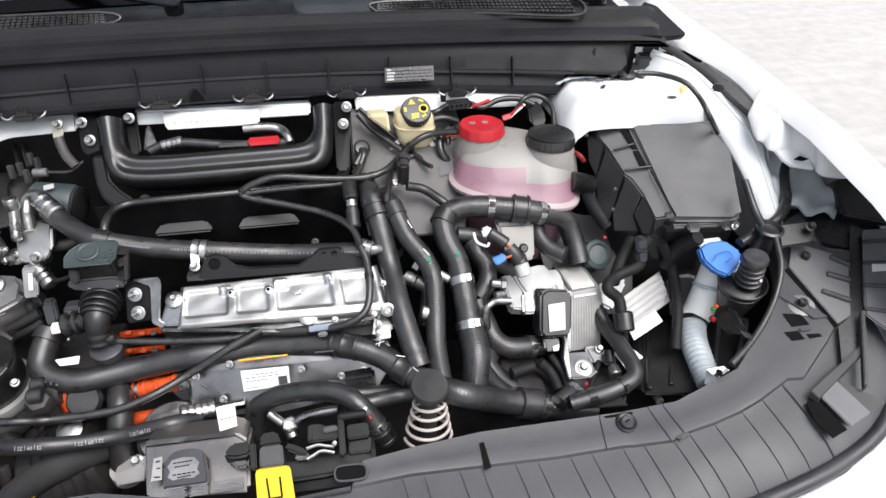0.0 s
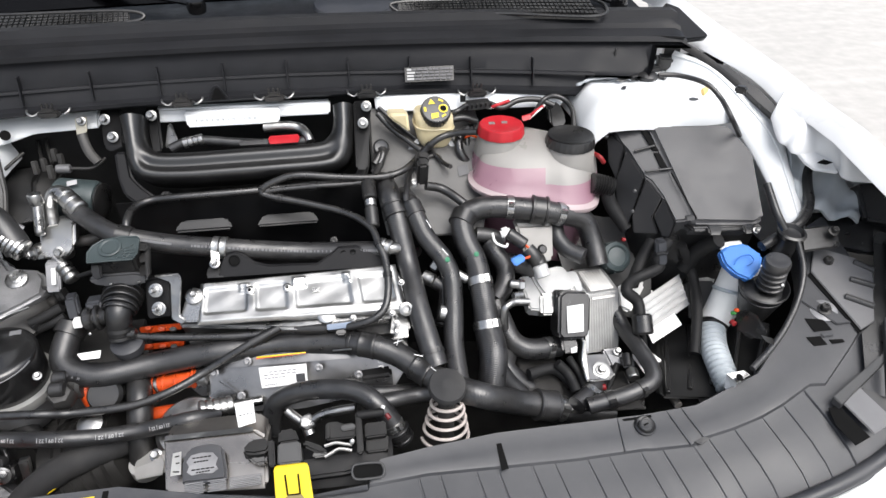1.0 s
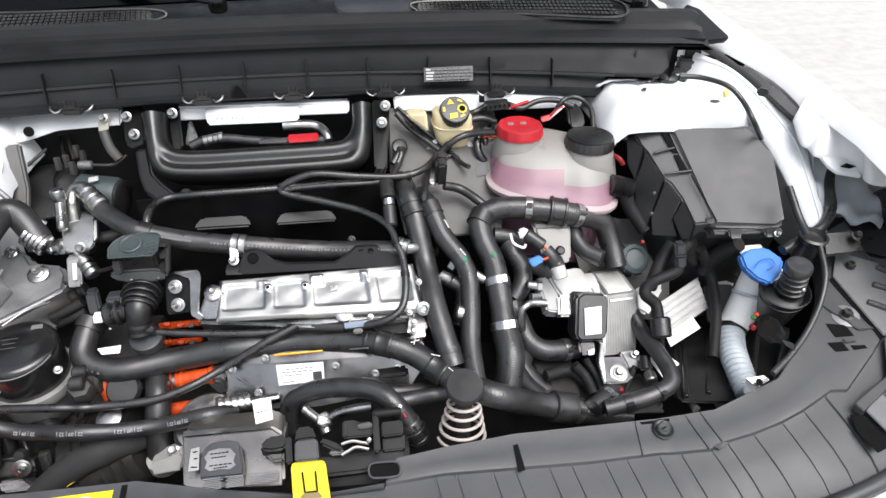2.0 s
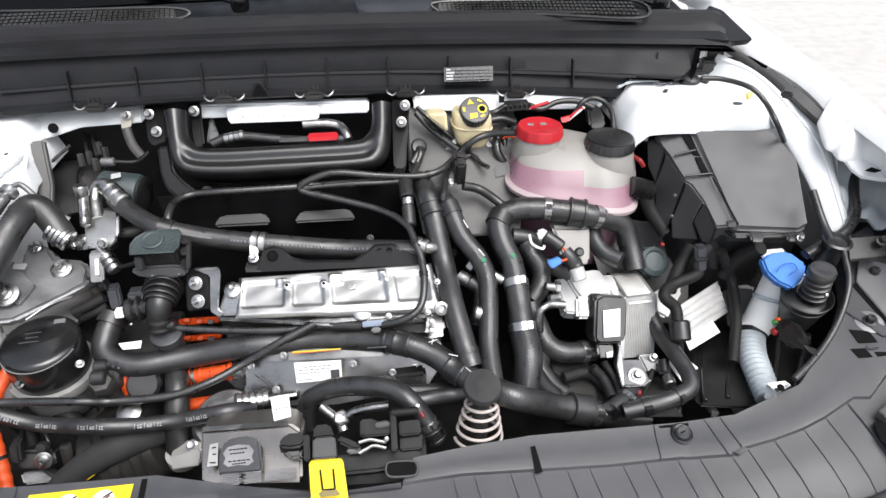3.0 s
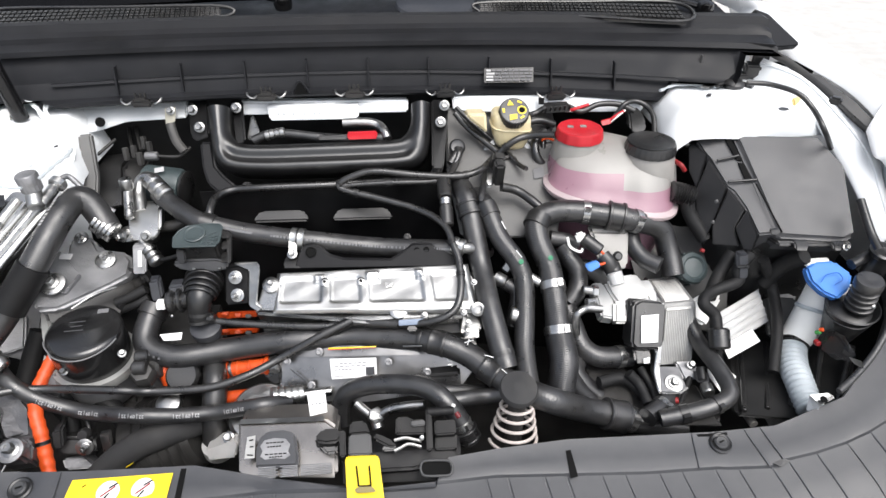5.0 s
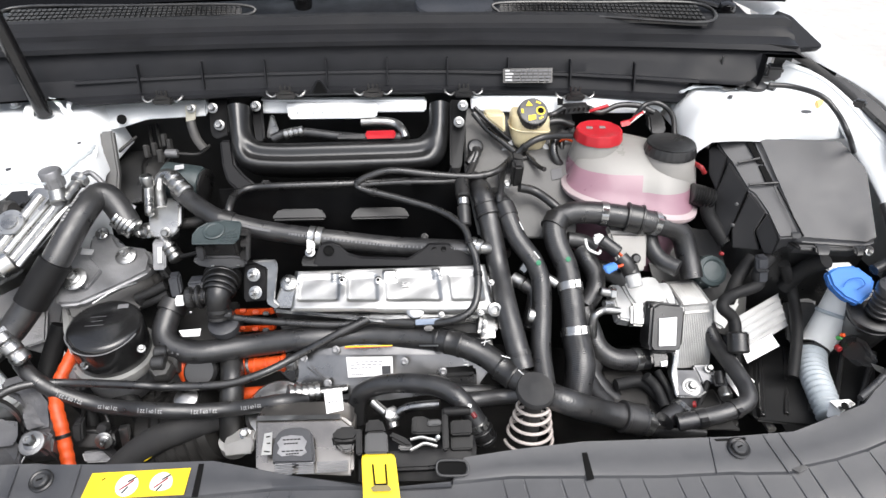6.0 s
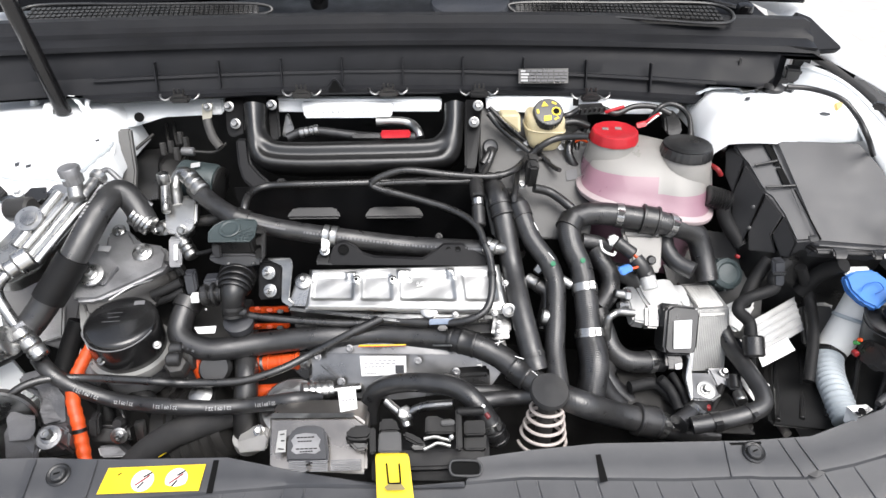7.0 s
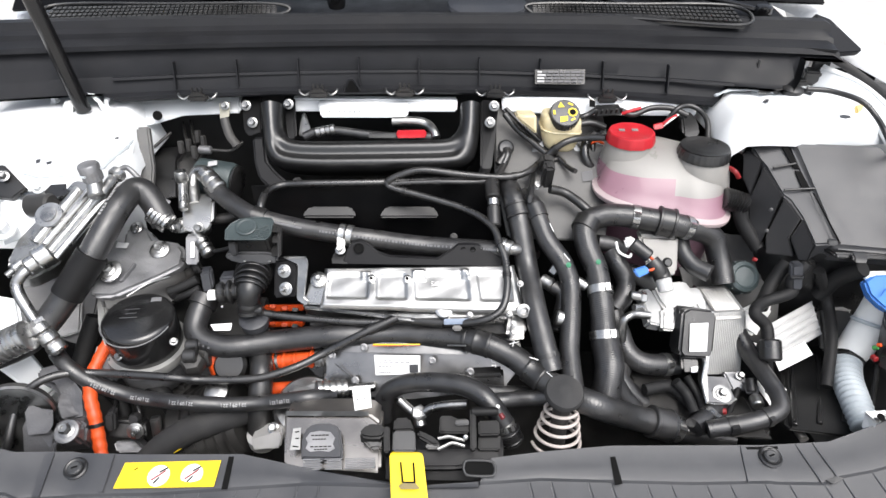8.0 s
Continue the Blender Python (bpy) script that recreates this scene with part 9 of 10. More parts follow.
# ---- fuse box details ----
for a, b in (((0.568, 0.375, 1.137), (0.602, 0.373, 1.145)), ((0.575, 0.338, 1.116), (0.618, 0.331, 1.122))):
    part("hinge_rib", rod(a, b, 0.0022, 10), M_BLACK, fuse)
part("lid_gap", rod((0.613, 0.322, 1.119), (0.626, 0.241, 1.078), 0.0012, 6), M_INK, fuse)
part("latch", prism([(0.608, 0.243, 1.081), (0.621, 0.242, 1.083), (0.622, 0.238, 1.077), (0.609, 0.239, 1.075)], (0, 0.006, 0), 0.001), M_BLACK, fuse)
part("front_lip", prism([(0.619, 0.235, 1.065), (0.738, 0.228, 1.062), (0.734, 0.219, 1.057), (0.616, 0.226, 1.061)], (0, 0.04, -0.01), 0.003), M_BLACK, fuse)
for q in ([(0.639, 0.222, 1.069), (0.660, 0.219, 1.071), (0.654, 0.208, 1.063), (0.637, 0.211, 1.062)], [(0.697, 0.216, 1.068), (0.715, 0.213, 1.070), (0.709, 0.204, 1.063), (0.694, 0.206, 1.062)]):
    part("catch", prism(q, (0, 0.012, 0), 0.002), M_BLACK, fuse)
bolt(fuse, (0.711, 0.207, 1.068), (0, -0.7, 0.7), 0.006)
for p in ((0.552, 0.318, 1.092), (0.545, 0.300, 1.064)):
    part("rivet", lathe([(0.003, 0), (0.003, 0.002), (0.001, 0.0025)], p, (-0.3, -0.8, 0.5), 10), M_BLACK, fuse)
part("side_bracket", prism([(0.545, 0.465, 1.133), (0.570, 0.480, 1.145), (0.597, 0.475, 1.145), (0.576, 0.463, 1.139), (0.550, 0.434, 1.127)], (0, 0.02, -0.02), 0.003), M_BLACK, fuse)
part("cap_pin", rod((0.542, 0.443, 1.137), (0.548, 0.440, 1.135), 0.006, 10), M_ALU, fuse)
# harness below the box
for pts, r in (([(0.594, 0.251, 1.034), (0.574, 0.241, 1.009), (0.572, 0.230, 0.994), (0.529, 0.220, 0.984), (0.506, 0.199, 0.980), (0.525, 0.190, 0.961), (0.521, 0.165, 0.946)], 0.0095), ([(0.579, 0.276, 1.019), (0.556, 0.259, 0.987), (0.528, 0.223, 0.971)], 0.011), ([(0.613, 0.244, 1.025), (0.644, 0.239, 0.966), (0.628, 0.180, 0.941), (0.599, 0.117, 0.904)], 0.0085), ([(0.660, 0.219, 1.047), (0.645, 0.242, 1.011), (0.632, 0.250, 0.972)], 0.013), ([(0.526, 0.172, 0.940), (0.532, 0.160, 0.900), (0.529, 0.132, 0.877)], 0.007)):
    cable("wiring_harness", pts, r, M_TAPE, "black taped wiring harness below the fuse box", "harness")
gc = thing("grommet", "black rubber grommet on the harness", "grommet", (0.524, 0.158, 0.934))
part("body", rod((0.523, 0.168, 0.954), (0.521, 0.145, 0.931), 0.016, 20), M_BLACK, gc)
ck = thing("cable_clip", "grey plastic cable clip below the fuse box", "clip", (0.579, 0.232, 0.998))
part("clip_body", prism([(0.570, 0.248, 1.034), (0.582, 0.238, 1.042), (0.584, 0.222, 1.004), (0.568, 0.224, 1.002)], (0, 0.014, 0), 0.003), M_PANEL, ck)
part("clip_bar", rod((0.568, 0.236, 1.019), (0.583, 0.230, 1.024), 0.003, 8), M_BLACK, ck)
ht = thing("insulation_wrap", "white wrapped insulation with a paper label", "insulation", (0.570, 0.162, 0.941))
crumple = random.Random(5)
def crumpled(corners, amp, n=14):
    """A creased sheet between four corners."""
    a, b, c, d = (V(q) for q in corners)
    nrm = (b - a).cross(d - a).normalized()
    off = Vector((crumple.uniform(0, 9), crumple.uniform(0, 9), 0))
    rows = []
    for i in range(n + 1):
        row = []
        for j in range(n + 1):
            u, v = j / n, i / n
            p = a.lerp(b, u).lerp(d.lerp(c, u), v)
            h = noise.noise(Vector((u * 3, v * 3, 0)) + off) + 0.5 * abs(noise.noise(Vector((u * 7, v * 5, 2)) + off))
            row.append(p + nrm * amp * h)
        rows.append(row)
    return sheet(rows, 0.0012, -nrm)


def pleated(corners, pleats, depth):
    """A stiff sheet between four corners with shallow straight folds along its first side."""
    a, b, c, d = (V(q) for q in corners)
    nrm = (b - a).cross(d - a).normalized()
    rows = []
    for i in range(4 * pleats + 1):
        v = i / (4 * pleats)
        row = []
        for j in range(9):
            u = j / 8
            p = a.lerp(b, u).lerp(d.lerp(c, u), v)
            row.append(p + nrm * (depth * (0, 0.8, 1, 0.8)[i % 4] + 0.002 * noise.noise(Vector((u * 3, v * 3, 4)))))
        rows.append(row)
    return sheet(rows, 0.0012, -nrm)


part("wrap", pleated(((0.5410, 0.2150, 0.9379), (0.6305, 0.2549, 0.9558), (0.6313, 0.2067, 0.9278), (0.5497, 0.1697, 0.9110)), 5, 0.0022), M_WRAP, ht, "pleated dusty white sheet, greyed for shade", angle=25)
part("wrap", crumpled(((0.6612, 0.2650, 0.9368), (0.7129, 0.2685, 0.9358), (0.6768, 0.2182, 0.9087), (0.6518, 0.2171, 0.9095)), 0.004), M_WRAP, ht, "creased white sheet behind the filler", angle=25)
part("paper_label", prism([(0.5392, 0.1662, 0.9165), (0.5957, 0.1901, 0.9271), (0.6032, 0.1724, 0.9164), (0.5429, 0.1483, 0.9059)], (0, 0.001, -0.001)), M_WHITE, ht, "creased white paper label")
for a, b in zip(((0.5456, 0.1608, 0.9147), (0.5462, 0.1567, 0.9123), (0.5486, 0.1526, 0.9098)), ((0.5895, 0.1791, 0.9228), (0.5808, 0.1711, 0.9187), (0.5946, 0.1715, 0.9181))):
    part("print_bar", rod(a, b, 0.0005, 6), M_GREYINK, ht)
part("fold", prism([(0.517, 0.248, 0.947), (0.572, 0.280, 0.946), (0.575, 0.258, 0.937), (0.529, 0.208, 0.922), (0.508, 0.216, 0.931)], (0, 0.01, -0.01), 0.005), M_WHITEPL, ht)
part("fold", prism([(0.658, 0.271, 0.927), (0.692, 0.234, 0.950), (0.669, 0.182, 0.908), (0.632, 0.191, 0.907)], (0, 0.01, -0.01), 0.004), M_GREYPAINT, ht)
part("paper_end", prism([(0.519, 0.164, 0.867), (0.551, 0.162, 0.873), (0.572, 0.138, 0.863), (0.533, 0.116, 0.856)], (0, 0.003, 0), 0.0006), M_WHITE, ht)
cable("white_tube", [(0.552, 0.134, 0.851), (0.557, 0.105, 0.847), (0.560, 0.067, 0.846)], 0.0065, M_PALE, "pale tube behind the front cover", "tube")
wh = thing("wheel_arch_liner", "black plastic liner deep beside the filler neck", "liner", (0.611, 0.132, 0.862))
part("liner", prism([(0.609, 0.254, 0.857), (0.714, 0.220, 0.895), (0.738, 0.138, 0.934), (0.708, 0.067, 0.882), (0.629, 0.054, 0.860), (0.522, 0.057, 0.879)], (0, 0.03, -0.02), 0.008), M_VOID, wh)
for k in range(5):
    a, b = V((0.616, 0.235, 0.859)).lerp(V((0.723, 0.129, 0.932)), k / 4), V((0.535, 0.066, 0.880)).lerp(V((0.679, 0.069, 0.886)), k / 4)
    part("rib", rod(a, b, 0.004, 8), M_BLACK, wh)
cable("red_hose", [(0.624, 0.128, 0.863), (0.616, 0.091, 0.860), (0.623, 0.064, 0.859)], 0.0045, material("dull_red_rubber", (0.06, 0.012, 0.010), 0.6), "dull red hose by the filler", "hose")

# ---- washer cap details and neighbours ----
part("hinge", prism([(0.660, 0.212, 1.036), (0.672, 0.219, 1.040), (0.700, 0.216, 1.043), (0.698, 0.208, 1.040), (0.664, 0.204, 1.034)], (0, 0.008, -0.004), 0.002), M_WHITEPL, wash, "white hinge strap")
part("cap_symbol", tube([(0.657, 0.164, 1.039), (0.668, 0.173, 1.044), (0.686, 0.174, 1.046), (0.688, 0.163, 1.042), (0.675, 0.158, 1.038)], 0.0008, 6), material("dark_blue_relief", (0.02, 0.12, 0.45), 0.4), wash)
part("neck_ring", lathe([(0.027, 0), (0.029, 0.003), (0.027, 0.006)], (0.681, 0.183, 0.965), (0.3, 0.4, 0.85), 28), M_TUBEW, wash)
sleeve(wash, wpath, 0.50, 0.0245, 0.006, M_BLACK, "strap", "black strap")
bs = thing("bonnet_stop", "black ribbed rubber bonnet stop", "buffer", (0.681, 0.106, 1.037))
part("buffer", lathe([(0.016, -0.004), (0.020, -0.002), (0.020, 0.001), (0.0158, 0.003), (0.0158, 0.006), (0.0198, 0.008), (0.0198, 0.011), (0.0155, 0.013), (0.0155, 0.016), (0.0192, 0.018), (0.0192, 0.021), (0.015, 0.023), (0.015, 0.026), (0.0186, 0.028), (0.0186, 0.031), (0.0148, 0.033), (0.0148, 0.036), (0.019, 0.038), (0.0195, 0.047), (0.0175, 0.051), (0.012, 0.0515), (0.004, 0.0495)], (0.708, 0.138, 1.013), (-0.10, -0.1, 1), 36), M_RUBBER, bs, angle=30)
part("flange", lathe([(0.024, -0.020), (0.032, -0.014), (0.0365, -0.002), (0.0375, 0.002), (0.0355, 0.0035), (0.033, 0.0), (0.029, -0.008), (0.018, -0.010)], (0.699, 0.138, 1.011), (-0.1, -0.2, 1), 40), M_BLACK, bs)
part("post", lathe([(0.018, -0.08), (0.024, -0.06), (0.030, -0.03), (0.034, -0.012), (0.028, -0.008)], (0.699, 0.138, 1.011), (-0.1, -0.2, 1), 32), M_BLACK, bs)
for p in ((0.717, 0.134, 1.037), (0.714, 0.120, 1.024)):
    part("glint_screw", lathe([(0.003, 0), (0.003, 0.002), (0.001, 0.003)], p, (0, -0.8, 0.6), 10), M_STEEL, bs)
part("inner_block", prism([(0.662, 0.114, 0.973), (0.678, 0.100, 0.990), (0.659, 0.053, 0.998), (0.658, 0.054, 0.975), (0.645, 0.074, 0.965)], (0, 0.03, -0.01), 0.006), M_BLACK, bs)
part("grey_disc", lathe([(0.026, 0), (0.028, 0.004), (0.022, 0.006), (0.020, 0.002), (0.008, 0.001)], (0.719, 0.125, 0.867), (-0.2, -0.7, 0.6), 28), M_DARK, bs)
part("pale_corner", prism([(0.652, 0.055, 0.988), (0.655, 0.038, 0.997), (0.654, 0.031, 0.992), (0.653, 0.047, 0.986)], (0, 0.004, 0)), M_ALU, bs)
part("red_plug", rod((0.646, 0.118, 0.964), (0.647, 0.110, 0.965), 0.0044, 12), M_DULLRED, bs, "small red plug")
part("green_plug", rod((0.652, 0.130, 0.969), (0.656, 0.126, 0.974), 0.0033, 12), material("green_plug", (0.05, 0.25, 0.06), 0.5), bs)
part("orange_plug", rod((0.655, 0.129, 0.976), (0.658, 0.125, 0.979), 0.0030, 12), M_ORANGE, bs)
be = thing("metal_tab", "bright steel tab with a hole at the cover edge", "tab", (0.608, 0.023, 0.940))
part("tab", prism([(0.596, 0.034, 0.943), (0.620, 0.032, 0.949), (0.628, 0.026, 0.944), (0.603, 0.017, 0.941)], (0, 0.002, -0.003), 0.0008), M_ALUBRIGHT, be)
part("leg", prism([(0.596, 0.034, 0.941), (0.603, 0.018, 0.940), (0.598, 0.011, 0.926), (0.590, 0.023, 0.926)], (0.003, 0.003, 0), 0.0008), M_ALU, be)
part("hole", lathe([(0.005, 0), (0.005, 0.001), (0.002, 0.0011)], (0.607, 0.021, 0.948), (0, -0.4, 0.9), 16), M_INK, be)

# ---- fender inner side: cables, flange, lamp housing ----
rim_pts = [(0.701, 0.522, 1.266), (0.724, 0.497, 1.254), (0.752, 0.459, 1.234), (0.776, 0.414, 1.213), (0.798, 0.371, 1.192), (0.809, 0.341, 1.180)]
fs, fsp = hose("fender_seal", rim_pts, 0.0065, M_FOAM, "black foam seal along the fender edge", "seal")
part("seal_clip", block((0.730, 0.365, 1.239), (0.018, 0.014, 0.012), (0, 0, -45), 0.003), M_BLACK, fs)
part("seal_flap", prism([(0.748, 0.480, 1.245), (0.766, 0.468, 1.243), (0.791, 0.399, 1.222), (0.812, 0.346, 1.196), (0.803, 0.335, 1.186), (0.779, 0.379, 1.208), (0.763, 0.433, 1.227)], (0.0, 0.004, -0.006), 0.001), M_BLACK, fs)
cable("bonnet_cable", [(0.619, 0.437, 1.245), (0.653, 0.427, 1.245), (0.682, 0.393, 1.242), (0.700, 0.370, 1.225), (0.705, 0.334, 1.204), (0.746, 0.358, 1.160)], 0.0042, M_BLACK, "thin black cable across the tower")
yc = thing("cable_guide", "small yellow cable guide on the tower", "guide", (0.680, 0.382, 1.226))
part("guide", prism([(0.672, 0.385, 1.236), (0.682, 0.384, 1.240), (0.683, 0.378, 1.235), (0.673, 0.376, 1.226)], (0, 0.006, -0.002), 0.002), material("yellowed_plastic", (0.75, 0.55, 0.20), 0.5), yc)
left_edge = [(0.673, 0.512, 1.218), (0.725, 0.448, 1.212), (0.747, 0.383, 1.170), (0.767, 0.324, 1.127), (0.779, 0.275, 1.087), (0.780, 0.223, 1.049)]
right_edge = [(0.694, 0.530, 1.257), (0.735, 0.480, 1.242), (0.784, 0.408, 1.206), (0.818, 0.349, 1.168), (0.821, 0.304, 1.121), (0.820, 0.229, 1.059)]
la_, ra_ = spline(left_edge, 6), spline(right_edge, 6)
part("wing_rail", sheet([[a.lerp(b, u) + Vector((0, 0, 0.010 * math.sin(u * math.pi) - 0.012 * (u > 0.99))) for a, b in zip(la_, ra_)] for u in (0, 0.15, 0.3, 0.5, 0.62, 0.7, 0.85, 1.0)], 0.004, (0, 0.4, -1)), M_PRIMER, body, "white painted wing rail", angle=60)
up_edge = spline([(0.824, 0.365, 1.165), (0.863, 0.334, 1.132), (0.905, 0.296, 1.106), (0.940, 0.254, 1.075)], 6)
lo_edge = spline([(0.818, 0.307, 1.125), (0.814, 0.258, 1.081), (0.856, 0.236, 1.062), (0.909, 0.221, 1.054)], 6)
# the body's white, with the shade below the lip put into its colour
part("wing_apron", sheet([[a.lerp(b, u) + Vector((0, 0, 0.007 * math.sin(i * 1.15 + 2.0 * u) + 0.005 * math.sin(u * 9))) for i, (a, b) in enumerate(zip(up_edge, lo_edge))] for u in (0, 0.1, 0.2, 0.3, 0.4, 0.5, 0.6, 0.7, 0.8, 0.9, 1.0)], 0.004, (0, 0.6, -1)), M_GREYEDWHITE, body, "white folded wing apron, greyed for the shade on it", angle=60)
part("rail_crease", sweep(bmesh.new(), [a.lerp(b, 0.56) + Vector((0, 0, 0.0102)) for a, b in zip(la_, ra_)], 0.0022, 8), M_PRIMER, body, "pressed crease of the wing rail")
part("flange_tab", prism([(0.807, 0.289, 1.159), (0.835, 0.284, 1.159), (0.854, 0.260, 1.148), (0.858, 0.246, 1.138), (0.826, 0.260, 1.140), (0.816, 0.272, 1.146)], (0, 0.003, -0.006), 0.001), M_PAINT, body, "white slotted fender tab")
part("slot", prism([(0.823, 0.258, 1.151), (0.834, 0.261, 1.154), (0.845, 0.252, 1.152), (0.835, 0.252, 1.150)], (0, -0.001, 0.002)), M_INK, body)
lip = spline([(0.786, 0.347, 1.200), (0.7849, 0.3135, 1.1758), (0.7936, 0.3021, 1.1701), (0.7974, 0.2891, 1.1636), (0.8130, 0.2835, 1.1608), (0.8346, 0.2815, 1.1598), (0.8519, 0.2695, 1.1538), (0.8611, 0.2543, 1.1461), (0.8605, 0.2421, 1.1401), (0.8698, 0.2332, 1.1356), (0.8953, 0.2277, 1.1329), (0.9246, 0.2248, 1.1314), (0.9527, 0.2282, 1.1331), (0.9713, 0.2193, 1.1286), (0.945, 0.150, 1.115)], 5)
rows = []
for u in (0.0, 0.02, 0.3, 0.6, 0.85, 1.0):
    rows.append([p.lerp(crest((1.05 - p.y - 0.04) / 1.07) + Vector((-0.004, 0, -0.001)), u) + Vector((0, 0, 0.008 * math.sin(u * math.pi) - (0.006 if u == 0 else 0))) for p in lip])
part("fender_lip", sheet(rows, 0.0015, (0, 0.2, -1)), M_PAINT, body, "white painted inner lip of the fender", angle=70)
part("dark_pocket", prism([(0.921, 0.264, 1.102), (0.946, 0.252, 1.109), (0.971, 0.243, 1.120), (0.992, 0.194, 1.109), (0.968, 0.150, 1.075), (0.913, 0.214, 1.063)], (0.01, 0.03, -0.03), 0.004), M_BLACK, body, "black pocket under the fender")
part("lower_dark", prism([(0.847, 0.276, 1.045), (0.948, 0.245, 1.063), (1.005, 0.188, 1.069), (0.964, 0.125, 1.038), (0.884, 0.162, 1.034), (0.824, 0.218, 1.027)], (0, 0.04, -0.05), 0.006), M_BLACK, body, "black lamp carrier")
cable("lamp_cable", [(0.865, 0.329, 1.126), (0.839, 0.279, 1.100), (0.825, 0.245, 1.083), (0.796, 0.217, 1.070), (0.757, 0.203, 1.058), (0.717, 0.191, 1.047)], 0.0085, M_BLACK, "black cable to the lamp")
cable("lamp_cable", [(0.730, 0.239, 1.132), (0.728, 0.197, 1.105), (0.738, 0.180, 1.084)], 0.006, M_BLACK, "black cable along the fuse box")
cable("edge_seal", [(0.760, 0.171, 1.066), (0.747, 0.127, 1.044), (0.725, 0.094, 1.018), (0.690, 0.061, 0.997), (0.652, 0.034, 0.983), (0.613, 0.011, 0.974)], 0.0045, M_RUBBER, "black rubber edge seal of the front cover", "seal")
rg = thing("lamp_adjuster", "black round lamp adjuster socket", "adjuster", (0.740, 0.157, 1.067))
part("socket", lathe([(0.016, -0.05), (0.017, -0.01), (0.021, -0.006), (0.022, 0.0), (0.018, 0.002), (0.015, -0.004), (0.006, -0.006)], (0.760, 0.188, 1.072), (0, -0.15, 1), 28), M_BLACK, rg)
part("side_block", prism([(0.778, 0.195, 1.069), (0.836, 0.188, 1.075), (0.827, 0.153, 1.058), (0.765, 0.160, 1.051)], (0, 0.03, -0.02), 0.004), M_BLACK, rg)
bolt(rg, (0.818, 0.173, 1.076), (0, -0.5, 0.86), 0.009, M_DARK)

# ---- front cover details ----
def push_pin(at, sc=1.0, mat=None):
    nrm = Vector((0, -0.25, 0.97))
    ob = thing("push_pin", "black plastic push pin in the front cover", "fastener", at, "fasteners of the front cover")
    part("washer", lathe([(0.017 * sc, -0.002), (0.0175 * sc, 0.0015), (0.015 * sc, 0.003), (0.012 * sc, 0.0015)], at, nrm, 28), mat or M_BLACK, ob)
    part("head", lathe([(0.011 * sc, 0.0), (0.0105 * sc, 0.004), (0.008 * sc, 0.0055), (0.004 * sc, 0.005)], at, nrm, 24), M_PLASTIC, ob)
    part("cross_slot", block(V(at) + nrm * 0.0056, (0.009 * sc, 0.002, 0.0006), (15, 0, 20), 0), M_INK, ob)


push_pin((0.462, -0.003, 0.901), 0.86)
push_pin((-0.459, -0.001, 0.901), 0.86)
for p in ((0.821, 0.163, 1.021), (0.775, 0.091, 0.990)):
    base_n = Vector((-0.2, -0.25, 0.95))
    ob = thing("cover_screw", "black screw with a wide washer in the front cover", "fastener", p, "fasteners of the front cover")
    part("washer", lathe([(0.019, -0.001), (0.019, 0.001), (0.013, 0.002)], p, base_n, 28), M_MATTE_ALU, ob)
    bolt(ob, V(p) + base_n * 0.002, base_n, 0.0115, M_DARK)
sh = [((0.742, 0.086, 0.983), (0.766, 0.077, 0.985), (0.769, 0.059, 0.980), (0.744, 0.063, 0.977)), ((0.729, 0.058, 0.972), (0.748, 0.054, 0.975), (0.751, 0.040, 0.971), (0.733, 0.043, 0.968)), ((0.757, 0.046, 0.974), (0.775, 0.042, 0.976), (0.776, 0.037, 0.975), (0.758, 0.039, 0.972))]
for q in sh:
    part("opening", prism(q, (0, 0, 0.0006)), M_INK, cover, "dark rectangular opening")
for q in (((0.749, 0.115, 0.993), (0.765, 0.116, 0.997), (0.800, 0.061, 0.987), (0.779, 0.064, 0.984)), ((0.750, 0.058, 0.976), (0.764, 0.055, 0.978), (0.766, 0.049, 0.977), (0.751, 0.051, 0.974))):
    part("raised_field", prism(q, (0, 0, 0.0025), 0.001), M_PANEL, cover)
part("deep_gap", prism([(0.782, 0.153, 1.011), (0.790, 0.154, 1.013), (0.811, 0.071, 0.993), (0.807, 0.046, 0.984), (0.800, 0.044, 0.982), (0.798, 0.064, 0.988)], (0, 0, 0.0008)), M_INK, cover, "dark gap between the cover halves")
# same cover plastic, brightened here to carry the sky's gleam
part("wing_field", prism([(0.815, 0.194, 1.032), (0.860, 0.156, 1.030), (0.873, 0.130, 1.025), (0.828, 0.052, 0.992), (0.804, 0.046, 0.985), (0.788, 0.153, 1.014)], (0, 0, 0.003), 0.001), M_PALEGREY, cover, "raised wing of the cover")
for a, b in (((0.854, 0.150, 1.030), (0.874, 0.127, 1.027)), ((0.833, 0.124, 1.018), (0.859, 0.103, 1.017)), ((0.811, 0.100, 1.006), (0.840, 0.073, 1.004))):
    part("wing_rib", rod(a, b, 0.005, 10), M_PLASTIC, cover)
part("dark_channel", prism([(0.915, 0.194, 1.053), (0.929, 0.183, 1.053), (0.844, 0.047, 0.995), (0.809, 0.002, 0.974), (0.773, -0.015, 0.963), (0.802, 0.041, 0.985), (0.828, 0.052, 0.993)], (0, 0, 0.001)), M_BLACK, cover, "black channel beside the lamp")
# side field brightened the same way
part("lamp_side", prism([(0.919, 0.173, 1.056), (1.015, 0.151, 1.068), (0.875, -0.044, 0.984), (0.840, 0.041, 1.000)], (0, 0, 0.004), 0.002), M_PALEGREY, cover, "ribbed grey side field")
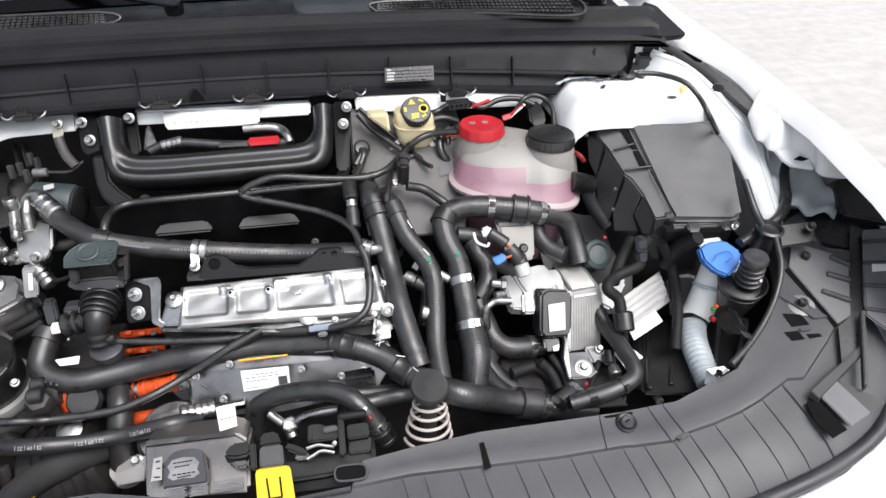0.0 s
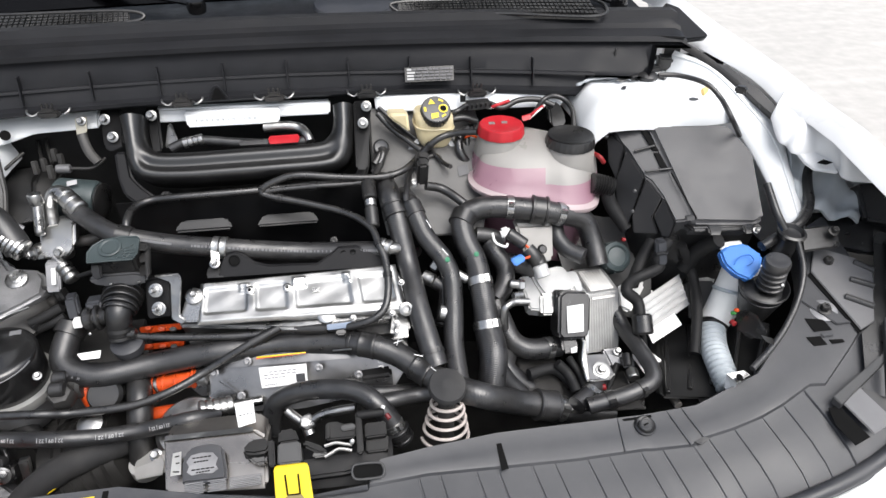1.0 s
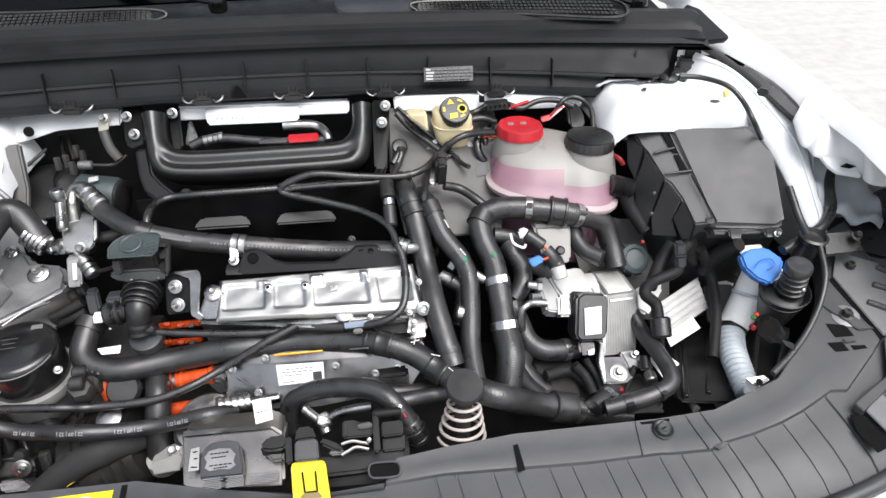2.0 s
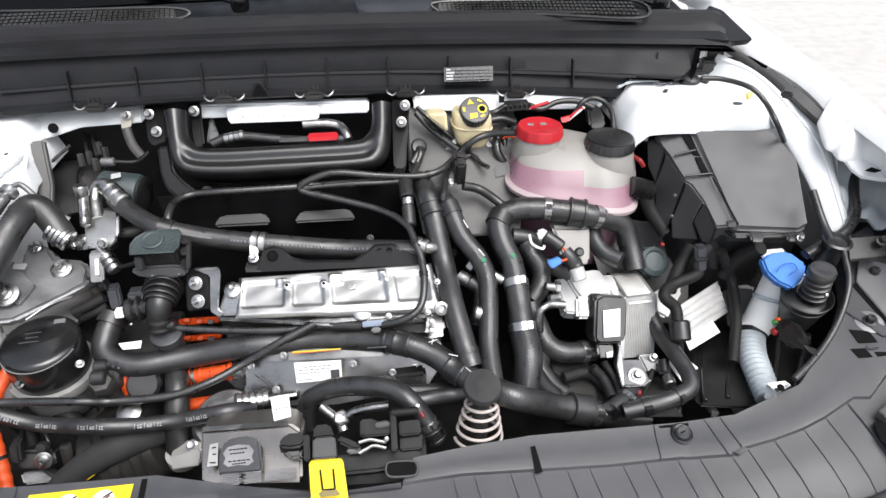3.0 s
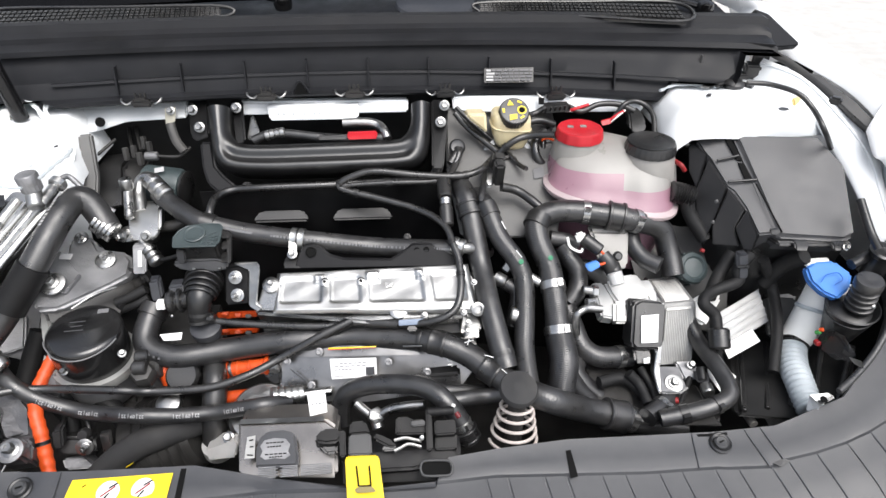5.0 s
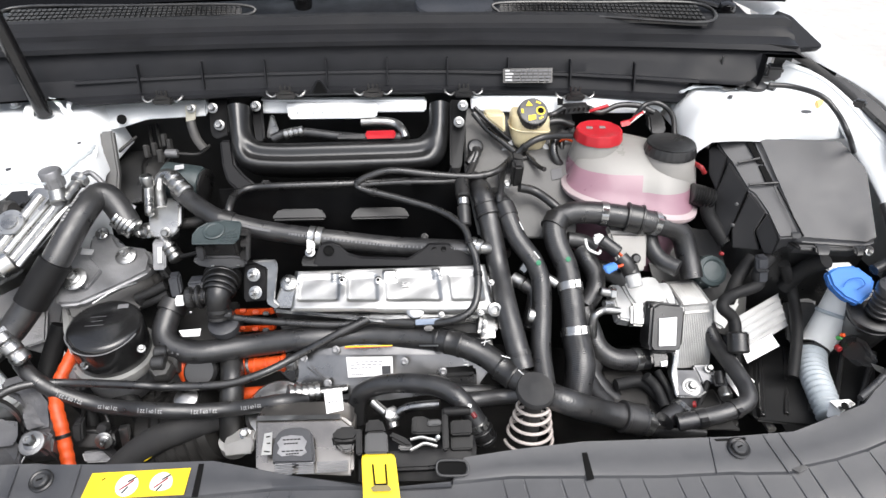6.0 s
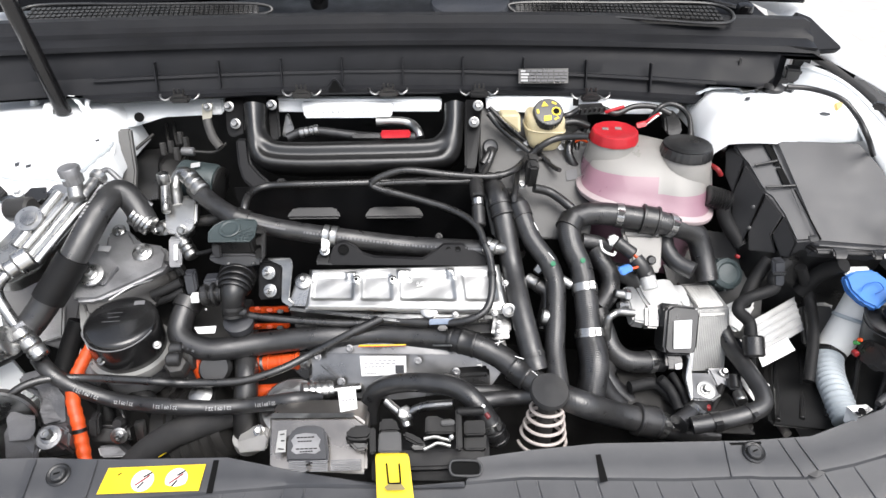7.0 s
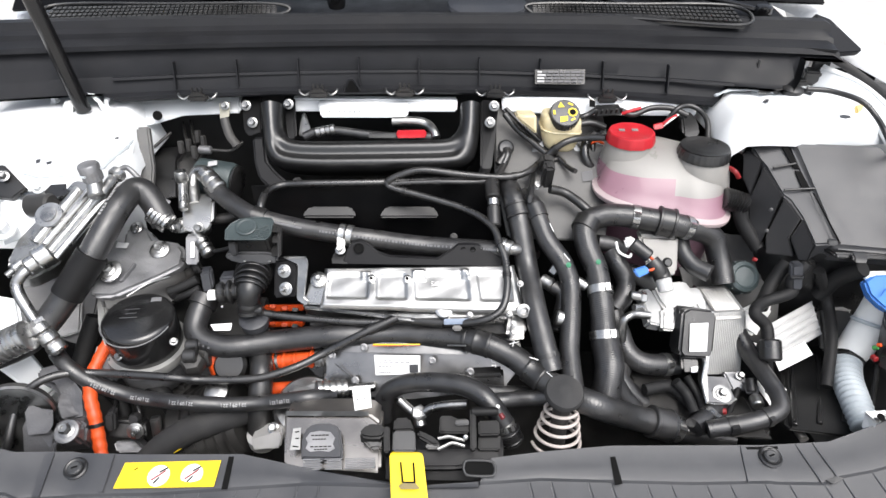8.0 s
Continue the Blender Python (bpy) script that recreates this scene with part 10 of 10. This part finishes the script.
for k in range(4):
    a, b = V((0.905, 0.151, 1.052)).lerp(V((0.842, 0.049, 1.009)), k / 3), V((0.996, 0.129, 1.064)).lerp(V((0.913, 0.012, 1.012)), k / 3)
    part("side_rib", rod(a, b, 0.003, 8), M_PLASTIC, cover)
part("white_label", prism([(0.894, 0.111, 1.038), (0.932, 0.103, 1.043), (0.924, 0.091, 1.037), (0.887, 0.099, 1.033)], (0, 0, 0.0006)), M_WHITE, cover, "white label")
# corner pocket with its web
part("corner_wall", prism([(0.710, -0.038, 0.941), (0.812, 0.004, 0.972), (0.812, -0.005, 0.969), (0.715, -0.050, 0.938)], (0, 0, 0.012), 0.001), M_PLASTIC, cover)
part("corner_gap", prism([(0.703, -0.045, 0.938), (0.716, -0.044, 0.941), (0.731, -0.094, 0.932), (0.708, -0.099, 0.926), (0.699, -0.069, 0.932)], (0, 0, 0.0008)), M_INK, cover, "dark pocket in the corner")
part("corner_web", prism([(0.833, 0.045, 0.998), (0.838, 0.043, 0.999), (0.783, -0.053, 0.955), (0.777, -0.053, 0.954)], (0, 0, 0.012), 0.001), M_PLASTIC, cover)
# thin black patch laid on to stand for shade in the corner
part("corner_shade", prism([(0.757, -0.027, 0.954), (0.780, -0.051, 0.952), (0.799, -0.074, 0.950), (0.770, -0.084, 0.942), (0.757, -0.055, 0.947)], (0, 0, 0.0008)), M_BLACK, cover)
# corner floor of the cover, brightened likewise
part("corner_field", prism([(0.723, -0.046, 0.943), (0.754, -0.027, 0.954), (0.771, -0.083, 0.943), (0.736, -0.093, 0.934)], (0, 0, 0.003), 0.001), M_PALEGREY, cover)
part("edge_roll", tube([(x, panel_front(x) - 0.002, front_z(x, panel_front(x)) - 0.024) for x in np.linspace(-0.86, 0.87, 40)], 0.010, 12, 2), M_PANEL, cover, "rounded front edge")
for a, b in (((0.498, 0.009, 0.911), (0.511, -0.045, 0.900)), ((0.427, 0.014, 0.905), (0.421, -0.035, 0.892)), ((0.519, 0.007, 0.915), (0.532, -0.042, 0.905))):
    part("moulded_line", rod(a, b, 0.0008, 8), M_PANEL, cover)
part("notch_mark", prism([(0.516, -0.041, 0.902), (0.531, -0.038, 0.906), (0.538, -0.042, 0.906), (0.523, -0.047, 0.902)], (0, 0, 0.0006)), M_BLACK, cover)
# slits and the yellow warning label
part("slit", prism([(0.248, 0.001, 0.901), (0.255, 0.002, 0.901), (0.257, -0.034, 0.893), (0.247, -0.035, 0.892)], (0, 0, 0.0006)), M_INK, cover, "dark slit between cover pieces")
part("slit", prism([(-0.261, 0.011, 0.904), (-0.254, 0.011, 0.904), (-0.254, -0.031, 0.893), (-0.262, -0.031, 0.893)], (0, 0, 0.0006)), M_INK, cover, "dark slit between cover pieces")
part("slit", prism([(0.433, 0.011, 0.904), (0.475, 0.009, 0.907), (0.475, 0.006, 0.906), (0.435, 0.008, 0.903)], (0, 0, 0.0006)), M_INK, cover)
for q in ([(-0.502, 0.013, 0.913), (-0.490, 0.016, 0.912), (-0.489, -0.040, 0.897), (-0.498, -0.040, 0.898)], [(-0.419, 0.016, 0.906), (-0.413, 0.016, 0.906), (-0.413, -0.032, 0.893), (-0.419, -0.032, 0.893)]):
    part("raised_line", prism(q, (0, 0, 0.0015), 0.0005), M_PANEL, cover)
yl = thing("warning_label", "yellow warning sticker with two round pictograms", "sticker", (-0.334, -0.011, 0.898))
part("sheet", prism([(-0.396, 0.005, 0.903), (-0.270, 0.006, 0.903), (-0.272, -0.028, 0.895), (-0.401, -0.028, 0.895)], (0, 0, 0.0006)), M_LABELY, yl)
for c in ((-0.347, -0.013, 0.899), (-0.304, -0.012, 0.899)):
    disc = part("pictogram", lathe([(0.0142, 0), (0.0142, 0.0005), (0.008, 0.0006)], c, (0, -0.25, 0.97), 32), M_WHITE, yl, "white round pictogram")
    for a, b, m in (((-0.008, -0.006), (0.008, 0.006), M_DULLRED), ((-0.004, -0.010), (0.002, -0.002), M_INK), ((0.0, 0.004), (0.010, 0.010), M_INK)):
        part("stroke", rod(V(c) + Vector((a[0], a[1], 0.0009 + a[1] * 0.25)), V(c) + Vector((b[0], b[1], 0.0009 + b[1] * 0.25)), 0.0011, 6), m, disc)
part("small_arrow", rod((-0.381, -0.005, 0.901), (-0.377, -0.002, 0.902), 0.0008, 6), M_INK, yl)
